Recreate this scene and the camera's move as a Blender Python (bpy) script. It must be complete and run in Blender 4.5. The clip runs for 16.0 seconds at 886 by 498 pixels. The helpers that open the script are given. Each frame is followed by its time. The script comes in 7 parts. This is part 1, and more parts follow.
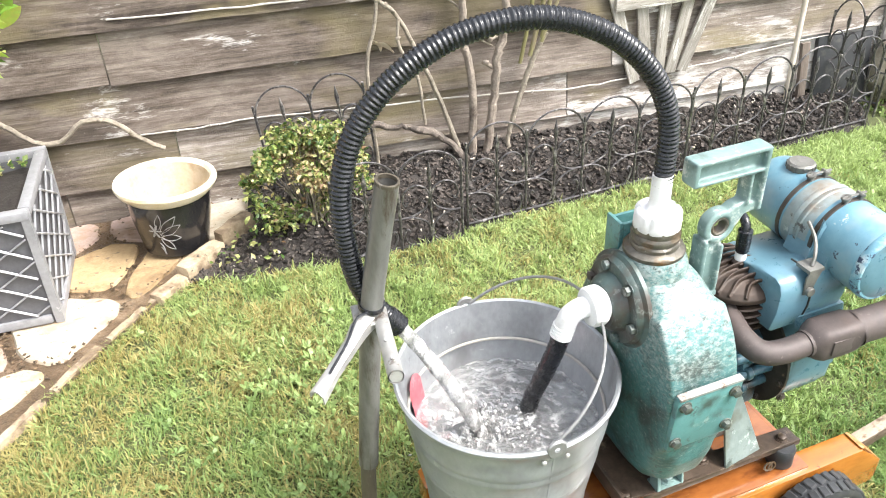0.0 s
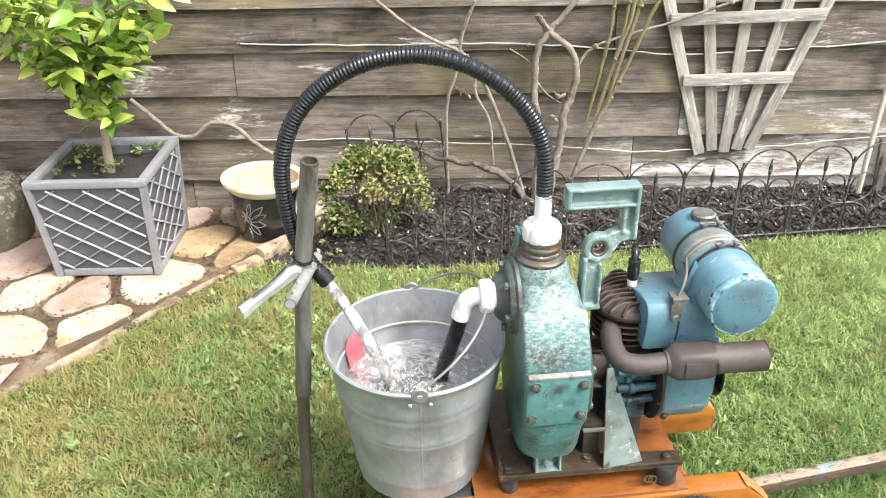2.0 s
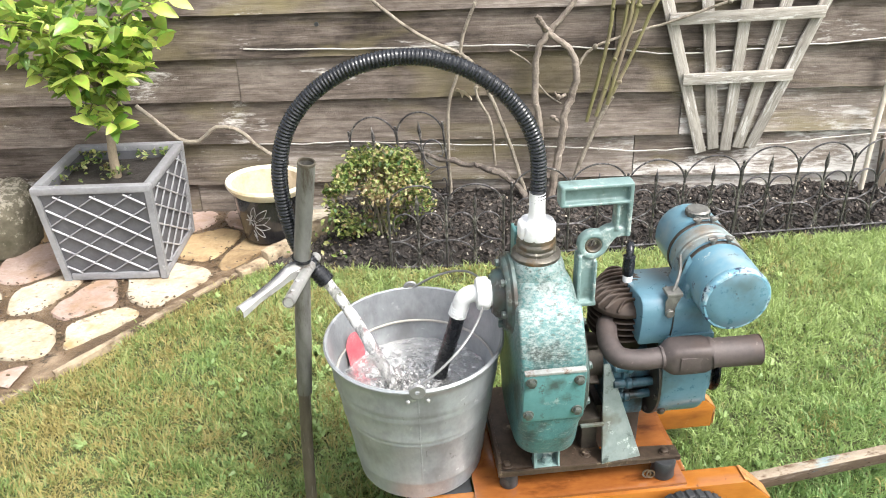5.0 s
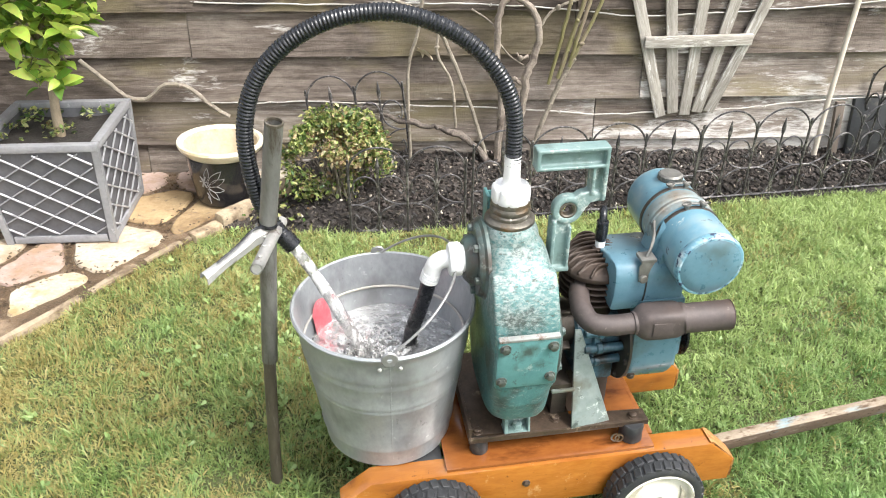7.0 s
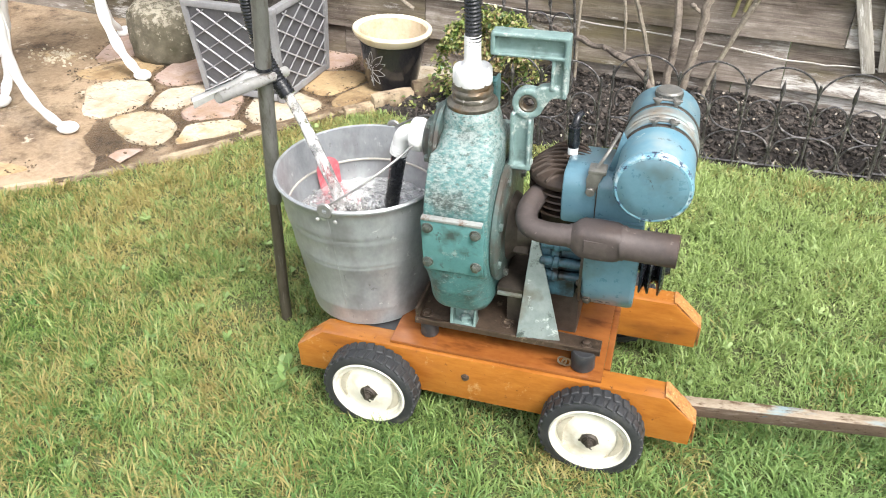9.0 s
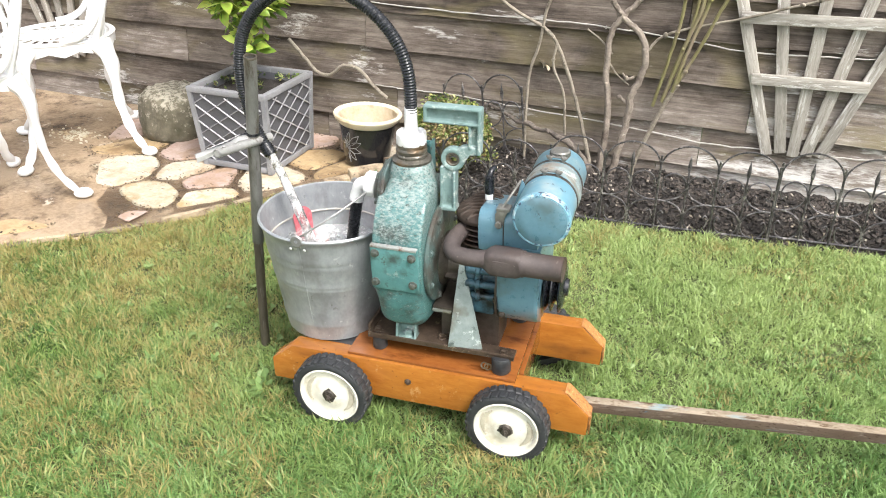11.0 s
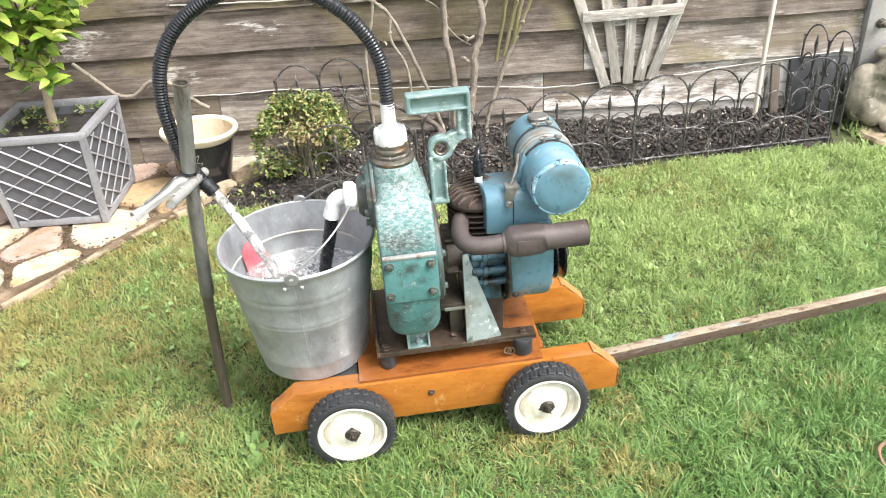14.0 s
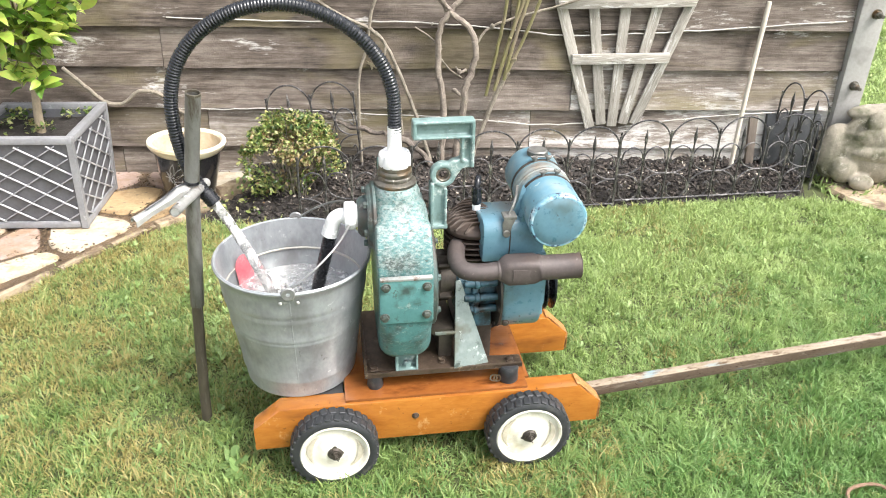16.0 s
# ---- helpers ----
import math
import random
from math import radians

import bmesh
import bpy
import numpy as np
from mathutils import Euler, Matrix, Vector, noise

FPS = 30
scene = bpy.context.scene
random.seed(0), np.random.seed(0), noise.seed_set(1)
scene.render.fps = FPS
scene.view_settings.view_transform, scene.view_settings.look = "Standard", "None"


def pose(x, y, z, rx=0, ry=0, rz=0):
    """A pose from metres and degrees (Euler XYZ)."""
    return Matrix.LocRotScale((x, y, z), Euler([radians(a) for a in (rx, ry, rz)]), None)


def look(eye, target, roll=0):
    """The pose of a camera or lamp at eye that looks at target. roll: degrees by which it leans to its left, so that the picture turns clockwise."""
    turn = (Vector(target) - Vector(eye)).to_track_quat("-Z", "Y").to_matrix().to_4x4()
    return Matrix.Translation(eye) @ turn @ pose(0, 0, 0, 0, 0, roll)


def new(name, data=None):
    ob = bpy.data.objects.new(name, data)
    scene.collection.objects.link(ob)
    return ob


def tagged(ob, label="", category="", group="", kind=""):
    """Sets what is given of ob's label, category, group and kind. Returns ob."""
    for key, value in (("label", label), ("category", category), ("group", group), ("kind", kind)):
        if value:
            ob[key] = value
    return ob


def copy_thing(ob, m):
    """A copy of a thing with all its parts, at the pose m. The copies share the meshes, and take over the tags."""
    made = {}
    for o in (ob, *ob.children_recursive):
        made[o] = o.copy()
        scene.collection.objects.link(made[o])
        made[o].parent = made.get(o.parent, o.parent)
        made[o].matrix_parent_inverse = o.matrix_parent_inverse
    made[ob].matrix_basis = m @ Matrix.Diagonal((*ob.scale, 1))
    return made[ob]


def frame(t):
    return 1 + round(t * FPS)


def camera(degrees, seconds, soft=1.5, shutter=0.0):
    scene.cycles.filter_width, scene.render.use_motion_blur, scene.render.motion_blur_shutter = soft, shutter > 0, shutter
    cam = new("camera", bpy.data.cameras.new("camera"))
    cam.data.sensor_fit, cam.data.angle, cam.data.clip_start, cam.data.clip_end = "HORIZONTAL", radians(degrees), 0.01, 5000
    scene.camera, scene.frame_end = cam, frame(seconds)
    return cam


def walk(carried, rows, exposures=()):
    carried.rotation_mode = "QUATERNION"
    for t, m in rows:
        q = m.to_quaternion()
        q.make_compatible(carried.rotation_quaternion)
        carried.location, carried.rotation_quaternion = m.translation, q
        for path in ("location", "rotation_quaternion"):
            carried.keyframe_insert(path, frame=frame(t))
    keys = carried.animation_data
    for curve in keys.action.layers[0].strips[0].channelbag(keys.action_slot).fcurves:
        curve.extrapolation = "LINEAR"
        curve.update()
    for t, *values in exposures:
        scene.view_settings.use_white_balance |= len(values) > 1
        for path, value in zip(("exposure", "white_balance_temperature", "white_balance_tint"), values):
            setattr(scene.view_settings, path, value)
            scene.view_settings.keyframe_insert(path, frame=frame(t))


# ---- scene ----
cam = camera(58.9, 16.0, soft=1.0)
PATH = [
    (0, (0.063, 0.075, 1.247), (0.444, 1.68, 0.116), -3.0),
    (0.5, (0.126, -0.113, 1.285), (0.36, 1.554, 0.204), -0.8),
    (1, (0.266, -0.215, 1.293), (0.362, 1.526, 0.315), -0.4),
    (1.5, (0.38, -0.276, 1.293), (0.312, 1.47, 0.32), -0.9),
    (2, (0.415, -0.282, 1.291), (0.383, 1.457, 0.303), -1.0),
    (2.5, (0.422, -0.284, 1.293), (0.392, 1.465, 0.324), -1.3),
    (3, (0.407, -0.291, 1.293), (0.324, 1.457, 0.325), -1.7),
    (3.5, (0.406, -0.293, 1.29), (0.297, 1.447, 0.31), -1.9),
    (4, (0.42, -0.291, 1.289), (0.339, 1.446, 0.301), -2.1),
    (4.2, (0.439, -0.293, 1.285), (0.389, 1.443, 0.295), -2.1),
    (6.3, (0.433, -0.309, 1.308), (0.35, 1.445, 0.35), -1.5),
    (6.5, (0.426, -0.304, 1.3), (0.354, 1.433, 0.311), -1.0),
    (7, (0.397, -0.27, 1.279), (0.471, 1.422, 0.215), 0.3),
    (7.5, (0.516, -0.216, 1.259), (0.413, 1.473, 0.192), -1.0),
    (8, (0.739, -0.15, 1.223), (0.37, 1.415, 0.034), 0.4),
    (8.5, (0.845, -0.198, 1.235), (0.239, 1.349, 0.122), -2.4),
    (9, (1.006, -0.238, 1.185), (0.343, 1.239, 0.011), -1.3),
    (9.5, (1.184, -0.256, 1.167), (0.401, 1.252, 0.112), 1.4),
    (9.7, (1.22, -0.326, 1.181), (0.476, 1.23, 0.169), 0.6),
    (11.8, (1.257, -0.599, 1.304), (0.592, 1.038, 0.367), -1.0),
    (12, (1.209, -0.62, 1.308), (0.562, 1.033, 0.387), -1.5),
    (12.5, (1.096, -0.634, 1.299), (0.532, 1.044, 0.369), -1.5),
    (13, (0.956, -0.505, 1.264), (0.443, 1.148, 0.262), -2.9),
    (13.5, (0.848, -0.429, 1.251), (0.536, 1.225, 0.169), -2.1),
    (14, (0.677, -0.551, 1.274), (0.643, 1.153, 0.227), -4.2),
    (14.5, (0.608, -0.595, 1.277), (0.615, 1.127, 0.259), -0.7),
    (15, (0.606, -0.592, 1.278), (0.62, 1.137, 0.272), -0.6),
    (15.5, (0.612, -0.586, 1.273), (0.65, 1.138, 0.261), -0.0),
    (16, (0.605, -0.579, 1.277), (0.672, 1.163, 0.297), 1.0),
]
EXPOSURE = [(0, 1.94), (1, 1.65), (2, 1.58), (2.5, 1.55), (3.5, 1.39), (4, 1.46), (7, 1.53), (8, 1.44), (9, 1.42), (9.5, 1.45), (12, 1.37), (12.5, 1.46), (13.5, 1.57), (14, 1.65), (16, 1.65)]
walk(cam, [(t, look(eye, target, roll)) for t, eye, target, roll in PATH], EXPOSURE)

# ---- light ----
world = bpy.data.worlds.new("overcast_sky")
scene.world = world
world.use_nodes = True
wn, wl = world.node_tree.nodes, world.node_tree.links
sky = wn.new("ShaderNodeTexSky")
sky.sky_type = "NISHITA"
sky.sun_disc = False
sky.sun_elevation, sky.sun_rotation = radians(54), radians(124)
sky.air_density, sky.dust_density, sky.ozone_density = 1.0, 4.0, 1.0
sky_bw = wn.new("ShaderNodeHueSaturation")
sky_bw.inputs["Saturation"].default_value = 0.35
wl.new(sky.outputs["Color"], sky_bw.inputs["Color"])
wl.new(sky_bw.outputs["Color"], wn["Background"].inputs["Color"])
wn["Background"].inputs["Strength"].default_value = 0.145
sun_data = bpy.data.lights.new("sun", "SUN")
sun_data.energy, sun_data.angle, sun_data.color = 1.45, radians(20), (1.0, 0.975, 0.95)
sun = new("sun", sun_data)
sun.matrix_world = look((3.4, -1.0, 5.0), (0.4, 1.0, 0.0))

# ---- materials ----


def rgb(c):
    return (c[0], c[1], c[2], 1.0)


def surface(name, a, b, rough=0.6, metal=0.0, coarse=4.0, fine=60.0, stretch=(1, 1, 1), bump=0.2, depth=0.002,
            wear=None, wear_at=0.62, wear_scale=25.0, wear_soft=0.02, wear_stretch=None, wear_rise=None, wear_rough=None, wear_metal=None, dirt=None, dirt_at=0.6, dirt_scale=7.0,
            vary=0.0, island=False, space="Object", coat=0.0, transmission=0.0, spec=0.5, subsurface=0.0, hue=0.0,
            fleck=None, fleck_at=0.62, fleck_scale=40.0, fleck_stretch=None, fleck_soft=0.03):
    """Two noises mix a and b; wear shows as sharp flecks, dirt as soft stains, fleck as a last layer of chips; vary: brightness from piece to piece."""
    m = bpy.data.materials.new(name)
    m.use_nodes = True
    n, l = m.node_tree.nodes, m.node_tree.links
    p = n["Principled BSDF"]
    tc, mp = n.new("ShaderNodeTexCoord"), n.new("ShaderNodeMapping")
    l.new(tc.outputs[space], mp.inputs["Vector"])
    mp.inputs["Scale"].default_value = stretch
    vec = mp.outputs["Vector"]
    rnd = None
    if vary or hue:
        src = n.new("ShaderNodeNewGeometry") if island else n.new("ShaderNodeObjectInfo")
        rnd = src.outputs["Random Per Island"] if island else src.outputs["Random"]
        if not island:
            sh = n.new("ShaderNodeVectorMath")
            sh.operation = "MULTIPLY_ADD"
            sh.inputs[1].default_value = (7.0, 13.0, 5.0)
            l.new(rnd, sh.inputs[0])
            l.new(vec, sh.inputs[2])
            vec = sh.outputs[0]

    def noise_at(scale, detail=5.0, roughness=0.6, along=None):
        t = n.new("ShaderNodeTexNoise")
        if along:
            mq = n.new("ShaderNodeMapping")
            mq.inputs["Scale"].default_value = along
            l.new(vec, mq.inputs["Vector"])
            t.inputs["Scale"].default_value, t.inputs["Detail"].default_value, t.inputs["Roughness"].default_value = scale, detail, roughness
            l.new(mq.outputs["Vector"], t.inputs["Vector"])
            return t.outputs["Fac"]
        t.inputs["Scale"].default_value, t.inputs["Detail"].default_value, t.inputs["Roughness"].default_value = scale, detail, roughness
        l.new(vec, t.inputs["Vector"])
        return t.outputs["Fac"]

    def ramp(fac, lo, hi):
        r = n.new("ShaderNodeMapRange")
        r.inputs["From Min"].default_value, r.inputs["From Max"].default_value = lo, hi
        l.new(fac, r.inputs["Value"])
        return r.outputs["Result"]

    def mix(fac, one, two):
        x = n.new("ShaderNodeMix")
        x.data_type = "RGBA"
        l.new(fac, x.inputs["Factor"])
        for socket, value in ((x.inputs["A"], one), (x.inputs["B"], two)):
            if isinstance(value, tuple):
                socket.default_value = rgb(value)
            else:
                l.new(value, socket)
        return x.outputs["Result"]

    nc, nf = noise_at(coarse), noise_at(fine, 6.0, 0.7)
    add = n.new("ShaderNodeMath")
    add.operation = "MULTIPLY_ADD"
    add.inputs[1].default_value = 0.5
    l.new(nf, add.inputs[0])
    half = n.new("ShaderNodeMath")
    half.operation = "MULTIPLY"
    half.inputs[1].default_value = 0.5
    l.new(nc, half.inputs[0])
    l.new(half.outputs[0], add.inputs[2])
    col = mix(ramp(add.outputs[0], 0.32, 0.68), a, b)
    rough_out, metal_out = None, None
    if dirt:
        col = mix(ramp(noise_at(dirt_scale, 4.0), dirt_at - 0.06, dirt_at + 0.12), col, dirt)
    if wear:
        raw = noise_at(wear_scale, 8.0, 0.75, wear_stretch)
        if wear_rise:
            sep, high, up = n.new("ShaderNodeSeparateXYZ"), n.new("ShaderNodeMapRange"), n.new("ShaderNodeMath")
            l.new(tc.outputs[space], sep.inputs[0])
            l.new(sep.outputs["Z"], high.inputs["Value"])
            high.inputs["From Min"].default_value, high.inputs["From Max"].default_value, high.inputs["To Max"].default_value = wear_rise
            l.new(raw, up.inputs[0])
            l.new(high.outputs["Result"], up.inputs[1])
            raw = up.outputs[0]
        w = ramp(raw, wear_at - wear_soft, wear_at + wear_soft)
        col = mix(w, col, wear)
        if wear_rough is not None:
            rough_out = n.new("ShaderNodeMapRange")
            rough_out.inputs["To Min"].default_value, rough_out.inputs["To Max"].default_value = rough, wear_rough
            l.new(w, rough_out.inputs["Value"])
        if wear_metal is not None:
            metal_out = n.new("ShaderNodeMapRange")
            metal_out.inputs["To Min"].default_value, metal_out.inputs["To Max"].default_value = metal, wear_metal
            l.new(w, metal_out.inputs["Value"])
    if fleck:
        col = mix(ramp(noise_at(fleck_scale, 7.0, 0.7, fleck_stretch), fleck_at - fleck_soft, fleck_at + fleck_soft), col, fleck)
    if vary or hue:
        hs = n.new("ShaderNodeHueSaturation")
        v = n.new("ShaderNodeMapRange")
        v.inputs["To Min"].default_value, v.inputs["To Max"].default_value = 1 - vary, 1 + vary
        l.new(rnd, v.inputs["Value"])
        l.new(v.outputs["Result"], hs.inputs["Value"])
        if hue:
            frac = n.new("ShaderNodeMath")
            frac.operation = "FRACT"
            tens = n.new("ShaderNodeMath")
            tens.operation = "MULTIPLY"
            tens.inputs[1].default_value = 17.0
            l.new(rnd, tens.inputs[0])
            l.new(tens.outputs[0], frac.inputs[0])
            h = n.new("ShaderNodeMapRange")
            h.inputs["To Min"].default_value, h.inputs["To Max"].default_value = 0.5 - hue, 0.5 + hue
            l.new(frac.outputs[0], h.inputs["Value"])
            l.new(h.outputs["Result"], hs.inputs["Hue"])
        l.new(col, hs.inputs["Color"])
        col = hs.outputs["Color"]
    l.new(col, p.inputs["Base Color"])
    p.inputs["Roughness"].default_value, p.inputs["Metallic"].default_value = rough, metal
    if rough_out:
        l.new(rough_out.outputs["Result"], p.inputs["Roughness"])
    else:
        rr = n.new("ShaderNodeMapRange")
        rr.inputs["To Min"].default_value, rr.inputs["To Max"].default_value = max(0.03, rough - 0.12), min(1.0, rough + 0.12)
        l.new(nf, rr.inputs["Value"])
        l.new(rr.outputs["Result"], p.inputs["Roughness"])
    if metal_out:
        l.new(metal_out.outputs["Result"], p.inputs["Metallic"])
    p.inputs["Coat Weight"].default_value = coat
    p.inputs["Transmission Weight"].default_value = transmission
    p.inputs["Specular IOR Level"].default_value = spec
    if subsurface:
        p.inputs["Subsurface Weight"].default_value = subsurface
        p.inputs["Subsurface Radius"].default_value = (0.01, 0.012, 0.004)
    if bump:
        bp = n.new("ShaderNodeBump")
        bp.inputs["Strength"].default_value, bp.inputs["Distance"].default_value = bump, depth
        l.new(add.outputs[0], bp.inputs["Height"])
        l.new(bp.outputs["Normal"], p.inputs["Normal"])
    return m




def board_material(name, stops, warm, pale):
    """Weathered boards: long grain, broad stains and pale patches, each board a little different; darker higher up,
    paler low at the right.
    """
    m = bpy.data.materials.new(name)
    m.use_nodes = True
    n, l = m.node_tree.nodes, m.node_tree.links
    p = n["Principled BSDF"]
    tc, oi = n.new("ShaderNodeTexCoord"), n.new("ShaderNodeObjectInfo")
    sh = n.new("ShaderNodeVectorMath")
    sh.operation = "MULTIPLY_ADD"
    sh.inputs[1].default_value = (11.0, 3.0, 17.0)
    l.new(oi.outputs["Random"], sh.inputs[0])
    l.new(tc.outputs["Object"], sh.inputs[2])

    def tex(scale, stretch, detail=6.0, rough=0.65):
        mp, t = n.new("ShaderNodeMapping"), n.new("ShaderNodeTexNoise")
        mp.inputs["Scale"].default_value = stretch
        l.new(sh.outputs[0], mp.inputs["Vector"])
        l.new(mp.outputs["Vector"], t.inputs["Vector"])
        t.inputs["Scale"].default_value, t.inputs["Detail"].default_value, t.inputs["Roughness"].default_value = scale, detail, rough
        t.inputs["Distortion"].default_value = 0.6
        return t.outputs["Fac"]

    def math_node(op, a, b):
        x = n.new("ShaderNodeMath")
        x.operation = op
        for s, v in ((x.inputs[0], a), (x.inputs[1], b)):
            if isinstance(v, float):
                s.default_value = v
            else:
                l.new(v, s)
        return x.outputs[0]

    grain, broad, blotch = tex(9.0, (0.5, 6, 8)), tex(2.2, (0.8, 2, 3.0)), tex(13.0, (0.7, 1, 1.5), 7.0, 0.75)
    streak = tex(34.0, (0.22, 5, 7), 8.0, 0.75)
    total = math_node("ADD", math_node("ADD", math_node("MULTIPLY", grain, 0.28), math_node("MULTIPLY", streak, 0.16)), math_node("ADD", math_node("MULTIPLY", broad, 0.34), math_node("MULTIPLY", blotch, 0.22)))
    place, xyz = n.new("ShaderNodeNewGeometry"), n.new("ShaderNodeSeparateXYZ")
    l.new(place.outputs["Position"], xyz.inputs[0])
    pale_shift = math_node("ADD", math_node("MULTIPLY", xyz.outputs["X"], 0.002), math_node("MULTIPLY", xyz.outputs["Z"], -0.075))
    low = math_node("MAXIMUM", math_node("SUBTRACT", 0.42, xyz.outputs["Z"]), 0.0)
    open_end = math_node("MINIMUM", math_node("MAXIMUM", math_node("MULTIPLY", math_node("ADD", xyz.outputs["X"], -0.55), 0.85), 0.0), 1.1)
    pale_shift = math_node("ADD", pale_shift, math_node("MULTIPLY", math_node("MULTIPLY", low, open_end), 0.28))
    shift = math_node("ADD", math_node("MULTIPLY", math_node("SUBTRACT", oi.outputs["Random"], 0.5), 0.08), pale_shift)
    r = n.new("ShaderNodeValToRGB")
    while len(r.color_ramp.elements) < len(stops):
        r.color_ramp.elements.new(0.5)
    for e, (pos, c) in zip(r.color_ramp.elements, stops):
        e.position, e.color = pos, rgb(c)
    l.new(math_node("ADD", total, shift), r.inputs["Fac"])

    def blend(fac, lo, hi, a, b):
        mr, x = n.new("ShaderNodeMapRange"), n.new("ShaderNodeMix")
        mr.inputs["From Min"].default_value, mr.inputs["From Max"].default_value = lo, hi
        l.new(fac, mr.inputs["Value"])
        x.data_type = "RGBA"
        l.new(mr.outputs["Result"], x.inputs["Factor"])
        l.new(a, x.inputs["A"])
        x.inputs["B"].default_value = rgb(b)
        return x.outputs["Result"]

    col = blend(tex(1.6, (0.7, 1, 2.5), 4.0), 0.50, 0.72, r.outputs["Color"], warm)
    col = blend(math_node("ADD", math_node("ADD", pale_shift, math_node("MULTIPLY", open_end, 0.035)), math_node("ADD", math_node("MULTIPLY", tex(3.0, (0.8, 2, 2.4)), 0.62), math_node("MULTIPLY", tex(26.0, (0.6, 3, 3.5), 7.0, 0.75), 0.38))), 0.55, 0.63, col, pale)
    l.new(col, p.inputs["Base Color"])
    p.inputs["Roughness"].default_value = 0.82
    p.inputs["Specular IOR Level"].default_value = 0.3
    bp = n.new("ShaderNodeBump")
    bp.inputs["Strength"].default_value, bp.inputs["Distance"].default_value = 0.8, 0.004
    l.new(math_node("ADD", grain, math_node("MULTIPLY", streak, 0.6)), bp.inputs["Height"])
    l.new(bp.outputs["Normal"], p.inputs["Normal"])
    return m


M_FENCE = board_material("weathered_board", [(0.355, (0.034, 0.026, 0.020)), (0.435, (0.104, 0.083, 0.067)), (0.525, (0.205, 0.172, 0.145)), (0.625, (0.44, 0.398, 0.355))], (0.185, 0.155, 0.080), (0.56, 0.535, 0.50))
M_TRELLIS = surface("silvered_wood", (0.165, 0.145, 0.12), (0.50, 0.465, 0.41), 0.85, coarse=8, fine=40, stretch=(6, 6, 0.7), bump=0.7, depth=0.003, vary=0.15, wear=(0.58, 0.56, 0.52), wear_at=0.58, wear_scale=9, fleck=(0.10, 0.085, 0.065), fleck_at=0.64, fleck_scale=16, fleck_stretch=(6, 6, 0.6))
M_CONCRETE = surface("concrete", (0.27, 0.26, 0.245), (0.40, 0.385, 0.36), 0.9, coarse=6, fine=80, bump=0.3, dirt=(0.20, 0.19, 0.17))
M_SOIL = surface("dark_soil", (0.012, 0.010, 0.009), (0.048, 0.040, 0.034), 0.9, coarse=14, fine=90, bump=1.0, depth=0.012)
M_CHIP = surface("bark_chip", (0.015, 0.012, 0.010), (0.074, 0.060, 0.050), 0.7, coarse=30, fine=150, vary=0.85, island=True)
M_CHIP_PALE = surface("pale_chip", (0.22, 0.17, 0.12), (0.5, 0.46, 0.4), 0.85, coarse=30, fine=150, vary=0.5, island=True)
M_MORTAR = surface("wet_mortar", (0.048, 0.032, 0.019), (0.190, 0.130, 0.080), 0.34, coarse=6, fine=60, bump=0.9, depth=0.012, dirt=(0.31, 0.235, 0.16), dirt_at=0.62, dirt_scale=6, wear=(0.026, 0.018, 0.012), wear_at=0.60, wear_scale=14, wear_soft=0.05)
M_STONE = [
    surface("yellow_sandstone", (0.33, 0.27, 0.175), (0.58, 0.53, 0.415), 0.82, coarse=7, fine=80, bump=0.9, depth=0.005, dirt=(0.36, 0.25, 0.12), dirt_at=0.55, dirt_scale=11, wear=(0.10, 0.072, 0.05), wear_at=0.645, wear_scale=26, wear_soft=0.03, vary=0.12, fleck=(0.20, 0.15, 0.10), fleck_at=0.62, fleck_scale=18, fleck_stretch=(1, 3, 1)),
    surface("pale_sandstone", (0.33, 0.28, 0.20), (0.54, 0.49, 0.40), 0.82, coarse=7, fine=80, bump=0.9, depth=0.005, dirt=(0.36, 0.27, 0.18), dirt_at=0.55, dirt_scale=11, wear=(0.10, 0.072, 0.05), wear_at=0.645, wear_scale=26, wear_soft=0.03, vary=0.12, fleck=(0.20, 0.15, 0.10), fleck_at=0.62, fleck_scale=18, fleck_stretch=(1, 3, 1)),
    surface("pink_sandstone", (0.29, 0.195, 0.155), (0.49, 0.385, 0.335), 0.82, coarse=7, fine=80, bump=0.9, depth=0.005, dirt=(0.30, 0.2, 0.13), dirt_at=0.55, dirt_scale=11, wear=(0.10, 0.072, 0.05), wear_at=0.645, wear_scale=26, wear_soft=0.03, vary=0.12, fleck=(0.20, 0.15, 0.10), fleck_at=0.62, fleck_scale=18, fleck_stretch=(1, 3, 1)),
    surface("tan_sandstone", (0.27, 0.18, 0.09), (0.50, 0.37, 0.21), 0.82, coarse=7, fine=80, bump=0.9, depth=0.005, dirt=(0.22, 0.14, 0.07), dirt_at=0.55, dirt_scale=11, wear=(0.10, 0.072, 0.05), wear_at=0.645, wear_scale=26, wear_soft=0.03, vary=0.12, fleck=(0.20, 0.15, 0.10), fleck_at=0.62, fleck_scale=18, fleck_stretch=(1, 3, 1)),
    surface("wet_tan_flag", (0.190, 0.130, 0.080), (0.430, 0.325, 0.220), 0.22, coarse=4, fine=60, bump=0.5, depth=0.006, dirt=(0.40, 0.305, 0.21), dirt_at=0.56, dirt_scale=4, wear=(0.085, 0.057, 0.036), wear_at=0.58, wear_scale=7, wear_soft=0.08, vary=0.10, fleck=(0.50, 0.42, 0.32), fleck_at=0.64, fleck_scale=12),
]

M_FAR = surface("mown_grass", (0.035, 0.048, 0.014), (0.10, 0.11, 0.04), 0.95, coarse=2, fine=50, bump=0.6, depth=0.01)


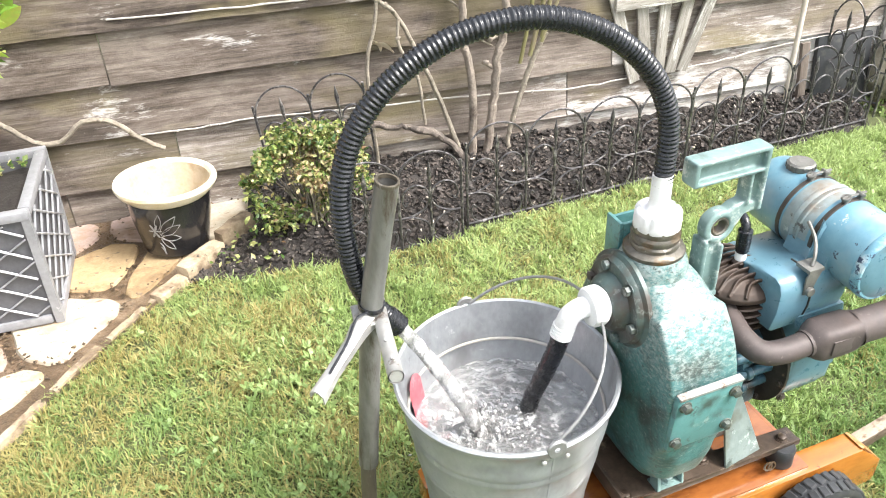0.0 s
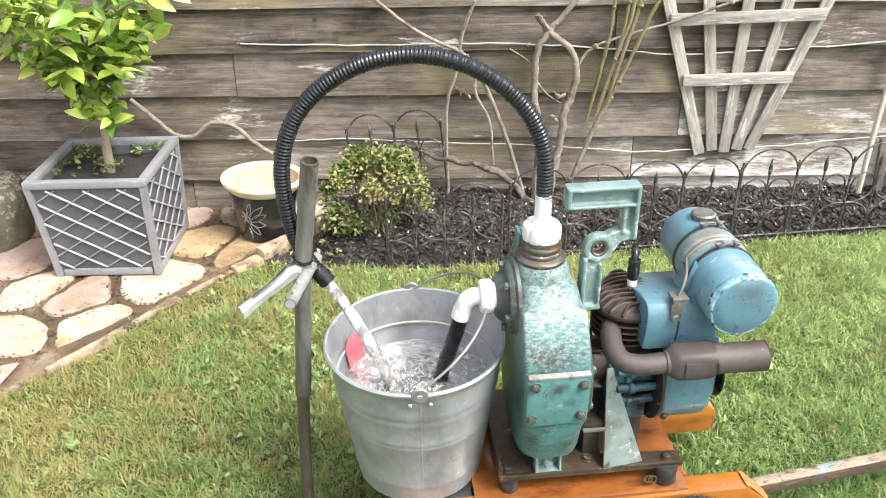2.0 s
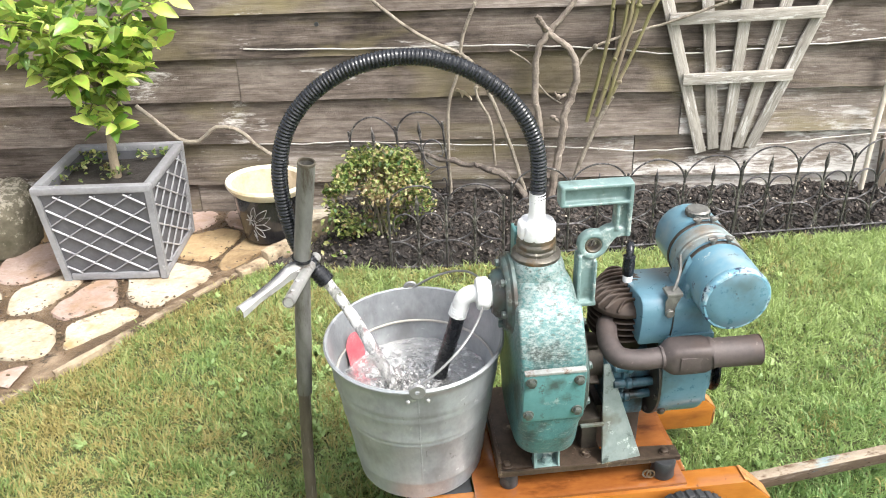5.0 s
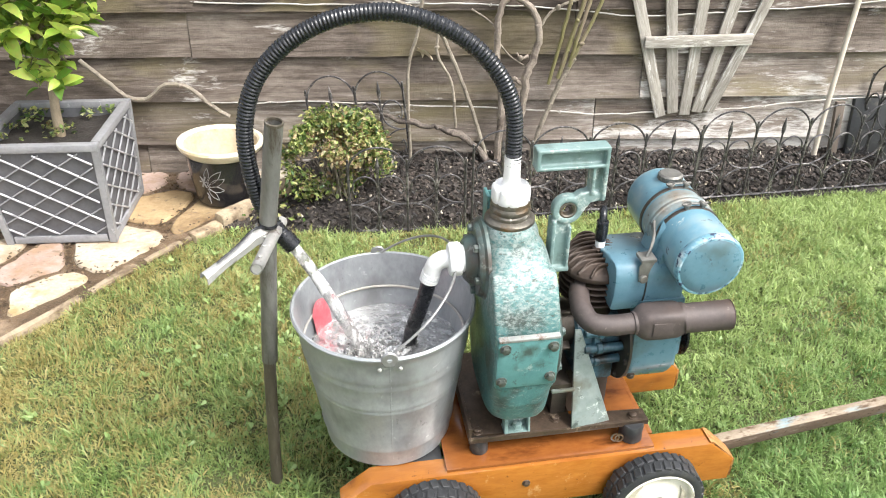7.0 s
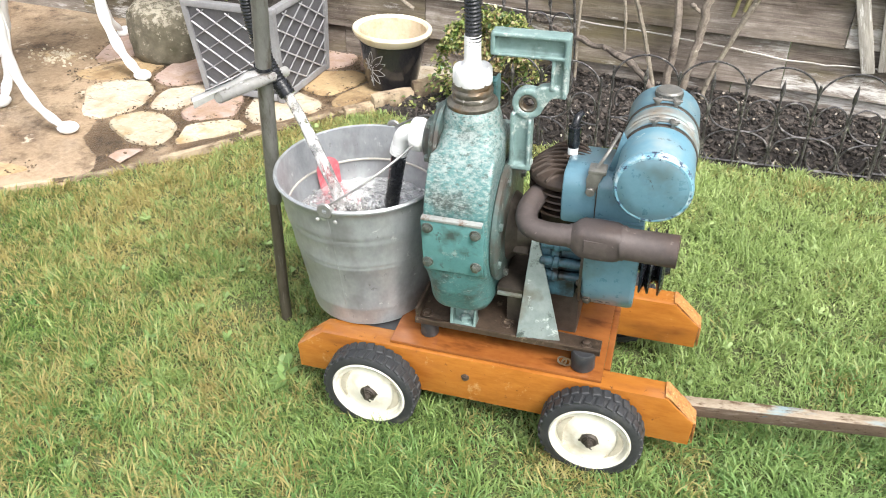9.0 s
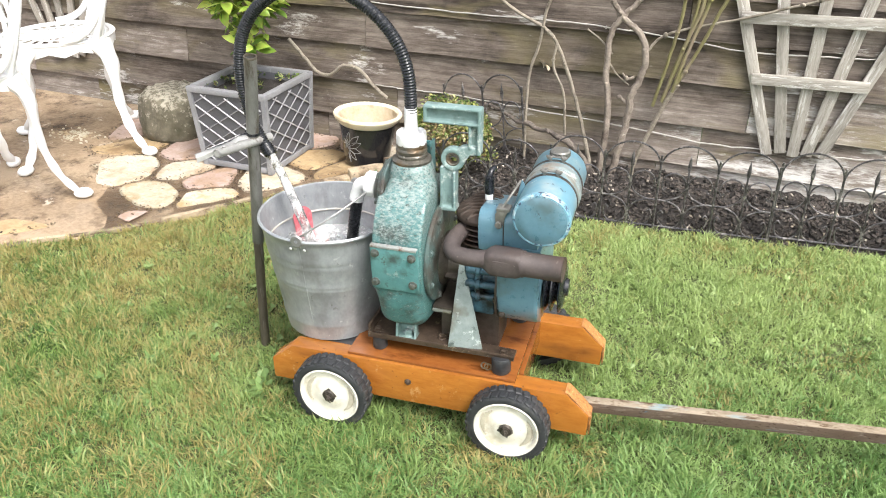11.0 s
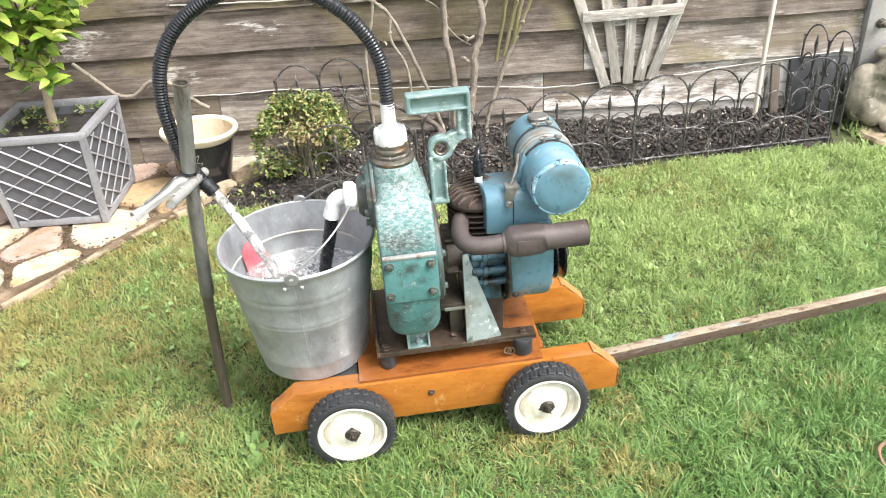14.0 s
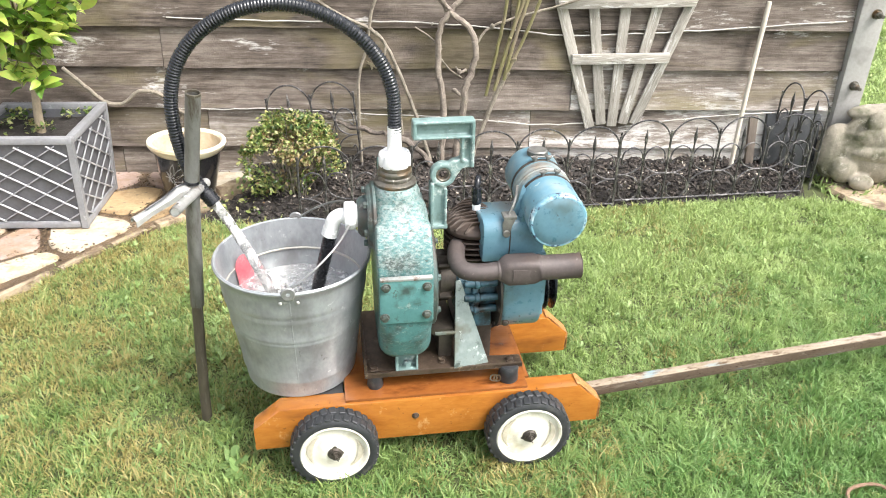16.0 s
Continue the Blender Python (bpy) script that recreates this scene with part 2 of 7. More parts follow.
def blade_material(name, fresh, pale, dry, lush, patch):
    """Grass: colour from blade to blade, dry patches, lusher turf on the open side of the lawn, and a painted sunlit
    zone.
    """
    m = bpy.data.materials.new(name)
    m.use_nodes = True
    n, l = m.node_tree.nodes, m.node_tree.links
    p = n["Principled BSDF"]
    g, tc, where = n.new("ShaderNodeNewGeometry"), n.new("ShaderNodeTexCoord"), n.new("ShaderNodeSeparateXYZ")
    l.new(tc.outputs["Object"], where.inputs[0])
    rnd = g.outputs["Random Per Island"]

    def noise_at(scale, detail):
        t = n.new("ShaderNodeTexNoise")
        t.inputs["Scale"].default_value, t.inputs["Detail"].default_value = scale, detail
        l.new(tc.outputs["Object"], t.inputs["Vector"])
        return t.outputs["Fac"]

    def total(*terms):
        """Sum of socket * factor."""
        out = None
        for socket, factor in terms:
            x = n.new("ShaderNodeMath")
            x.operation = "MULTIPLY_ADD"
            l.new(socket, x.inputs[0])
            x.inputs[1].default_value, x.inputs[2].default_value = factor, 0.0
            if out:
                l.new(out, x.inputs[2])
            out = x.outputs[0]
        return out

    def blend(fac, lo, hi, most, a, b):
        r, x = n.new("ShaderNodeMapRange"), n.new("ShaderNodeMix")
        r.inputs["From Min"].default_value, r.inputs["From Max"].default_value, r.inputs["To Max"].default_value = lo, hi, most
        l.new(fac, r.inputs["Value"])
        x.data_type = "RGBA"
        l.new(r.outputs["Result"], x.inputs["Factor"])
        l.new(a, x.inputs["A"])
        x.inputs["B"].default_value = rgb(b)
        return x.outputs["Result"]

    r = n.new("ShaderNodeValToRGB")
    r.color_ramp.elements[0].color, r.color_ramp.elements[1].color = rgb(fresh), rgb(pale)
    r.color_ramp.elements[0].position, r.color_ramp.elements[1].position = 0.10, 0.97
    l.new(rnd, r.inputs["Fac"])
    clump, broad = noise_at(9.0, 4), noise_at(2.3, 3)
    x, y = where.outputs["X"], where.outputs["Y"]
    # sunlight put into the colour: blades paler towards the bed and the right
    col = blend(total((y, 0.20), (x, 0.11), (broad, 1.0)), 0.44, 0.92, 0.72, r.outputs["Color"], (0.43, 0.53, 0.21))
    col = blend(total((x, 0.16), (y, -0.30), (clump, 0.7), (broad, 0.5)), 0.34, 0.60, 0.80, col, lush)
    col = blend(total((rnd, 0.36), (clump, 0.62), (broad, 0.62), (x, -0.10)), patch, patch + 0.16, 0.95, col, dry)
    l.new(col, p.inputs["Base Color"])
    p.inputs["Roughness"].default_value = 0.45
    p.inputs["Specular IOR Level"].default_value = 0.4
    tr = n.new("ShaderNodeBsdfTranslucent")
    l.new(col, tr.inputs["Color"])
    ms = n.new("ShaderNodeMixShader")
    ms.inputs["Fac"].default_value = 0.3
    l.new(p.outputs[0], ms.inputs[1])
    l.new(tr.outputs[0], ms.inputs[2])
    l.new(ms.outputs[0], n["Material Output"].inputs["Surface"])
    return m


M_GRASS = blade_material("grass_blade", (0.068, 0.146, 0.027), (0.315, 0.430, 0.135), (0.385, 0.320, 0.125), (0.130, 0.268, 0.076), 0.765)
M_WEED = blade_material("weed_leaf", (0.070, 0.155, 0.038), (0.165, 0.285, 0.085), (0.25, 0.32, 0.1), (0.085, 0.19, 0.05), 1.4)


def leaf_material(name, dark, light, gloss):
    m = bpy.data.materials.new(name)
    m.use_nodes = True
    n, l = m.node_tree.nodes, m.node_tree.links
    p = n["Principled BSDF"]
    oi = n.new("ShaderNodeObjectInfo") if gloss else n.new("ShaderNodeNewGeometry")
    r = n.new("ShaderNodeValToRGB")
    r.color_ramp.elements[0].color, r.color_ramp.elements[1].color = rgb(dark), rgb(light)
    l.new(oi.outputs["Random" if gloss else "Random Per Island"], r.inputs["Fac"])
    tc, t = n.new("ShaderNodeTexCoord"), n.new("ShaderNodeTexNoise")
    t.inputs["Scale"].default_value = 60
    l.new(tc.outputs["Object"], t.inputs["Vector"])
    x = n.new("ShaderNodeMix")
    x.data_type, x.blend_type = "RGBA", "OVERLAY"
    x.inputs["Factor"].default_value = 0.35
    l.new(r.outputs["Color"], x.inputs["A"])
    l.new(t.outputs["Color"], x.inputs["B"])
    l.new(x.outputs["Result"], p.inputs["Base Color"])
    p.inputs["Roughness"].default_value = 0.30 if gloss else 0.5
    tr = n.new("ShaderNodeBsdfTranslucent")
    l.new(x.outputs["Result"], tr.inputs["Color"])
    ms = n.new("ShaderNodeMixShader")
    ms.inputs["Fac"].default_value = 0.35
    l.new(p.outputs[0], ms.inputs[1])
    l.new(tr.outputs[0], ms.inputs[2])
    l.new(ms.outputs[0], n["Material Output"].inputs["Surface"])
    return m


# the darkest and brightest greens also stand for shaded and sunlit leaves
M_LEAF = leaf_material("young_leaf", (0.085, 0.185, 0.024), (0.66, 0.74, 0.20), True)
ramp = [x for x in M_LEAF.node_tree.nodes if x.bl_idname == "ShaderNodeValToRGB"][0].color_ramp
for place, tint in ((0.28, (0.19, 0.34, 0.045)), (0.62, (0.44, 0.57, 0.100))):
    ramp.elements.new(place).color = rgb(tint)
M_BOX_LEAF = leaf_material("box_leaf", (0.035, 0.070, 0.018), (0.56, 0.55, 0.27), False)
ramp = [x for x in M_BOX_LEAF.node_tree.nodes if x.bl_idname == "ShaderNodeValToRGB"][0].color_ramp
for place, tint in ((0.22, (0.085, 0.150, 0.035)), (0.50, (0.22, 0.27, 0.070)), (0.78, (0.40, 0.42, 0.15)), (0.81, (0.24, 0.14, 0.07)), (0.84, (0.36, 0.40, 0.14))):
    ramp.elements.new(place).color = rgb(tint)
M_BOX_LEAF.node_tree.nodes["Principled BSDF"].inputs["Roughness"].default_value = 0.36
M_BOX_OLD = leaf_material("yellowed_box_leaf", (0.15, 0.085, 0.025), (0.60, 0.52, 0.30), False)
M_BARK = surface("tan_bark", (0.20, 0.155, 0.10), (0.38, 0.31, 0.22), 0.85, coarse=20, fine=90, stretch=(3, 3, 1), bump=0.5)
M_CANE = surface("vine_bark", (0.11, 0.092, 0.068), (0.36, 0.315, 0.25), 0.85, coarse=30, fine=130, bump=0.8, depth=0.003, dirt=(0.07, 0.055, 0.04), dirt_at=0.6, dirt_scale=18)
M_VINE_DARK = surface("gnarled_bark", (0.115, 0.090, 0.070), (0.33, 0.280, 0.230), 0.85, coarse=30, fine=130, bump=1.0, depth=0.004, dirt=(0.07, 0.052, 0.04), dirt_at=0.60, dirt_scale=18, fleck=(0.48, 0.43, 0.37), fleck_at=0.66, fleck_scale=40)
M_TRUNK = surface("old_trunk_bark", (0.060, 0.048, 0.040), (0.215, 0.180, 0.150), 0.9, coarse=36, fine=140, bump=1.0, depth=0.005, dirt=(0.045, 0.036, 0.030), dirt_at=0.52, dirt_scale=22, fleck=(0.40, 0.36, 0.31), fleck_at=0.66, fleck_scale=36)
M_GREEN_CANE = surface("green_cane", (0.098, 0.088, 0.034), (0.245, 0.225, 0.095), 0.6, coarse=25, fine=110, stretch=(3, 3, 0.6), bump=0.4, dirt=(0.20, 0.16, 0.11), dirt_at=0.55, dirt_scale=9)
M_IRON = surface("black_iron", (0.040, 0.038, 0.038), (0.135, 0.128, 0.130), 0.30, metal=0.55, coarse=20, fine=120, bump=0.3, wear=(0.32, 0.30, 0.29), wear_at=0.58, wear_scale=30, wear_soft=0.06)
M_WIRE = surface("pale_wire", (0.36, 0.34, 0.30), (0.55, 0.52, 0.48), 0.6, metal=0.2, coarse=20, fine=100, bump=0.0)
M_WIRE_DARK = surface("tarnished_wire", (0.17, 0.17, 0.165), (0.34, 0.34, 0.33), 0.4, metal=0.5, coarse=20, fine=100, bump=0.0)
M_STICK = surface("pale_cane", (0.46, 0.40, 0.32), (0.64, 0.58, 0.49), 0.7, coarse=14, fine=80, bump=0.2)
M_GALV = surface("galvanised_steel", (0.275, 0.292, 0.302), (0.450, 0.466, 0.476), 0.38, metal=0.42, coarse=13, fine=85, bump=0.3, depth=0.001, stretch=(1, 1, 0.6),
                 dirt=(0.22, 0.225, 0.225), dirt_at=0.56, dirt_scale=11, wear=(0.17, 0.17, 0.165), wear_at=0.655, wear_scale=55, wear_soft=0.03, fleck=(0.56, 0.57, 0.57), fleck_at=0.66, fleck_scale=42, fleck_stretch=(1, 1, 1.6))
M_RED = surface("mottled_red", (0.42, 0.065, 0.085), (0.55, 0.17, 0.19), 0.6, coarse=12, fine=60, bump=0.1, wear=(0.42, 0.36, 0.36), wear_at=0.60, wear_scale=30, wear_soft=0.10)
# pale wear thickens upwards; it also paints the light reflected by the top
M_TEAL = surface("worn_teal_enamel", (0.036, 0.112, 0.108), (0.082, 0.200, 0.192), 0.42, coarse=10, fine=60, bump=0.9, depth=0.003,
                 wear=(0.265, 0.308, 0.288), wear_at=0.635, wear_scale=150, wear_soft=0.09, wear_stretch=(0.7, 0.8, 1.25), wear_rise=(0.385, 0.575, 0.150), wear_rough=0.40, wear_metal=0.10, dirt=(0.036, 0.050, 0.044), dirt_at=0.56, dirt_scale=17, coat=0.10,
                 fleck=(0.050, 0.070, 0.062), fleck_at=0.60, fleck_scale=120, fleck_stretch=(0.8, 1.0, 1.5), fleck_soft=0.05)
M_TEAL_PLATE = surface("teal_enamel", (0.060, 0.170, 0.170), (0.115, 0.265, 0.258), 0.36, coarse=12, fine=70, bump=0.4, depth=0.002,
                       wear=(0.05, 0.060, 0.052), wear_at=0.62, wear_scale=60, wear_soft=0.05, dirt=(0.045, 0.068, 0.060), dirt_at=0.58, dirt_scale=20, coat=0.2, fleck=(0.26, 0.34, 0.32), fleck_at=0.65, fleck_scale=34, fleck_soft=0.05)
M_COVER_EDGE = surface("bare_edge", (0.26, 0.27, 0.25), (0.44, 0.45, 0.43), 0.4, metal=0.3, coarse=20, fine=90, bump=0.3, wear=(0.16, 0.085, 0.05), wear_at=0.56, wear_scale=40, wear_soft=0.06)
M_TEAL_GRIME = surface("oily_teal_casting", (0.034, 0.058, 0.054), (0.095, 0.140, 0.130), 0.40, coarse=14, fine=70, bump=0.6, depth=0.002,
                       wear=(0.20, 0.225, 0.205), wear_at=0.61, wear_scale=46, wear_soft=0.06, dirt=(0.060, 0.052, 0.042), dirt_at=0.50, dirt_scale=19)
M_TEAL_PALE = surface("faded_teal_casting", (0.115, 0.188, 0.178), (0.225, 0.315, 0.298), 0.40, coarse=12, fine=70, bump=0.4, depth=0.002,
                      wear=(0.47, 0.51, 0.48), wear_at=0.59, wear_scale=30, wear_soft=0.05, dirt=(0.06, 0.085, 0.075), dirt_at=0.60, dirt_scale=22)
M_PALE_STEEL = surface("pale_green_steel", (0.13, 0.170, 0.160), (0.30, 0.345, 0.330), 0.38, metal=0.25, coarse=11, fine=60, bump=0.3, depth=0.001,
                       wear=(0.06, 0.080, 0.070), wear_at=0.60, wear_scale=30, wear_soft=0.05, dirt=(0.13, 0.12, 0.09), dirt_at=0.57, dirt_scale=14, fleck=(0.48, 0.52, 0.50), fleck_at=0.64, fleck_scale=26)
M_BOLT = surface("worn_bolt_head", (0.055, 0.070, 0.062), (0.165, 0.175, 0.155), 0.38, metal=0.45, coarse=30, fine=120, bump=0.4, wear=(0.16, 0.095, 0.05), wear_at=0.62, wear_scale=70, wear_soft=0.05)
M_BLUE = surface("sky_blue_enamel", (0.075, 0.165, 0.215), (0.132, 0.245, 0.300), 0.3, coarse=8, fine=50, bump=0.15, depth=0.001,
                 wear=(0.05, 0.065, 0.07), wear_at=0.66, wear_scale=30, dirt=(0.085, 0.135, 0.15), dirt_at=0.58, dirt_scale=12, coat=0.35)
M_BLUE_OILY = surface("oily_blue_casting", (0.022, 0.060, 0.080), (0.075, 0.17, 0.22), 0.35, coarse=20, fine=80, bump=0.4, depth=0.002, dirt=(0.018, 0.017, 0.015), dirt_at=0.52, dirt_scale=22, wear=(0.20, 0.30, 0.34), wear_at=0.66, wear_scale=40, wear_soft=0.04)
M_BLUE_CHIPPED = surface("chipped_blue_enamel", (0.085, 0.200, 0.260), (0.15, 0.290, 0.355), 0.32, coarse=8, fine=50, bump=0.15, depth=0.001,
                         wear=(0.035, 0.050, 0.075), wear_at=0.625, wear_scale=38, wear_soft=0.012, dirt=(0.24, 0.30, 0.30), dirt_at=0.54, dirt_scale=9, coat=0.2, fleck=(0.42, 0.46, 0.45), fleck_at=0.68, fleck_scale=48, fleck_soft=0.015)
M_BASE = surface("rusty_oily_plate", (0.028, 0.020, 0.015), (0.12, 0.085, 0.060), 0.36, metal=0.3, coarse=12, fine=70, bump=0.4, depth=0.0015, wear=(0.30, 0.24, 0.17), wear_at=0.64, wear_scale=30, wear_soft=0.05)
M_BARE = surface("chipped_rim", (0.12, 0.27, 0.35), (0.18, 0.35, 0.42), 0.35, coarse=30, fine=90, bump=0.2, dirt=(0.50, 0.58, 0.60), dirt_at=0.56, dirt_scale=34, wear=(0.030, 0.045, 0.085), wear_at=0.555, wear_scale=75, wear_soft=0.015)
M_RUBBED = surface("rubbed_tank_band", (0.15, 0.20, 0.205), (0.29, 0.33, 0.32), 0.45, metal=0.15, coarse=22, fine=80, bump=0.3, depth=0.001, dirt=(0.20, 0.16, 0.12), dirt_at=0.57, dirt_scale=18, wear=(0.06, 0.06, 0.06), wear_at=0.61, wear_scale=40, fleck=(0.42, 0.45, 0.43), fleck_at=0.64, fleck_scale=30)
M_DARK_STEEL = surface("oily_dark_steel", (0.028, 0.024, 0.020), (0.11, 0.092, 0.075), 0.45, metal=0.5, coarse=14, fine=70, bump=0.25, depth=0.001, wear=(0.24, 0.17, 0.11), wear_at=0.66, wear_scale=30)
M_CAST = surface("brown_cast_iron", (0.022, 0.016, 0.012), (0.075, 0.050, 0.036), 0.55, metal=0.3, coarse=20, fine=90, bump=0.3, depth=0.001, wear=(0.20, 0.16, 0.12), wear_at=0.68, wear_scale=30)
M_EXHAUST = surface("rusty_exhaust", (0.048, 0.038, 0.036), (0.100, 0.080, 0.074), 0.6, metal=0.2, coarse=16, fine=120, bump=0.35, depth=0.001, dirt=(0.085, 0.054, 0.040), dirt_at=0.58, fleck=(0.16, 0.135, 0.12), fleck_at=0.66, fleck_scale=60)
M_COLLAR = surface("dull_thread_metal", (0.060, 0.054, 0.042), (0.20, 0.185, 0.155), 0.38, metal=0.5, coarse=25, fine=90, bump=0.6, depth=0.002, dirt=(0.13, 0.075, 0.03), dirt_at=0.56, dirt_scale=30, wear=(0.50, 0.47, 0.40), wear_at=0.64, wear_scale=50)
M_WHITE = surface("white_plastic", (0.70, 0.70, 0.69), (0.80, 0.80, 0.79), 0.4, coarse=8, fine=60, bump=0.05, dirt=(0.56, 0.54, 0.50), dirt_at=0.62, dirt_scale=26)
M_HOSE = surface("black_hose", (0.007, 0.008, 0.010), (0.016, 0.017, 0.020), 0.27, coarse=20, fine=100, bump=0.05, spec=0.5)
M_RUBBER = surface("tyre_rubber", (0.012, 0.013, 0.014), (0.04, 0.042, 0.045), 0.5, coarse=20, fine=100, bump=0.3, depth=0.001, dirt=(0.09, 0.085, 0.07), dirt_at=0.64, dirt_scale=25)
M_RIM = surface("cream_rim", (0.62, 0.585, 0.48), (0.78, 0.755, 0.67), 0.4, coarse=9, fine=60, bump=0.05, dirt=(0.52, 0.46, 0.33), dirt_at=0.57, dirt_scale=22, wear=(0.22, 0.19, 0.12), wear_at=0.66, wear_scale=60, wear_soft=0.04, fleck=(0.16, 0.13, 0.08), fleck_at=0.70, fleck_scale=26)
M_PINE = surface("orange_varnished_pine", (0.275, 0.092, 0.013), (0.430, 0.168, 0.030), 0.22, coarse=3, fine=12, stretch=(1.6, 5, 5), bump=0.15, depth=0.001, coat=0.7, fleck=(0.12, 0.045, 0.014), fleck_at=0.66, fleck_scale=16, fleck_stretch=(2.0, 0.7, 0.7),
                 dirt=(0.18, 0.055, 0.012), dirt_at=0.58, dirt_scale=3, wear=(0.58, 0.36, 0.17), wear_at=0.68, wear_scale=5, wear_soft=0.08, wear_stretch=(2.2, 0.6, 0.6))
M_PINE_RAW = surface("bare_pine_end", (0.29, 0.110, 0.022), (0.46, 0.225, 0.075), 0.5, coarse=7, fine=30, stretch=(3, 6, 6), bump=0.6, depth=0.004, wear=(0.20, 0.075, 0.022), wear_at=0.56, wear_scale=20, fleck=(0.60, 0.46, 0.30), fleck_at=0.635, fleck_scale=30, fleck_soft=0.06)
M_DECK = surface("red_varnished_ply", (0.165, 0.052, 0.012), (0.260, 0.092, 0.022), 0.2, coarse=5, fine=16, stretch=(2, 5, 5), bump=0.1, depth=0.0008, coat=0.7, dirt=(0.10, 0.030, 0.009), dirt_at=0.60, dirt_scale=6, fleck=(0.40, 0.22, 0.10), fleck_at=0.70, fleck_scale=14)
M_TOW = surface("rusty_tow_bar", (0.085, 0.056, 0.042), (0.150, 0.108, 0.084), 0.30, metal=0.25, coarse=8, fine=60, stretch=(1, 4, 4), bump=0.3, depth=0.001,
                wear=(0.24, 0.20, 0.17), wear_at=0.62, wear_scale=14, wear_soft=0.06, fleck=(0.10, 0.24, 0.36), fleck_at=0.68, fleck_scale=16, fleck_stretch=(0.6, 1, 1))
# paler copy of the bar's colour: sky reflected by its top is painted in
M_TOW_TOP = surface("skylit_tow_bar_top", (0.24, 0.185, 0.125), (0.46, 0.385, 0.29), 0.20, metal=0.2, coarse=12, fine=80, stretch=(1, 3, 3), bump=0.3, depth=0.001,
                    wear=(0.13, 0.085, 0.05), wear_at=0.57, wear_scale=22, wear_soft=0.05, dirt=(0.22, 0.38, 0.44), dirt_at=0.64, dirt_scale=9)
M_POLE_TOP = surface("grey_pole", (0.085, 0.083, 0.070), (0.235, 0.235, 0.220), 0.42, metal=0.4, coarse=16, fine=70, stretch=(1, 1, 0.3), bump=0.3, wear=(0.07, 0.052, 0.036), wear_at=0.57, wear_scale=24, wear_soft=0.05, wear_stretch=(1, 1, 0.5))
M_POLE_LOW = surface("muddy_pole", (0.050, 0.041, 0.028), (0.125, 0.108, 0.080), 0.5, metal=0.3, coarse=14, fine=70, stretch=(1, 1, 0.3), bump=0.2, fleck=(0.20, 0.19, 0.165), fleck_at=0.62, fleck_scale=30, fleck_stretch=(1, 1, 0.4))
M_ALLOY = surface("scratched_aluminium", (0.31, 0.305, 0.29), (0.50, 0.495, 0.475), 0.38, metal=0.45, coarse=14, fine=70, bump=0.15, wear=(0.14, 0.11, 0.085), wear_at=0.62, wear_scale=26, wear_soft=0.04, fleck=(0.62, 0.61, 0.59), fleck_at=0.64, fleck_scale=40)
M_LEAD = surface("grey_planter", (0.068, 0.068, 0.073), (0.125, 0.125, 0.135), 0.55, coarse=10, fine=90, bump=0.2, wear=(0.26, 0.26, 0.26), wear_at=0.70, wear_scale=40)
M_LEAD_LIGHT = surface("silvered_planter_rib", (0.30, 0.30, 0.31), (0.56, 0.56, 0.57), 0.5, coarse=12, fine=70, bump=0.1, dirt=(0.20, 0.20, 0.21), dirt_at=0.58, dirt_scale=20)
M_LEAD_FRAME = surface("planter_frame", (0.17, 0.17, 0.177), (0.29, 0.29, 0.30), 0.5, coarse=10, fine=60, bump=0.15, wear=(0.42, 0.42, 0.42), wear_at=0.66, wear_scale=26, wear_soft=0.04)
M_GLAZE = surface("black_glaze", (0.010, 0.010, 0.011), (0.022, 0.021, 0.022), 0.18, coarse=10, fine=70, bump=0.05, coat=0.4)
M_CREAM = surface("cream_glaze", (0.66, 0.57, 0.40), (0.80, 0.74, 0.60), 0.35, coarse=7, fine=50, bump=0.05, dirt=(0.50, 0.38, 0.2), dirt_at=0.6, dirt_scale=9)
M_SILVER = surface("silver_motif", (0.17, 0.16, 0.155), (0.30, 0.29, 0.28), 0.5, coarse=20, fine=80, bump=0.1)
M_BOULDER = surface("lichen_stone", (0.085, 0.076, 0.052), (0.215, 0.190, 0.138), 0.92, coarse=8, fine=50, bump=1.0, depth=0.014, dirt=(0.075, 0.070, 0.042), dirt_at=0.53, wear=(0.38, 0.35, 0.28), wear_at=0.62, wear_scale=34, wear_soft=0.04, wear_rise=(0.10, 0.2, 0.12))
M_CHAIR = surface("white_cast_metal", (0.72, 0.72, 0.71), (0.82, 0.82, 0.81), 0.45, coarse=12, fine=60, bump=0.1)
M_STATUE = surface("cast_stone", (0.19, 0.165, 0.125), (0.37, 0.33, 0.265), 0.9, coarse=12, fine=60, bump=0.9, depth=0.006, dirt=(0.11, 0.105, 0.065), dirt_at=0.54, dirt_scale=12, wear=(0.46, 0.42, 0.35), wear_at=0.62, wear_scale=26, wear_soft=0.05)
M_EDGE = surface("edging_stone", (0.24, 0.175, 0.105), (0.47, 0.385, 0.275), 0.85, coarse=10, fine=60, bump=0.9, depth=0.006, vary=0.25, dirt=(0.13, 0.09, 0.055), dirt_at=0.52, dirt_scale=16, fleck=(0.055, 0.042, 0.028), fleck_at=0.63, fleck_scale=30)
M_RUSTY_RING = surface("rusty_rod", (0.14, 0.075, 0.045), (0.27, 0.165, 0.11), 0.7, coarse=20, fine=90, bump=0.2)


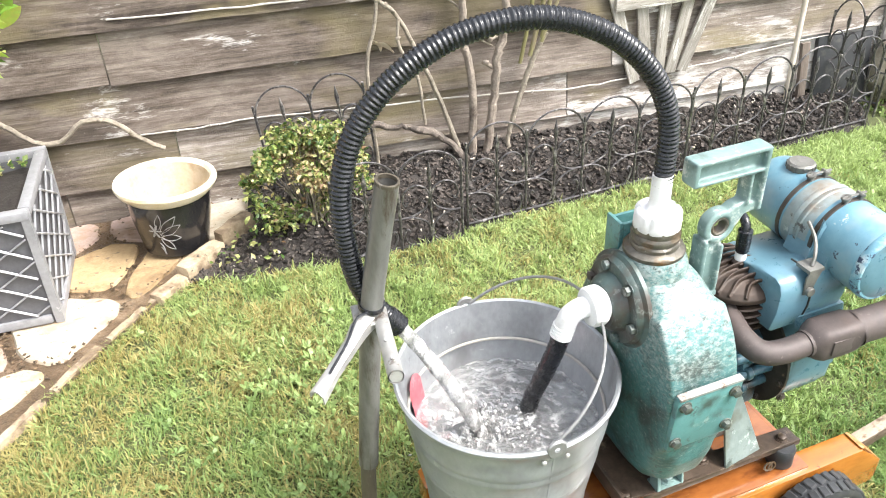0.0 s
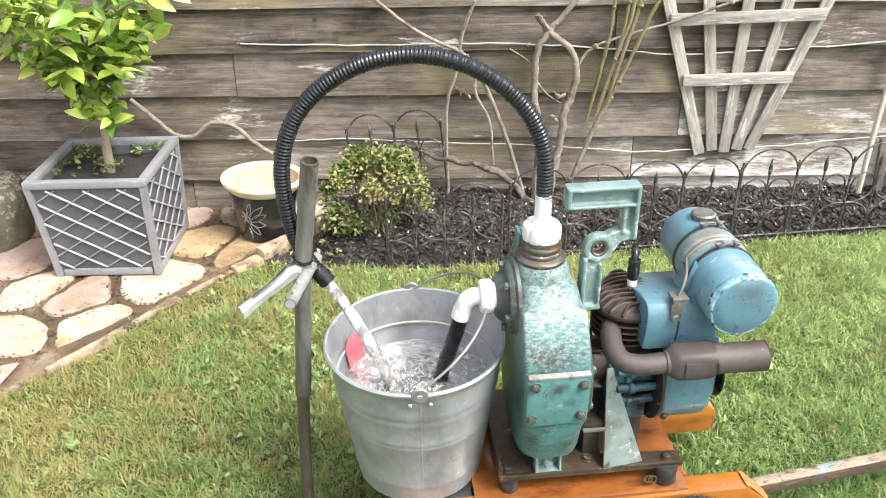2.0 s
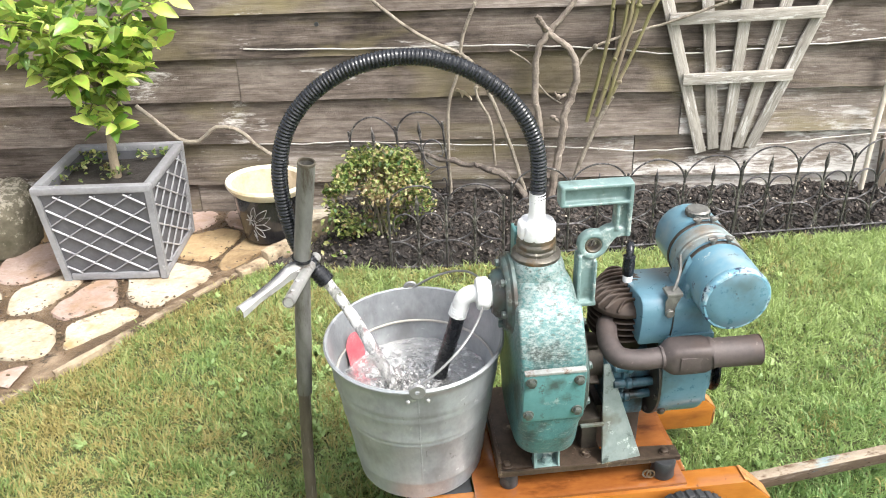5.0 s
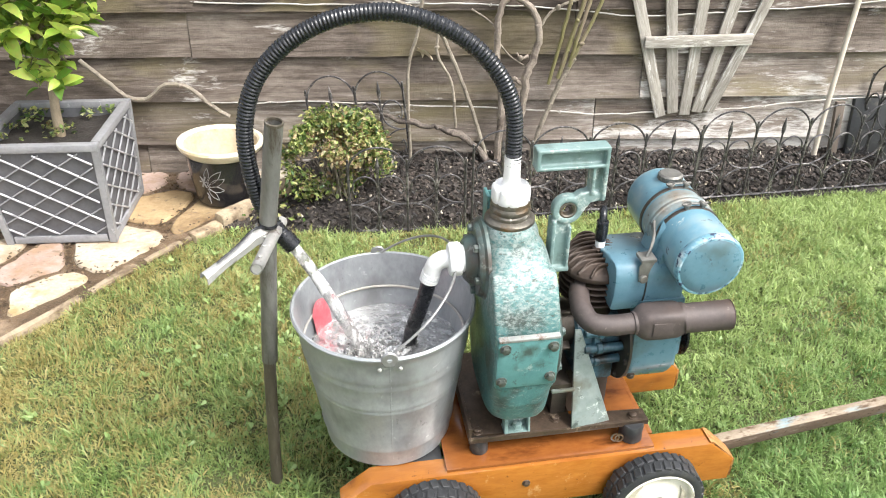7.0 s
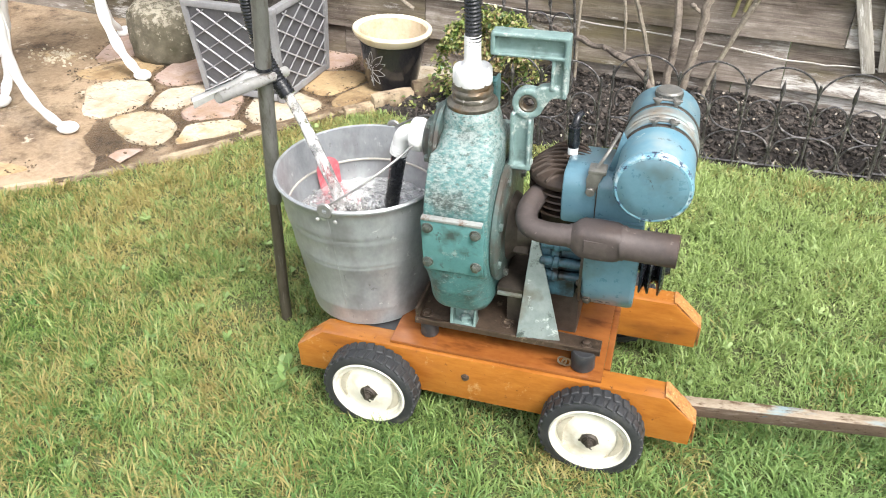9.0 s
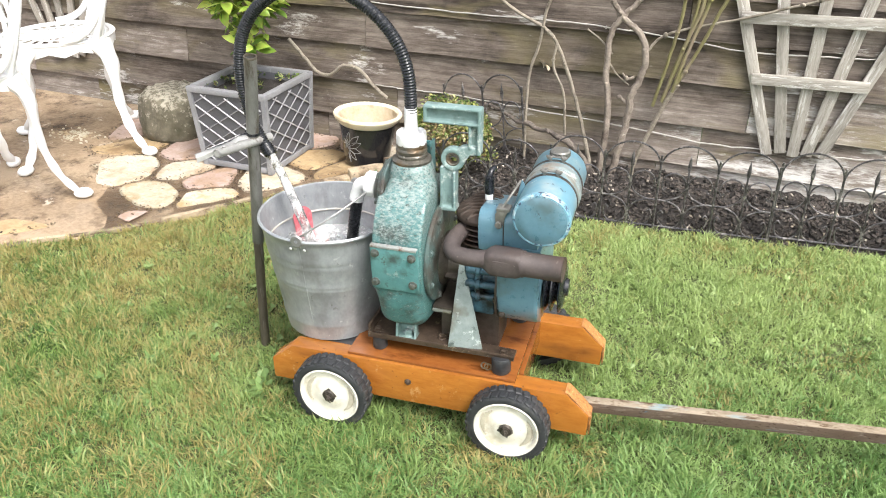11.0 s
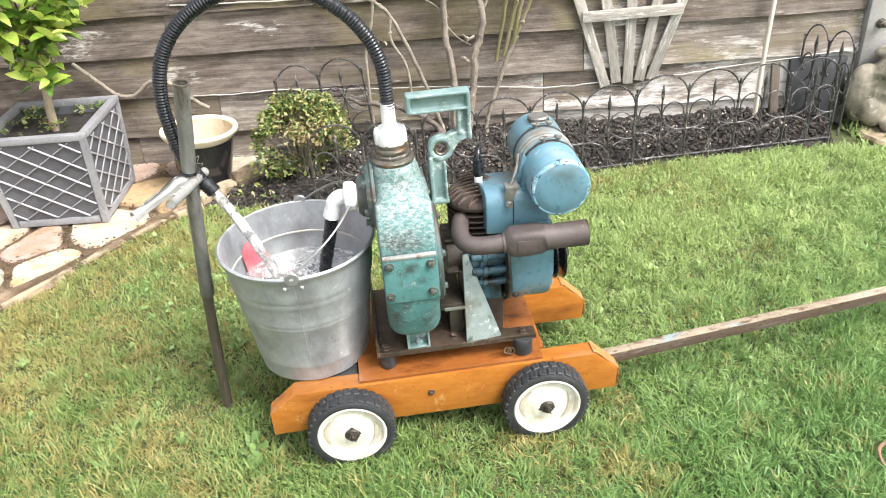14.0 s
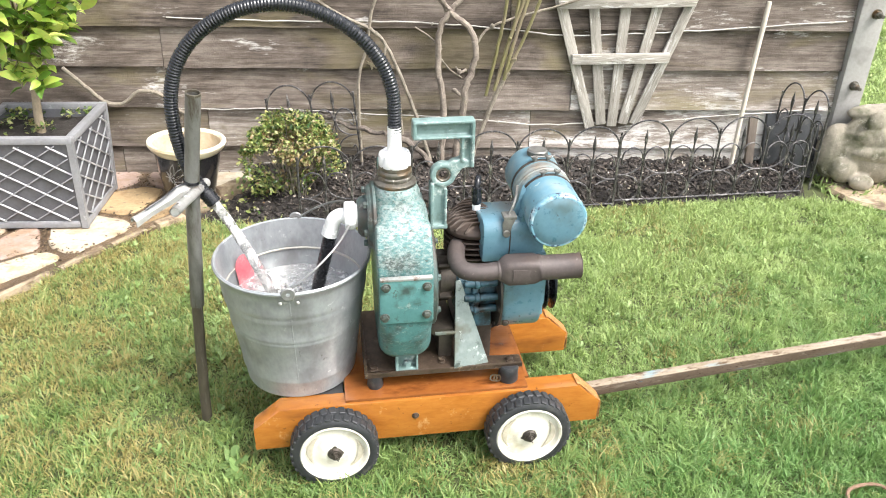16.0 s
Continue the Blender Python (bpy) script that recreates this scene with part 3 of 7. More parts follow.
def water_material(name, foam, rough, flow=(1, 1, 1), clear=0.85, ripple=0.8):
    m = bpy.data.materials.new(name)
    m.use_nodes = True
    n, l = m.node_tree.nodes, m.node_tree.links
    p = n["Principled BSDF"]
    p.inputs["Base Color"].default_value = (0.66, 0.655, 0.64, 1)
    p.inputs["IOR"].default_value = 1.33
    tc, t = n.new("ShaderNodeTexCoord"), n.new("ShaderNodeTexNoise")
    t.inputs["Scale"].default_value, t.inputs["Detail"].default_value, t.inputs["Roughness"].default_value = 38, 6, 0.7
    mp = n.new("ShaderNodeMapping")
    mp.inputs["Scale"].default_value = flow
    l.new(tc.outputs["Object"], mp.inputs["Vector"])
    l.new(mp.outputs["Vector"], t.inputs["Vector"])
    r = n.new("ShaderNodeMapRange")
    r.inputs["From Min"].default_value, r.inputs["From Max"].default_value = foam, foam + 0.12
    r.inputs["To Min"].default_value, r.inputs["To Max"].default_value = clear, 0.15
    l.new(t.outputs["Fac"], r.inputs["Value"])
    l.new(r.outputs["Result"], p.inputs["Transmission Weight"])
    p.inputs["Roughness"].default_value = rough
    b = n.new("ShaderNodeBump")
    b.inputs["Strength"].default_value, b.inputs["Distance"].default_value = ripple, 0.006
    l.new(t.outputs["Fac"], b.inputs["Height"])
    l.new(b.outputs["Normal"], p.inputs["Normal"])
    return m


M_WATER = water_material("churned_water", 0.53, 0.12)
M_JET = water_material("white_water_jet", 0.47, 0.18, (1.4, 1.4, 0.7), 0.86, 0.3)
M_FOAM = water_material("white_foam", 0.42, 0.15)

# ---- mesh helpers ----


def finish(bm, smooth_angle=40):
    bmesh.ops.recalc_face_normals(bm, faces=bm.faces)
    limit = radians(smooth_angle)
    for f in bm.faces:
        f.smooth = True
    for e in bm.edges:
        if len(e.link_faces) != 2 or e.calc_face_angle(0) > limit:
            e.smooth = False


def part(name, bm, material, parent=None, label="", m=None):
    finish(bm)
    me = bpy.data.meshes.new(name)
    bm.to_mesh(me)
    bm.free()
    me.materials.append(material)
    ob = new(name, me)
    if parent:
        ob.parent = parent
    if m:
        ob.matrix_basis = m
    if label:
        tagged(ob, label)
    return ob


def piece(name, me, parent, m):
    ob = new(name, me)
    ob.parent = parent
    ob.matrix_basis = m
    return ob


def thing(name, label, category, m=None, group="", kind=""):
    ob = new(name)
    ob.empty_display_size = 0.05
    if m:
        ob.matrix_basis = m
    return tagged(ob, label, category, group, kind)


def box(bm, x0, x1, y0, y1, z0, z1, bevel=0.0, m=None, seg=2):
    size = Matrix.LocRotScale(((x0 + x1) / 2, (y0 + y1) / 2, (z0 + z1) / 2), None, (x1 - x0, y1 - y0, z1 - z0))
    made = bmesh.ops.create_cube(bm, size=1, matrix=m @ size if m else size)["verts"]
    if bevel:
        bmesh.ops.bevel(bm, geom=list({e for v in made for e in v.link_edges}), offset=bevel, segments=seg, affect="EDGES", profile=0.6)
    return bm


def lathe(bm, profile, seg=32, m=None, close=False):
    """Turns (radius, height) pairs round z."""
    rings, made = [], []
    for r, z in profile:
        if r < 1e-6:
            v = bm.verts.new((0, 0, z))
            rings.append([v])
            made.append(v)
        else:
            ring = [bm.verts.new((r * math.cos(2 * math.pi * k / seg), r * math.sin(2 * math.pi * k / seg), z)) for k in range(seg)]
            rings.append(ring)
            made += ring
    pairs = list(zip(rings, rings[1:])) + ([(rings[-1], rings[0])] if close else [])
    for a, b in pairs:
        for k in range(seg):
            q = (k + 1) % seg
            if len(a) == 1 and len(b) > 1:
                bm.faces.new((a[0], b[k], b[q]))
            elif len(b) == 1 and len(a) > 1:
                bm.faces.new((a[k], a[q], b[0]))
            elif len(a) > 1:
                bm.faces.new((a[k], a[q], b[q], b[k]))
    if m:
        bmesh.ops.transform(bm, matrix=m, verts=made)
    return bm


def rod(bm, r, h, m=None, seg=16, bevel=0.002):
    return lathe(bm, [(0, 0), (r - bevel, 0), (r, bevel), (r, h - bevel), (r - bevel, h), (0, h)], seg, m)


def spline(points, n):
    """Catmull-Rom through the points, n steps a span."""
    p = [Vector(q) for q in points]
    p = [2 * p[0] - p[1]] + p + [2 * p[-1] - p[-2]]
    out = []
    for a, b, c, d in zip(p, p[1:], p[2:], p[3:]):
        for k in range(n):
            t = k / n
            out.append(0.5 * (2 * b + (c - a) * t + (2 * a - 5 * b + 4 * c - d) * t * t + (3 * b - a - 3 * c + d) * t ** 3))
    return out + [p[-2]]


def tube(bm, path, radius, seg=8, caps=True, flat=1.0):
    """A tube along the path; radius: a number, or a function of 0 to 1."""
    path = [Vector(q) for q in path]
    rings, up = [], None
    for k, q in enumerate(path):
        ahead = (path[min(k + 1, len(path) - 1)] - path[max(k - 1, 0)]).normalized()
        if up is None:
            up = Vector((0, 0, 1)) if abs(ahead.z) < 0.9 else Vector((0, 1, 0))
        side = ahead.cross(up).normalized()
        up = side.cross(ahead).normalized()
        r = radius(k / (len(path) - 1)) if callable(radius) else radius
        rings.append([bm.verts.new(q + r * (math.cos(2 * math.pi * j / seg) * side + flat * math.sin(2 * math.pi * j / seg) * up)) for j in range(seg)])
    for a, b in zip(rings, rings[1:]):
        for j in range(seg):
            bm.faces.new((a[j], a[(j + 1) % seg], b[(j + 1) % seg], b[j]))
    if caps:
        bm.faces.new(rings[0])
        bm.faces.new(rings[-1][::-1])
    return bm


def prism(bm, outline, h0, h1, m=None, bevel=0.0):
    """The outline, in x and y, raised from h0 to h1."""
    m = m or Matrix()
    low, high = [bm.verts.new(m @ Vector((x, y, h0))) for x, y in outline], [bm.verts.new(m @ Vector((x, y, h1))) for x, y in outline]
    caps = [bm.faces.new(low[::-1]), bm.faces.new(high)]
    for k in range(len(low)):
        q = (k + 1) % len(low)
        bm.faces.new((low[k], low[q], high[q], high[k]))
    if bevel:
        bmesh.ops.bevel(bm, geom=list({e for f in caps for e in f.edges}), offset=bevel, segments=2, affect="EDGES", profile=0.6)
    return bm


def melt(ob, voxel, smooth=3):
    """Casts the shapes of a part into one rounded piece."""
    a = ob.modifiers.new("melt", "REMESH")
    a.mode, a.voxel_size, a.use_smooth_shade = "VOXEL", voxel, True
    b = ob.modifiers.new("soft", "SMOOTH")
    b.iterations, b.factor = smooth, 0.5
    return ob


def bolt(bm, m, r=0.008, h=0.007, washer=True):
    """A hexagon head that stands along z of m."""
    if washer:
        rod(bm, r * 1.35, 0.002, m, 14, 0.0005)
    lathe(bm, [(0, 0.001), (r, 0.001), (r, h - 0.001), (r - 0.0015, h), (0, h)], 6, m)
    return bm


def loft(bm, sections, seg=24):
    """Skin over sections across x: (x, y, z, half depth, half height, squareness)."""
    rings = []
    for x, y, z, ry, rz, p in sections:
        ring = []
        for k in range(seg):
            c, s = math.cos(2 * math.pi * k / seg), math.sin(2 * math.pi * k / seg)
            ring.append(bm.verts.new((x, y + ry * math.copysign(abs(c) ** (2 / p), c), z + rz * math.copysign(abs(s) ** (2 / p), s))))
        rings.append(ring)
    for a, b in zip(rings, rings[1:]):
        for k in range(seg):
            bm.faces.new((a[k], a[(k + 1) % seg], b[(k + 1) % seg], b[k]))
    bm.faces.new(rings[0][::-1])
    bm.faces.new(rings[-1])
    return bm


B = bmesh.new
FRONT = pose(0, 0, 0, 90, 0, 0)      # z of a part turned to -y
RIGHT = pose(0, 0, 0, 0, 90, 0)      # z of a part turned to +x

# ---- ground, paving, bed, fence ----
ground = tagged(part("ground", prism(B(), [(-200, -200), (200, -200), (200, 200), (-200, 200)], -0.3, -0.022), M_FAR), "flat garden ground under short mown grass", "ground", kind="structure")

EDGE = [(-2.2, -0.45), (-0.99, 1.05), (-0.82, 1.20), (-0.625, 1.41), (-0.477, 1.63), (-0.334, 1.82), (-0.245, 1.93)]
BORDER = [(-0.245, 1.93), (0.17, 1.895), (0.53, 1.905), (0.59, 1.945), (2.085, 2.125)]


def along(line, y):
    """x of the paving's edge at y."""
    for (x0, y0), (x1, y1) in zip(line, line[1:]):
        if y0 <= y <= y1:
            return x0 + (x1 - x0) * (y - y0) / (y1 - y0)
    return line[-1][0] if y > line[-1][1] else line[0][0]


def bed_front(x):
    for (x0, y0), (x1, y1) in zip(BORDER, BORDER[1:]):
        if x0 <= x <= x1:
            return y0 + (y1 - y0) * (x - x0) / (x1 - x0)
    return BORDER[0][1] if x < BORDER[0][0] else BORDER[-1][1]


bm = B()
prism(bm, [(-3.6, -0.45)] + EDGE + [(-0.02, 2.12), (0.0, 2.36), (-3.6, 2.36)], -0.08, -0.010)
pavement = tagged(part("pavement", bm, M_MORTAR), "crazy paving of pale, yellow and pink stones in brown mortar", "paving", kind="structure")

def bed_back(x):
    """Where the bed ends: at the fence, or at the kerb beside the pot."""
    return 2.37 if x > -0.03 else max(bed_front(x) + 0.004, 1.880 + (x + 0.30) * 1.007)


bm = B()
nx, ny = 120, 26
grid = [[None] * (ny + 1) for _ in range(nx + 1)]
for i in range(nx + 1):
    x = -0.235 + 2.345 * i / nx
    y0 = bed_front(x) - 0.012
    for j in range(ny + 1):
        y = y0 + (bed_back(x) - y0) * j / ny
        s = (y - y0) / (2.37 - y0)
        z = -0.026 + 0.05 * min(1, s * 4) * (1 - 0.75 * max(0, min(1, (0.14 - x) / 0.22))) + 0.035 * s + 0.022 * noise.noise((x * 14, y * 14, 1)) + 0.012 * noise.noise((x * 45, y * 45, 4))
        grid[i][j] = bm.verts.new((x, y, z if 0 < j else -0.03))
for i in range(nx):
    for j in range(ny):
        bm.faces.new((grid[i][j], grid[i + 1][j], grid[i + 1][j + 1], grid[i][j + 1]))
bed = tagged(part("soil_bed", bm, M_SOIL), "dark bare soil bed along the fence", "flower bed", kind="structure")


def soil_z(x, y):
    y0 = bed_front(x) - 0.012
    s = (y - y0) / (2.37 - y0)
    return -0.026 + 0.05 * min(1, s * 4) * (1 - 0.75 * max(0, min(1, (0.14 - x) / 0.22))) + 0.035 * s + 0.022 * noise.noise((x * 14, y * 14, 1)) + 0.012 * noise.noise((x * 45, y * 45, 4))


def scatter_chips(name, label, count, lo, hi, material, seed):
    rng = random.Random(seed)
    bm = B()
    for _ in range(count):
        x = rng.uniform(-0.22, 2.1)
        y = rng.uniform(bed_front(x) + 0.01, max(bed_front(x) + 0.02, min(2.33, bed_back(x) - 0.02)))
        a, b, c = rng.uniform(lo, hi), rng.uniform(lo, hi) * 0.5, rng.uniform(0.001, 0.004)
        box(bm, -a, a, -b, b, -c, c, 0, pose(x, y, soil_z(x, y) + 0.004, rng.uniform(-40, 40), rng.uniform(-40, 40), rng.uniform(0, 360)))
    return tagged(part(name, bm, material), label, "mulch", kind="stuff")


scatter_chips("bark_mulch", "dark bark chips and crumbs of earth on the bed", 6800, 0.003, 0.011, M_CHIP, 11)
scatter_chips("pale_litter", "pale wood chips and dry leaf scraps on the bed", 330, 0.002, 0.008, M_CHIP_PALE, 12)

# board fence
fence = thing("wall_north", "weathered overlapping board fence with dark gaps", "fence", kind="structure")
EDGES = [-0.05, 0.105, 0.263, 0.42, 0.571, 0.716, 0.868, 1.018, 1.168, 1.318, 1.468, 1.618]
CUTS = {0: [-1.9, -0.55, 0.9], 1: [-2.3, -0.2, 1.05], 2: [-1.28, 1.2], 3: [-2.1, -0.335, 0.95], 4: [-1.7, 0.95], 5: [-0.9, 1.1]}
for k, z in enumerate(EDGES):
    rng = random.Random(40 + k)
    cuts = [-3.6] + CUTS.get(k, [-1.0 + rng.uniform(-0.6, 0.6), 1.0]) + [2.235]
    for x0, x1 in zip(cuts, cuts[1:]):
        bm = B()
        n = max(4, int((x1 - x0) / 0.12))
        half = (x1 - x0) / 2
        h = 0.175
        twist, drop = rng.uniform(-0.003, 0.003), rng.uniform(-0.003, 0.003)
        rows = []
        for i in range(n + 1):
            u = -half + 0.0015 + (2 * half - 0.003) * i / n
            low = rng.uniform(-0.0018, 0.0018) + drop * u
            out = rng.uniform(-0.001, 0.001) + twist * u
            rows.append([bm.verts.new(q) for q in ((u, -0.025 + out, low), (u, -0.0225 + out, low + 0.005), (u, -0.004 + out * 0.3, h), (u, 0.006, h), (u, -0.001, low))])
        for a, b in zip(rows, rows[1:]):
            for j in range(5):
                bm.faces.new((a[j], b[j], b[(j + 1) % 5], a[(j + 1) % 5]))
        bm.faces.new(rows[0])
        bm.faces.new(rows[-1][::-1])
        part("board", bm, M_FENCE, fence, m=pose((x0 + x1) / 2, 2.352, z, 0, 0, 0))
bm = B()
for x in (-2.4, -0.75, 0.98):
    box(bm, x - 0.04, x + 0.04, 2.366, 2.43, -0.1, 1.75, 0.006)
for z in (0.3, 0.95, 1.55):
    box(bm, -3.6, 2.235, 2.362, 2.40, z, z + 0.07, 0.003)
part("fence_rail", bm, M_FENCE, fence, "rough posts and rails behind the boards")
bm = B()
rod(bm, 0.008, 0.003, pose(-0.043, 2.3378, 0.677) @ FRONT, 12, 0.0005)
rod(bm, 0.008, 0.003, pose(0.84, 2.3378, 0.60) @ FRONT, 12, 0.0005)
part("knot_hole", bm, M_RUBBER, fence, "dark round hole in a board")

post = thing("fence_post", "pale concrete fence post with two bolts", "post", pose(2.285, 2.36, 0))
bm = B()
box(bm, -0.048, 0.048, -0.05, 0.05, -0.2, 1.75, 0.008)
part("shaft", bm, M_CONCRETE, post)
for z, x in ((0.64, 0.012), (0.37, 0.0)):
    bm = B()
    bolt(bm, pose(x, -0.051, z) @ FRONT, 0.014, 0.022)
    rod(bm, 0.007, 0.050, pose(x, -0.051, z) @ FRONT, 10, 0.001)
    part("bolt", bm, M_COLLAR, post, "galvanised bolt with washer")

# crazy paving stones
SEEDS = [(-0.845, 1.51, 0), (-0.635, 1.575, 0), (-1.12, 1.70, 1), (-0.885, 1.775, 1), (-0.745, 1.715, 2), (-0.53, 1.80, 1), (-0.27, 2.04, 3), (-1.01, 1.93, 2),
         (-0.77, 1.30, 2), (-0.55, 2.26, 2), (-0.445, 2.10, 3), (-0.94, 1.33, -1), (-1.40, 2.02, 2), (-1.36, 1.52, -1), (-1.15, 1.30, -1), (-1.42, 1.42, -1),
         (-1.27, 1.93, 3), (-0.80, 2.0, 3), (-1.2, 2.2, 3), (-0.86, 2.25, 2), (-0.17, 2.26, 1), (-0.36, 2.28, 2), (-1.6, 1.95, -1), (-1.7, 1.4, -1), (-1.35, 1.1, -1), (-1.12, 1.06, 3), (-1.5, 0.8, -1)]


def clip(poly, a, b, c):
    """The part of the polygon where a*x + b*y <= c."""
    out = []
    for (x0, y0), (x1, y1) in zip(poly, poly[1:] + poly[:1]):
        d0, d1 = a * x0 + b * y0 - c, a * x1 + b * y1 - c
        if d0 <= 0:
            out.append((x0, y0))
        if d0 * d1 < 0:
            t = d0 / (d0 - d1)
            out.append((x0 + (x1 - x0) * t, y0 + (y1 - y0) * t))
    return out


JOINTS = []
rng = random.Random(5)
for k, (sx, sy, sort) in enumerate(SEEDS):
    if sort < 0:
        continue
    poly = [(sx - 0.28, sy - 0.28), (sx + 0.28, sy - 0.28), (sx + 0.28, sy + 0.28), (sx - 0.28, sy + 0.28)]
    gap = 0.008
    for j, (ox, oy, _) in enumerate(SEEDS):
        if j != k:
            dx, dy = ox - sx, oy - sy
            d = math.hypot(dx, dy)
            poly = clip(poly, dx / d, dy / d, (dx * (sx + ox) / 2 + dy * (sy + oy) / 2) / d - gap * rng.uniform(0.6, 1.8))
    for (x0, y0), (x1, y1) in zip(EDGE, EDGE[1:]):
        d = math.hypot(x1 - x0, y1 - y0)
        if y0 - 0.3 < sy < y1 + 0.3:
            poly = clip(poly, (y1 - y0) / d, -(x1 - x0) / d, ((y1 - y0) * x0 - (x1 - x0) * y0) / d - 0.045)
    poly = clip(clip(poly, 1, -1, -2.16), 0, 1, 2.335)
    if len(poly) < 3:
        continue
    for _ in range(2):
        poly = [p for (x0, y0), (x1, y1) in zip(poly, poly[1:] + poly[:1]) for p in ((x0 * 0.82 + x1 * 0.18, y0 * 0.82 + y1 * 0.18), (x0 * 0.18 + x1 * 0.82, y0 * 0.18 + y1 * 0.82))]
    rim = []
    for (x0, y0), (x1, y1) in zip(poly, poly[1:] + poly[:1]):
        n = max(1, int(math.hypot(x1 - x0, y1 - y0) / 0.02))
        for i in range(n):
            t = i / n
            x, y = x0 + (x1 - x0) * t, y0 + (y1 - y0) * t
            far = max(0.04, math.hypot(x - sx, y - sy))
            s = 1 + (0.010 * noise.noise((x * 16, y * 16, k)) + 0.006 * noise.noise((x * 45, y * 45, k)) + rng.uniform(-0.0025, 0.0) - 0.003) / far
            rim.append(((x - sx) * s, (y - sy) * s))
    JOINTS += [(sx, sy, x, y) for x, y in rim]
    bm = B()
    top = rng.uniform(-0.006, -0.001)
    low = [bm.verts.new((x, y, -0.02)) for x, y in rim]
    mid = [bm.verts.new((x, y, top - 0.005)) for x, y in rim]
    rows = [low, mid]
    for f in (0.955, 0.75, 0.5, 0.25):
        rows.append([bm.verts.new((x * f, y * f, top + 0.0015 + 0.0030 * noise.noise(((sx + x * f) * 30, (sy + y * f) * 30, 5)) + 0.0012 * noise.noise(((sx + x * f) * 75, (sy + y * f) * 75, 9)))) for x, y in rim])
    centre = bm.verts.new((0, 0, top + 0.002))
    for a, b in zip(rows, rows[1:]):
        for i in range(len(rim)):
            q = (i + 1) % len(rim)
            bm.faces.new((a[i], a[q], b[q], b[i]))
    for i in range(len(rim)):
        bm.faces.new((rows[-1][i], rows[-1][(i + 1) % len(rim)], centre))
    part("stone", bm, M_STONE[sort], pavement, m=pose(sx, sy, 0))

# wet silt over the paving under the chairs
bm = B()
nx, ny = 90, 70
cells = []
for i in range(nx + 1):
    col = []
    for j in range(ny + 1):
        x, y = -3.0 + 2.3 * i / nx, 0.35 + 1.98 * j / ny
        reach = -1.12 + 0.07 * noise.noise((y * 5, 2, 0)) + 0.04 * noise.noise((y * 14, x * 5, 3)) + 0.34 * math.exp(-((y - 1.14) / 0.22) ** 2) - 0.10 * math.exp(-((y - 1.72) / 0.14) ** 2) - 0.16 * math.exp(-((y - 2.05) / 0.22) ** 2)
        sink = max(0.0, min(1.0, (x - reach) / 0.06)) + max(0.0, min(1.0, (x - along(EDGE, y) + 0.045) / 0.03))
        col.append(bm.verts.new((x, y, -0.0055 + 0.0015 * noise.noise((x * 7, y * 7, 0)) + 0.0008 * noise.noise((x * 25, y * 25, 4)) - 0.010 * sink)))
    cells.append(col)
for i in range(nx):
    for j in range(ny):
        if max(v.co.z for v in (cells[i][j], cells[i + 1][j], cells[i + 1][j + 1], cells[i][j + 1])) > -0.0125:
            bm.faces.new((cells[i][j], cells[i + 1][j], cells[i + 1][j + 1], cells[i][j + 1]))
for v in [v for v in bm.verts if not v.link_faces]:
    bm.verts.remove(v)
tagged(part("wet_silt", bm, M_STONE[4]), "smooth wet tan silt washed over the paving", "silt", kind="stuff")

# narrow stones along the lawn, and the larger kerb beside the shrub
rng = random.Random(8)
pts = spline([(x, y, 0) for x, y in EDGE[1:]], 8)
start = 0
while start < len(pts) - 4:
    stop = min(len(pts) - 1, start + rng.choice((6, 8, 10)))
    bm = B()
    side = []
    for q, nxt in zip(pts[start:stop], pts[start + 1:stop + 1]):
        d = (nxt - q).normalized()
        w = rng.uniform(0.014, 0.023)
        side.append((q, Vector((-d.y, d.x, 0)) * w))
    mid = side[len(side) // 2][0]
    outline = [tuple((q - mid).xy) for q, s in side] + [tuple((q + s - mid).xy) for q, s in reversed(side)]
    prism(bm, outline, -0.03, rng.uniform(-0.008, 0.002), bevel=0.004)
    part("edging_stone", bm, M_EDGE, pavement, m=pose(mid.x, mid.y, 0))
    start = stop
kerb = thing("kerb", "long low row of pale weathered kerb stones between paving and bed", "kerb")
line_up = spline([(-0.300, 1.868, -0.008), (-0.262, 1.905, 0.008), (-0.19, 1.985, 0.030), (-0.11, 2.060, 0.044), (-0.03, 2.140, 0.052)], 6)
for k0, k1, wide in ((0, 9, 0.021), (9, 17, 0.024), (17, 24, 0.021)):
    a, b = line_up[k0], line_up[k1]
    d = b - a
    bm = B()
    box(bm, 0.001, d.length - 0.001, -wide, wide, -0.070, 0.014, 0.007)
    bmesh.ops.subdivide_edges(bm, edges=[e for e in bm.edges if e.calc_length() > 0.03], cuts=5, use_grid_fill=True)
    for v in bm.verts:
        q = v.co + a
        v.co += Vector((0.003 * noise.noise(q * 30), 0.005 * noise.noise(q * 22 + Vector((4, 0, 0))), 0.006 * noise.noise(q * 26 + Vector((0, 4, 0)))))
    part("kerb_stone", bm, M_EDGE, kerb, m=pose(a.x, a.y, a.z, 0, 0, math.degrees(math.atan2(d.y, d.x))))

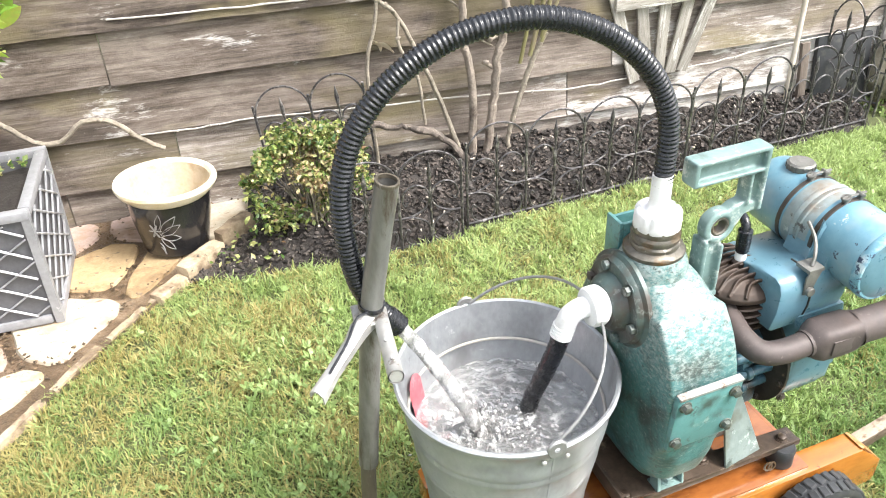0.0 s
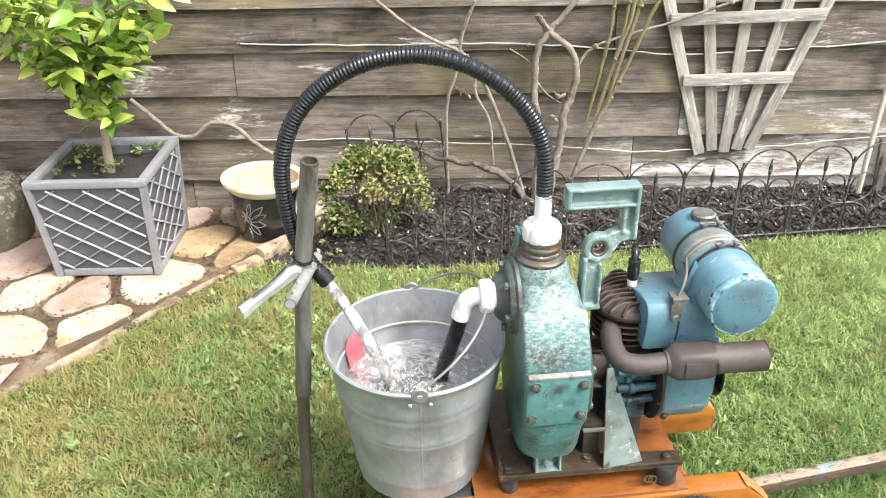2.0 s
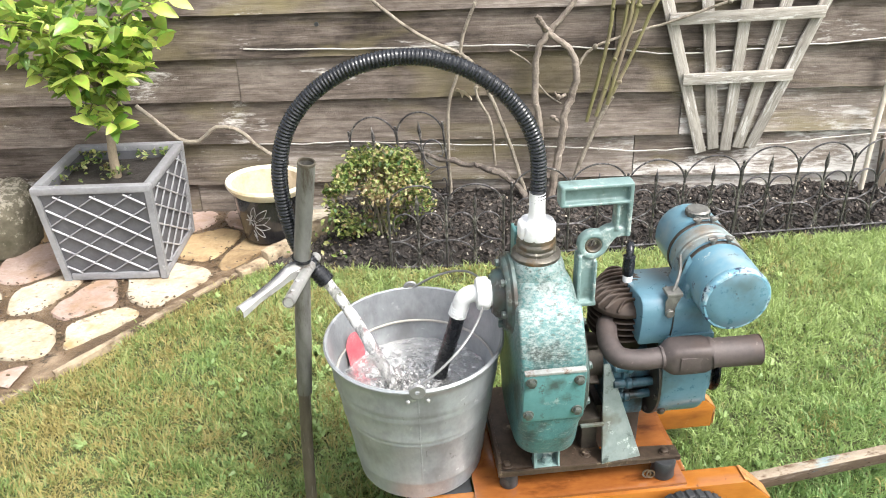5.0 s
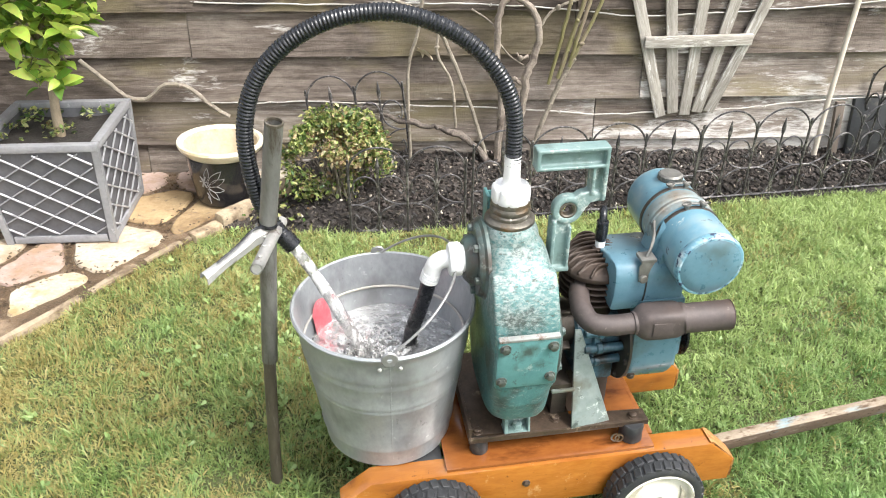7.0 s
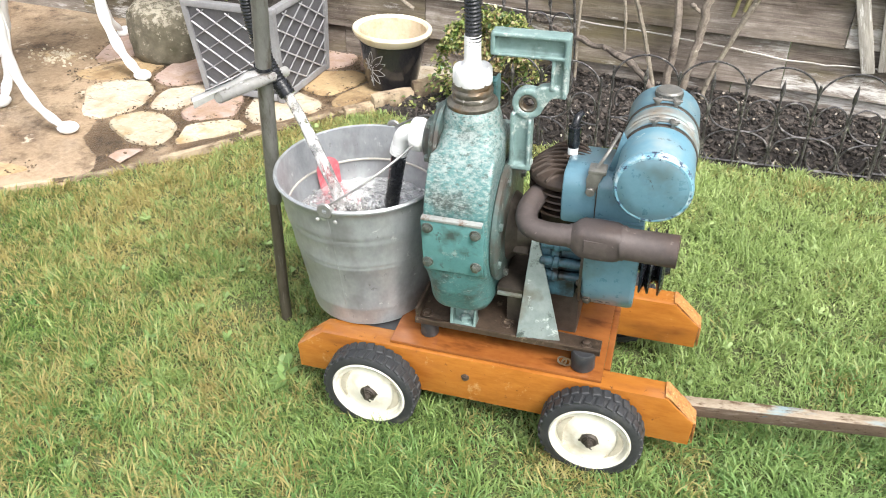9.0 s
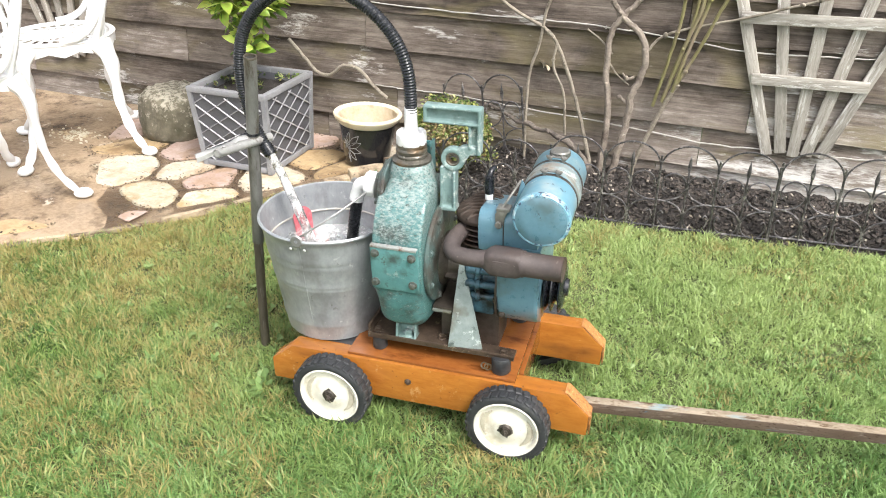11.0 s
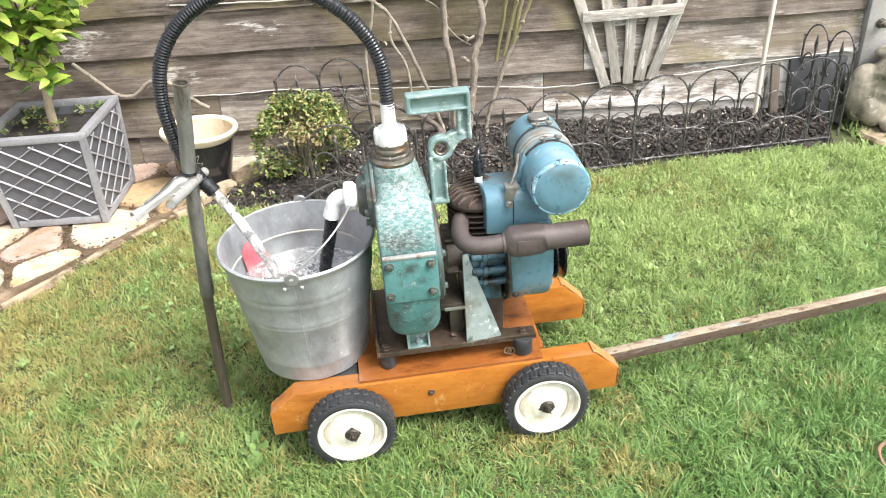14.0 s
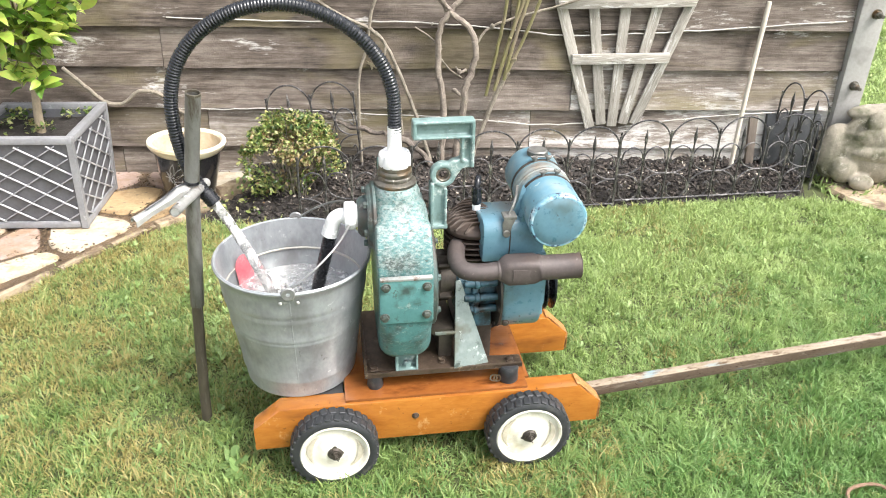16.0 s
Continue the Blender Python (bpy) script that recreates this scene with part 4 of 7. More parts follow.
rng = random.Random(77)
bm = B()
for _ in range(900):
    cx, cy, x, y = rng.choice(JOINTS)
    s = rng.uniform(0.99, 1.14)
    x, y = cx + x * s + rng.gauss(0, 0.012), cy + y * s + rng.gauss(0, 0.012)
    a, b = rng.uniform(0.0012, 0.0055), rng.uniform(0.001, 0.0032)
    box(bm, -a, a, -b, b, -0.001, 0.0015, 0, pose(x, y, -0.003 + rng.uniform(0, 0.004), rng.uniform(-25, 25), rng.uniform(-25, 25), rng.uniform(0, 360)))
M_CRUMB = surface("brown_crumb", (0.05, 0.035, 0.022), (0.20, 0.14, 0.085), 0.9, coarse=30, fine=150, vary=0.6, island=True)
tagged(part("paving_debris", bm, M_CRUMB), "brown crumbs and leaf scraps on the paving", "debris", kind="stuff")

bm = B()
rng = random.Random(78)
for _ in range(120):
    r = rng.uniform(0.003, 0.008)
    bmesh.ops.create_icosphere(bm, subdivisions=1, radius=r, matrix=pose(-1.62 + rng.gauss(0, 0.06), 1.885 + rng.gauss(0, 0.03), -0.006, rng.uniform(0, 90), rng.uniform(0, 90), 0) @ Matrix.Diagonal((1.3, 1, 0.7, 1)))
tagged(part("leaf_litter", bm, M_STONE[0]), "pale dry litter washed together on the wet paving", "litter", kind="stuff")

# ---- lawn ----


def is_lawn(x, y):
    return (x > np.interp(y, [p[1] for p in EDGE], [p[0] for p in EDGE])) & (y < np.interp(x, [p[0] for p in BORDER] + [2.2, 2.6], [p[1] for p in BORDER] + [2.06, 2.03])) & (y < 2.3)


def drift(x, y, scale, seed):
    """Smooth random field from -1 to 1."""
    table = np.random.RandomState(seed).uniform(-1, 1, (64, 64))
    u, v = x * scale, y * scale
    i, j = np.floor(u).astype(int), np.floor(v).astype(int)
    f, g = u - i, v - j
    f, g = f * f * (3 - 2 * f), g * g * (3 - 2 * g)
    a, b, c, d = table[i % 64, j % 64], table[(i + 1) % 64, j % 64], table[i % 64, (j + 1) % 64], table[(i + 1) % 64, (j + 1) % 64]
    return (a * (1 - f) + b * f) * (1 - g) + (c * (1 - f) + d * f) * g


def blades(name, label, x0, x1, y0, y1, count, length, width, seed, masked=True):
    r = np.random.RandomState(seed)
    x, y = r.uniform(x0, x1, count), r.uniform(y0, y1, count)
    if masked:
        keep = is_lawn(x + r.normal(0, 0.013, count), y + r.normal(0, 0.010, count))
        x, y = x[keep], y[keep]
    thick = 0.5 + 0.28 * drift(x, y, 19, 31) + 0.32 * drift(x, y, 43, 32)
    keep = r.uniform(0, 1, len(x)) < 0.55 + 0.75 * thick
    x, y, thick = x[keep], y[keep], thick[keep]
    n = len(x)
    tuft = np.clip(thick + 0.25 * drift(x, y, 6, 33), 0, 1.2)
    h = length * r.uniform(0.40, 1.15, n) * (0.40 + 1.15 * tuft)
    h *= 1 + 0.45 * np.clip((1.0 - y) / 0.5, 0, 1) * np.clip(0.6 + 0.5 * x, 0, 1)
    w = width * r.uniform(0.55, 1.35, n)
    turn = 5.5 * drift(x, y, 24, 34) + r.normal(0, 1.5, n)
    lean, face = np.clip(r.normal(0.85, 0.42, n) + 0.25 * drift(x, y, 15, 36), 0.1, 1.5), r.uniform(0, 2 * np.pi, n)
    dx, dy = np.cos(turn) * np.sin(lean), np.sin(turn) * np.sin(lean)
    up = np.cos(lean)
    sx, sy = np.cos(face) * w / 2, np.sin(face) * w / 2
    z = np.full(n, -0.024)
    v = np.empty((n, 5, 3), np.float32)
    v[:, 0], v[:, 1] = np.c_[x - sx, y - sy, z], np.c_[x + sx, y + sy, z]
    mx, my, mz = x + dx * h * 0.45, y + dy * h * 0.45, z + h * (0.35 + 0.25 * up)
    v[:, 2], v[:, 3] = np.c_[mx - sx * 0.8, my - sy * 0.8, mz], np.c_[mx + sx * 0.8, my + sy * 0.8, mz]
    v[:, 4] = np.c_[x + dx * h * 1.15, y + dy * h * 1.15, z + h * (0.25 + 0.75 * up)]
    tri = (np.arange(n)[:, None] * 5 + np.array([0, 1, 3, 0, 3, 2, 2, 3, 4])).astype(np.int32).ravel()
    me = bpy.data.meshes.new(name)
    me.vertices.add(5 * n)
    me.vertices.foreach_set("co", v.ravel())
    me.loops.add(len(tri))
    me.loops.foreach_set("vertex_index", tri)
    me.polygons.add(3 * n)
    me.polygons.foreach_set("loop_start", np.arange(0, len(tri), 3, dtype=np.int32))
    me.polygons.foreach_set("loop_total", np.full(3 * n, 3, np.int32))
    me.update(calc_edges=True)
    me.validate()
    me.materials.append(M_GRASS)
    return tagged(new(name, me), label, "grass", kind="stuff")


blades("lawn_grass", "short green lawn grass with dry yellowish patches", -1.35, 2.75, 0.15, 2.2, 520000, 0.031, 0.0034, 3)
blades("near_grass", "green lawn grass on the open side of the garden", -2.2, 3.6, -2.6, 0.15, 75000, 0.05, 0.010, 5)
blades("side_grass", "green lawn grass past the tow bar", 2.75, 4.6, 0.15, 2.1, 20000, 0.05, 0.010, 6)
blades("far_grass", "green grass beyond the fence post", 2.2, 4.6, 2.1, 5.2, 60000, 0.05, 0.009, 4, False)

rng = random.Random(21)
bm = B()
for k in range(420):
    if k < 3:
        x, y = 0.19 + rng.gauss(0, 0.012), 0.70 + rng.gauss(0, 0.012)
    elif k < 230 and k > 190:
        x, y = rng.gauss(1.30, 0.10), rng.gauss(0.52, 0.05)
    elif k < 200:
        x, y = rng.gauss(0.10, 0.16), rng.gauss(1.35, 0.22)
    else:
        x, y = rng.uniform(-0.5, 2.2), rng.uniform(0.3, 2.0)
    if not is_lawn(np.array([x]), np.array([y]))[0]:
        continue
    for j in range(rng.randint(3, 7)):
        a, tilt, s = rng.uniform(0, 360), rng.uniform(10, 55), rng.uniform(0.005, 0.012) if k > 2 else rng.uniform(0.016, 0.024)
        m = pose(x, y, -0.008, 0, 0, a) @ pose(0, 0, 0, tilt, 0, 0)
        ring = [bm.verts.new(m @ Vector((s * 0.42 * math.sin(t) * (1 + 0.2 * math.cos(3 * t)), s * (1 - math.cos(t)), 0.003 * math.sin(2 * t)))) for t in [2 * math.pi * i / 8 for i in range(8)]]
        bm.faces.new(ring)
tagged(part("lawn_weeds", bm, M_WEED), "small round-leaved weeds scattered through the lawn", "weeds", kind="stuff")

# ---- iron edging panels ----


def ring_path(cx, cz, rx, rz, a0, a1, n=18, shrink=0.0):
    return [Vector((cx + rx * (1 - shrink * k / n) * math.cos(a0 + (a1 - a0) * k / n), 0, cz + rz * (1 - shrink * k / n) * math.sin(a0 + (a1 - a0) * k / n))) for k in range(n + 1)]


def iron_panel(p, q, units, base, height, label, tilt=0.0):
    """A panel of hooped units from p to q, standing at the height base; tilt lifts its far end."""
    d = Vector((q[0] - p[0], q[1] - p[1], 0))
    panel = thing("border_fence_panel", label, "edging fence", pose(p[0], p[1], base, 0, 0, math.degrees(math.atan2(d.y, d.x))) @ pose(0, 0, 0, 0, -tilt, 0), "iron edging panels round the bed")
    w, s = d.length / units, height / 0.31
    for k in range(units + 1):
        bm = B()
        rod(bm, 0.0042, 0.27 * s + 0.04, pose(w * k, 0, -0.04), 8, 0.001)
        part("post", bm, M_IRON, panel)
    for k in range(units):
        c = w * (k + 0.5)
        bm = B()
        tube(bm, [Vector((w * k, 0, 0.20 * s))] + ring_path(c, 0.225 * s, w / 2, 0.085 * s, math.pi, 0, 20) + [Vector((w * (k + 1), 0, 0.20 * s))], 0.0032, 6)
        part("hoop", bm, M_IRON, panel)
        bm = B()
        rod(bm, 0.0032, 0.25 * s, pose(c, 0, 0), 8, 0.001)
        lathe(bm, [(0, 0.222 * s), (0.005, 0.225 * s), (0.0072, 0.242 * s), (0.005, 0.258 * s), (0, 0.282 * s)], 8, pose(c, 0, 0))
        part("finial", bm, M_IRON, panel)
    half = [(0.0, 0.108), (0.20, 0.111), (0.40, 0.130), (0.485, 0.162), (0.43, 0.196), (0.27, 0.211), (0.11, 0.196), (0.06, 0.166), (0.10, 0.148), (0.15, 0.157)]
    for k in range(units + 1):
        for side in (-1, 1):
            if 0 <= k * 2 + side <= units * 2:
                for low in (0, 1):
                    bm = B()
                    tube(bm, spline([(w * k + side * w * x, 0, s * (0.2175 - z if low else z)) for x, z in half], 4), 0.0028, 6)
                    part("scroll", bm, M_IRON, panel)
    bm = B()
    tube(bm, [Vector((0, 0, 0.010)), Vector((w * units / 2, 0, 0.010)), Vector((w * units, 0, 0.010))], 0.0035, 6)
    part("rail", bm, M_IRON, panel)
    return panel


iron_panel((0.198, 1.905), (0.562, 1.915), 2, -0.025, 0.30, "black wrought-iron hooped edging panel beside the shrub")
iron_panel((0.588, 1.95), (1.335, 2.04), 4, -0.012, 0.315, "black wrought-iron hooped edging panel along the bed")
iron_panel((1.339, 2.042), (2.085, 2.13), 4, 0.0, 0.32, "black wrought-iron hooped edging panel along the bed")
iron_panel((0.062, 2.285), (0.392, 2.285), 2, 0.030, 0.33, "black wrought-iron hooped edging panel against the fence", 5.0)
iron_panel((2.12, 2.135), (2.02, 2.32), 2, 0.05, 0.34, "black wrought-iron end panel turned to the fence")

# ---- trellises, stick, wires, vines ----


def fan_trellis(name, label, m, bars, fan_top, fan_low, height, slats=5):
    """A fan of slats; bars: (z, half width)."""
    t = thing(name, label, "trellis", m, "fan trellises on the fence")
    for k in range(slats):
        f = k / (slats - 1) * 2 - 1
        a, b = Vector((f * fan_low, 0, rngt.uniform(-0.02, 0.02))), Vector((f * fan_top, 0, height))
        d = b - a
        bm = B()
        box(bm, -0.019, 0.019, -0.006, 0.006, 0, d.length, 0.002)
        part("slat", bm, M_TRELLIS, t, m=pose(a.x, -0.004, a.z, 0, math.degrees(math.atan2(d.x, d.z)), 0))
    for z, half in bars:
        bm = B()
        box(bm, -0.019, 0.019, -0.008, 0.008, -half, half, 0.003)
        part("crossbar", bm, M_TRELLIS, t, m=pose(0, -0.020, z, 0, 90 + rngt.uniform(-1.5, 0.5), 0))
    return t


rngt = random.Random(3)
fan_trellis("trellis", "silvery weathered wooden fan trellis fixed to the fence", pose(1.368, 2.325, 0.205), [(0.265, 0.183), (0.470, 0.25), (0.70, 0.32)], 0.355, 0.085, 0.82)
fan_trellis("trellis", "grey wooden fan trellis behind the white chair", pose(-2.03, 2.325, 0.205), [(0.315, 0.19), (0.53, 0.25)], 0.33, 0.085, 0.75)

stick = thing("bamboo_stick", "pale straight cane leaning on the fence", "cane")
bm = B()
tube(bm, [(1.855, 2.27, 0.03), (1.862, 2.285, 0.25), (1.874, 2.30, 0.45), (1.892, 2.318, 0.68)], 0.009, 10)
part("cane", bm, M_STICK, stick)


climber = thing("climbing_plant", "bare climber with pale and green stems tied to the fence", "climber")


def strand(name, label, category, points, radius, material, knots=0, wobble=0.0):
    path = spline(points, 7)
    rr = random.Random(len(path) + int(1000 * points[0][0]))
    path = [q + Vector((rr.uniform(-wobble, wobble), rr.uniform(-wobble, wobble) * 0.5, rr.uniform(-wobble, wobble))) for q in path]
    bm = B()
    tube(bm, path, radius, 9)
    for _ in range(knots):
        q = rr.choice(path[2:-2])
        bmesh.ops.create_icosphere(bm, subdivisions=2, radius=rr.uniform(0.005, 0.009), matrix=pose(q.x, q.y - 0.002, q.z, rr.uniform(0, 90), rr.uniform(0, 90), 0) @ Matrix.Diagonal((1, 0.8, 1.5, 1)) @ Matrix.Scale(0.5 if category == "wire" else 1.0, 4))
    if category == "wire":
        return tagged(part(name, bm, material), label, category)
    return part(name, bm, material, climber, label)


PALE = "pale bare climber stem trained along the fence"
strand("vine_stem", PALE, "vine", [(0.0, 2.31, 0.90), (0.145, 2.3, 0.762), (0.297, 2.3, 0.642), (0.436, 2.3, 0.574), (0.493, 2.3, 0.516), (0.543, 2.3, 0.407), (0.606, 2.29, 0.242), (0.662, 2.28, 0.06)], lambda t: 0.0055 + 0.0022 * t, M_CANE, 5, 0.001)
strand("vine_stem", PALE, "vine", [(0.56, 2.31, 0.95), (0.49, 2.3, 0.756), (0.445, 2.3, 0.639), (0.423, 2.3, 0.507), (0.388, 2.3, 0.369), (0.39, 2.28, 0.06)], 0.0058, M_CANE, 3, 0.001)
strand("vine_stem", "thick gnarled grey climber stem", "vine", [(0.88, 2.31, 0.9), (0.813, 2.3, 0.749), (0.747, 2.3, 0.662), (0.718, 2.29, 0.631), (0.688, 2.29, 0.561), (0.685, 2.29, 0.445), (0.705, 2.285, 0.304), (0.70, 2.27, 0.05)], lambda t: 0.0085 + 0.0045 * t, M_VINE_DARK, 12, 0.0035)
strand("vine_stem", "thick knotted brown climber stem", "vine", [(0.682, 2.3, 0.69), (0.73, 2.29, 0.635), (0.794, 2.29, 0.587), (0.821, 2.285, 0.521), (0.817, 2.285, 0.443), (0.789, 2.28, 0.364), (0.779, 2.28, 0.24), (0.745, 2.265, 0.05)], lambda t: 0.0095 + 0.005 * t, M_VINE_DARK, 16, 0.0035)
for pts4, thick in (([(0.868, 2.29, 0.330), (0.899, 2.29, 0.489), (0.926, 2.295, 0.64), (0.934, 2.30, 0.765), (0.945, 2.31, 0.90)], 0.0062), ([(0.897, 2.285, 0.350), (0.947, 2.29, 0.546), (0.987, 2.295, 0.675), (0.997, 2.30, 0.764), (1.015, 2.31, 0.90)], 0.0072),
                    ([(0.925, 2.28, 0.375), (0.966, 2.285, 0.546), (1.007, 2.295, 0.693), (1.018, 2.30, 0.764), (1.04, 2.31, 0.90)], 0.0066), ([(0.930, 2.275, 0.395), (1.005, 2.29, 0.564), (1.046, 2.295, 0.674), (1.087, 2.30, 0.763), (1.13, 2.31, 0.87)], 0.0064),
                    ([(0.905, 2.285, 0.37), (0.938, 2.29, 0.50), (0.967, 2.295, 0.631), (0.981, 2.30, 0.746), (1.0, 2.31, 0.90)], 0.0056)):
    strand("green_cane_stem", "straight olive-green climber shoot", "vine", pts4, thick, M_GREEN_CANE, 2, 0.0012)
strand("vine_stem", "brown lower cane of the climber with a cut end", "vine", [(0.825, 2.27, 0.03), (0.828, 2.28, 0.103), (0.874, 2.285, 0.244), (0.907, 2.285, 0.338), (0.945, 2.28, 0.424)], lambda t: 0.0075 + 0.002 * t, M_CANE, 4, 0.0015)
strand("vine_stem", "short cut spur of the climber", "vine", [(0.727, 2.29, 0.644), (0.705, 2.285, 0.668), (0.688, 2.28, 0.695)], 0.0085, M_VINE_DARK, 1, 0.002)
strand("vine_stem", "short curled spur of the climber", "vine", [(0.79, 2.285, 0.43), (0.765, 2.275, 0.425), (0.750, 2.27, 0.445)], lambda t: 0.006 - 0.003 * t, M_VINE_DARK, 1, 0.001)
strand("vine_stem", "short cut spur of the climber", "vine", [(0.78, 2.285, 0.33), (0.757, 2.275, 0.345), (0.745, 2.27, 0.36)], lambda t: 0.007 - 0.002 * t, M_VINE_DARK, 1, 0.001)
strand("vine_stem", "thin bare shoot tied across the trellis", "vine", [(1.62, 2.285, 0.84), (1.45, 2.285, 0.775), (1.276, 2.285, 0.718), (1.116, 2.29, 0.664), (0.942, 2.295, 0.613), (0.863, 2.295, 0.577), (0.829, 2.29, 0.53)], 0.0045, M_CANE, 3, 0.001)
strand("vine_stem", PALE, "vine", [(0.493, 2.295, 0.516), (0.487, 2.285, 0.438), (0.535, 2.28, 0.336), (0.55, 2.28, 0.178)], 0.005, M_CANE, 2, 0.001)
strand("vine_trunk", "low gnarled climber trunk lying along the fence", "vine", [(0.20, 2.31, 0.25), (0.277, 2.3, 0.234), (0.387, 2.29, 0.194), (0.488, 2.28, 0.178), (0.579, 2.27, 0.145), (0.66, 2.26, 0.06), (0.69, 2.25, 0.01)], lambda t: 0.0065 + 0.0075 * t + 0.002 * math.sin(23 * t), M_TRUNK, 14, 0.006)
strand("vine_stem", "curved reddish climber branch behind the planter", "vine", [(-0.70, 2.31, 0.42), (-0.632, 2.31, 0.352), (-0.571, 2.305, 0.296), (-0.505, 2.305, 0.285), (-0.431, 2.305, 0.335), (-0.352, 2.305, 0.32), (-0.289, 2.305, 0.257), (-0.232, 2.31, 0.215)], 0.0075, M_CANE, 5, 0.0015)
strand("fence_wire", "pale sagging wire stapled along the fence", "wire", [(-0.298, 2.327, 0.604), (-0.048, 2.327, 0.596), (0.219, 2.325, 0.595), (0.577, 2.325, 0.594), (0.857, 2.327, 0.578), (1.137, 2.327, 0.551), (1.411, 2.327, 0.558), (1.71, 2.325, 0.575), (2.2, 2.325, 0.61)], 0.0026, M_WIRE, 5, 0.0022)
strand("fence_wire", "pale wire low on the fence", "wire", [(-0.30, 2.327, 0.262), (-0.139, 2.325, 0.258), (0.05, 2.325, 0.262), (0.4, 2.32, 0.245)], 0.0026, M_WIRE, 5, 0.0022)
strand("fence_wire", "pale wire low on the fence", "wire", [(0.4, 2.32, 0.245), (0.787, 2.325, 0.225), (1.086, 2.327, 0.201), (1.339, 2.327, 0.212), (1.57, 2.327, 0.218), (1.79, 2.325, 0.241), (2.2, 2.325, 0.27)], 0.0026, M_WIRE, 5, 0.0022)
strand("twig", "short dry twig hanging from the climber", "twig", [(0.60, 2.31, 0.58), (0.655, 2.305, 0.545), (0.70, 2.305, 0.50)], 0.003, M_CANE)
strand("twig", "short dry twig hanging from the climber", "twig", [(0.695, 2.29, 0.47), (0.73, 2.285, 0.43), (0.775, 2.28, 0.40)], 0.003, M_CANE)


def leaf_mesh(name, length, width, fold, curl, material):
    bm = B()
    n = 6
    spine, left, right = [], [], []
    for k in range(n + 1):
        t = k / n
        w = width * math.sin(math.pi * min(1, t * 0.97 + 0.03)) ** 0.8 * (1.15 - 0.35 * t)
        z = -curl * t * t * length
        spine.append(bm.verts.new((0, length * t, z)))
        left.append(bm.verts.new((-w, length * t, z + fold * w)))
        right.append(bm.verts.new((w, length * t, z + fold * w)))
    for k in range(n):
        bm.faces.new((spine[k], left[k], left[k + 1], spine[k + 1]))
        bm.faces.new((spine[k], spine[k + 1], right[k + 1], right[k]))
    bmesh.ops.remove_doubles(bm, verts=bm.verts, dist=0.0004)
    for f in bm.faces:
        f.smooth = True
    me = bpy.data.meshes.new(name)
    bm.to_mesh(me)
    bm.free()
    me.materials.append(material)
    return me


M_DRY = surface("dry_leaf", (0.52, 0.43, 0.30), (0.72, 0.64, 0.50), 0.8, coarse=20, fine=90, bump=0.2)
dry = thing("dry_leaf", "curled pale dead leaf caught on the climber", "leaf", pose(0.468, 2.28, 0.420, 35, 40, 60))
piece("blade", leaf_mesh("dry_blade", 0.072, 0.019, 0.5, 0.3, M_DRY), dry, Matrix())
piece("blade", leaf_mesh("dry_blade", 0.04, 0.009, 0.6, 0.5, M_DRY), dry, pose(0.02, 0.045, -0.02, 40, 30, 60))

# ---- box shrub ----
shrub = thing("box_shrub", "small clipped box shrub with yellow-green leaves in the bed", "shrub", pose(0.162, 2.06, 0.0))
rng = random.Random(17)
tips = []
for _ in range(40):
    a, r = rng.uniform(0, 6.28), math.sqrt(rng.random())
    v = Vector((0.140 * r * math.cos(a), 0.105 * r * math.sin(a), 0.0))
    v.z = 0.20 + 0.130 * math.sqrt(max(0.0, 1 - 0.9 * r * r)) * rng.uniform(0.30, 1.15)
    tips.append(v)
for x, z in ((-0.16, 0.17), (-0.15, 0.12), (-0.09, 0.09), (-0.06, 0.13), (-0.02, 0.10), (0.06, 0.13), (0.13, 0.17), (0.15, 0.14), (-0.11, 0.14), (-0.12, 0.06), (-0.07, 0.05), (-0.03, 0.06), (0.02, 0.08), (0.03, 0.13), (0.09, 0.15), (-0.17, 0.20)):
    tips.append(Vector((x, rng.uniform(-0.09, 0.04), z)))
for tip in tips:
    foot = Vector((rng.uniform(-0.05, 0.04), rng.uniform(-0.03, 0.03), 0.0))
    bm = B()
    tube(bm, spline([tuple(foot), tuple(foot.lerp(tip, 0.55) + Vector((rng.uniform(-0.015, 0.015), 0, 0.02))), tuple(tip)], 4), lambda t: 0.0032 - 0.0018 * t, 5)
    part("stem", bm, M_CANE, shrub)
bm, old = B(), B()
for tip in tips:
    big = rng.uniform(0.026, 0.052)
    for _ in range(150 if tip.z > 0.19 else 70):
        v = Vector((rng.gauss(0, 1), rng.gauss(0, 1), rng.gauss(0, 0.9))).normalized() * big * rng.random() ** 0.45
        q = tip + v + Vector((0, 0, -0.012))
        s = rng.uniform(0.0052, 0.0108)
        m = pose(q.x, q.y, q.z, rng.uniform(-75, 55), rng.uniform(-60, 60), rng.uniform(0, 360))
        yellow = rng.random() < 0.85 * math.exp(-((q.x - 0.01) / 0.10) ** 2 - ((q.z - 0.20) / 0.075) ** 2)
        to = old if yellow else bm
        to.faces.new([to.verts.new(m @ Vector(c)) for c in ((0, -s, 0), (s * 0.42, -s * 0.45, s * 0.2), (s * 0.50, s * 0.25, s * 0.22), (0, s, 0), (-s * 0.50, s * 0.25, s * 0.22), (-s * 0.42, -s * 0.45, s * 0.2))])
part("foliage", bm, M_BOX_LEAF, shrub, "small yellow-green leaves in loose clumps")
part("yellowed_foliage", old, M_BOX_OLD, shrub, "brownish-yellow leaves inside the shrub")
bm = B()
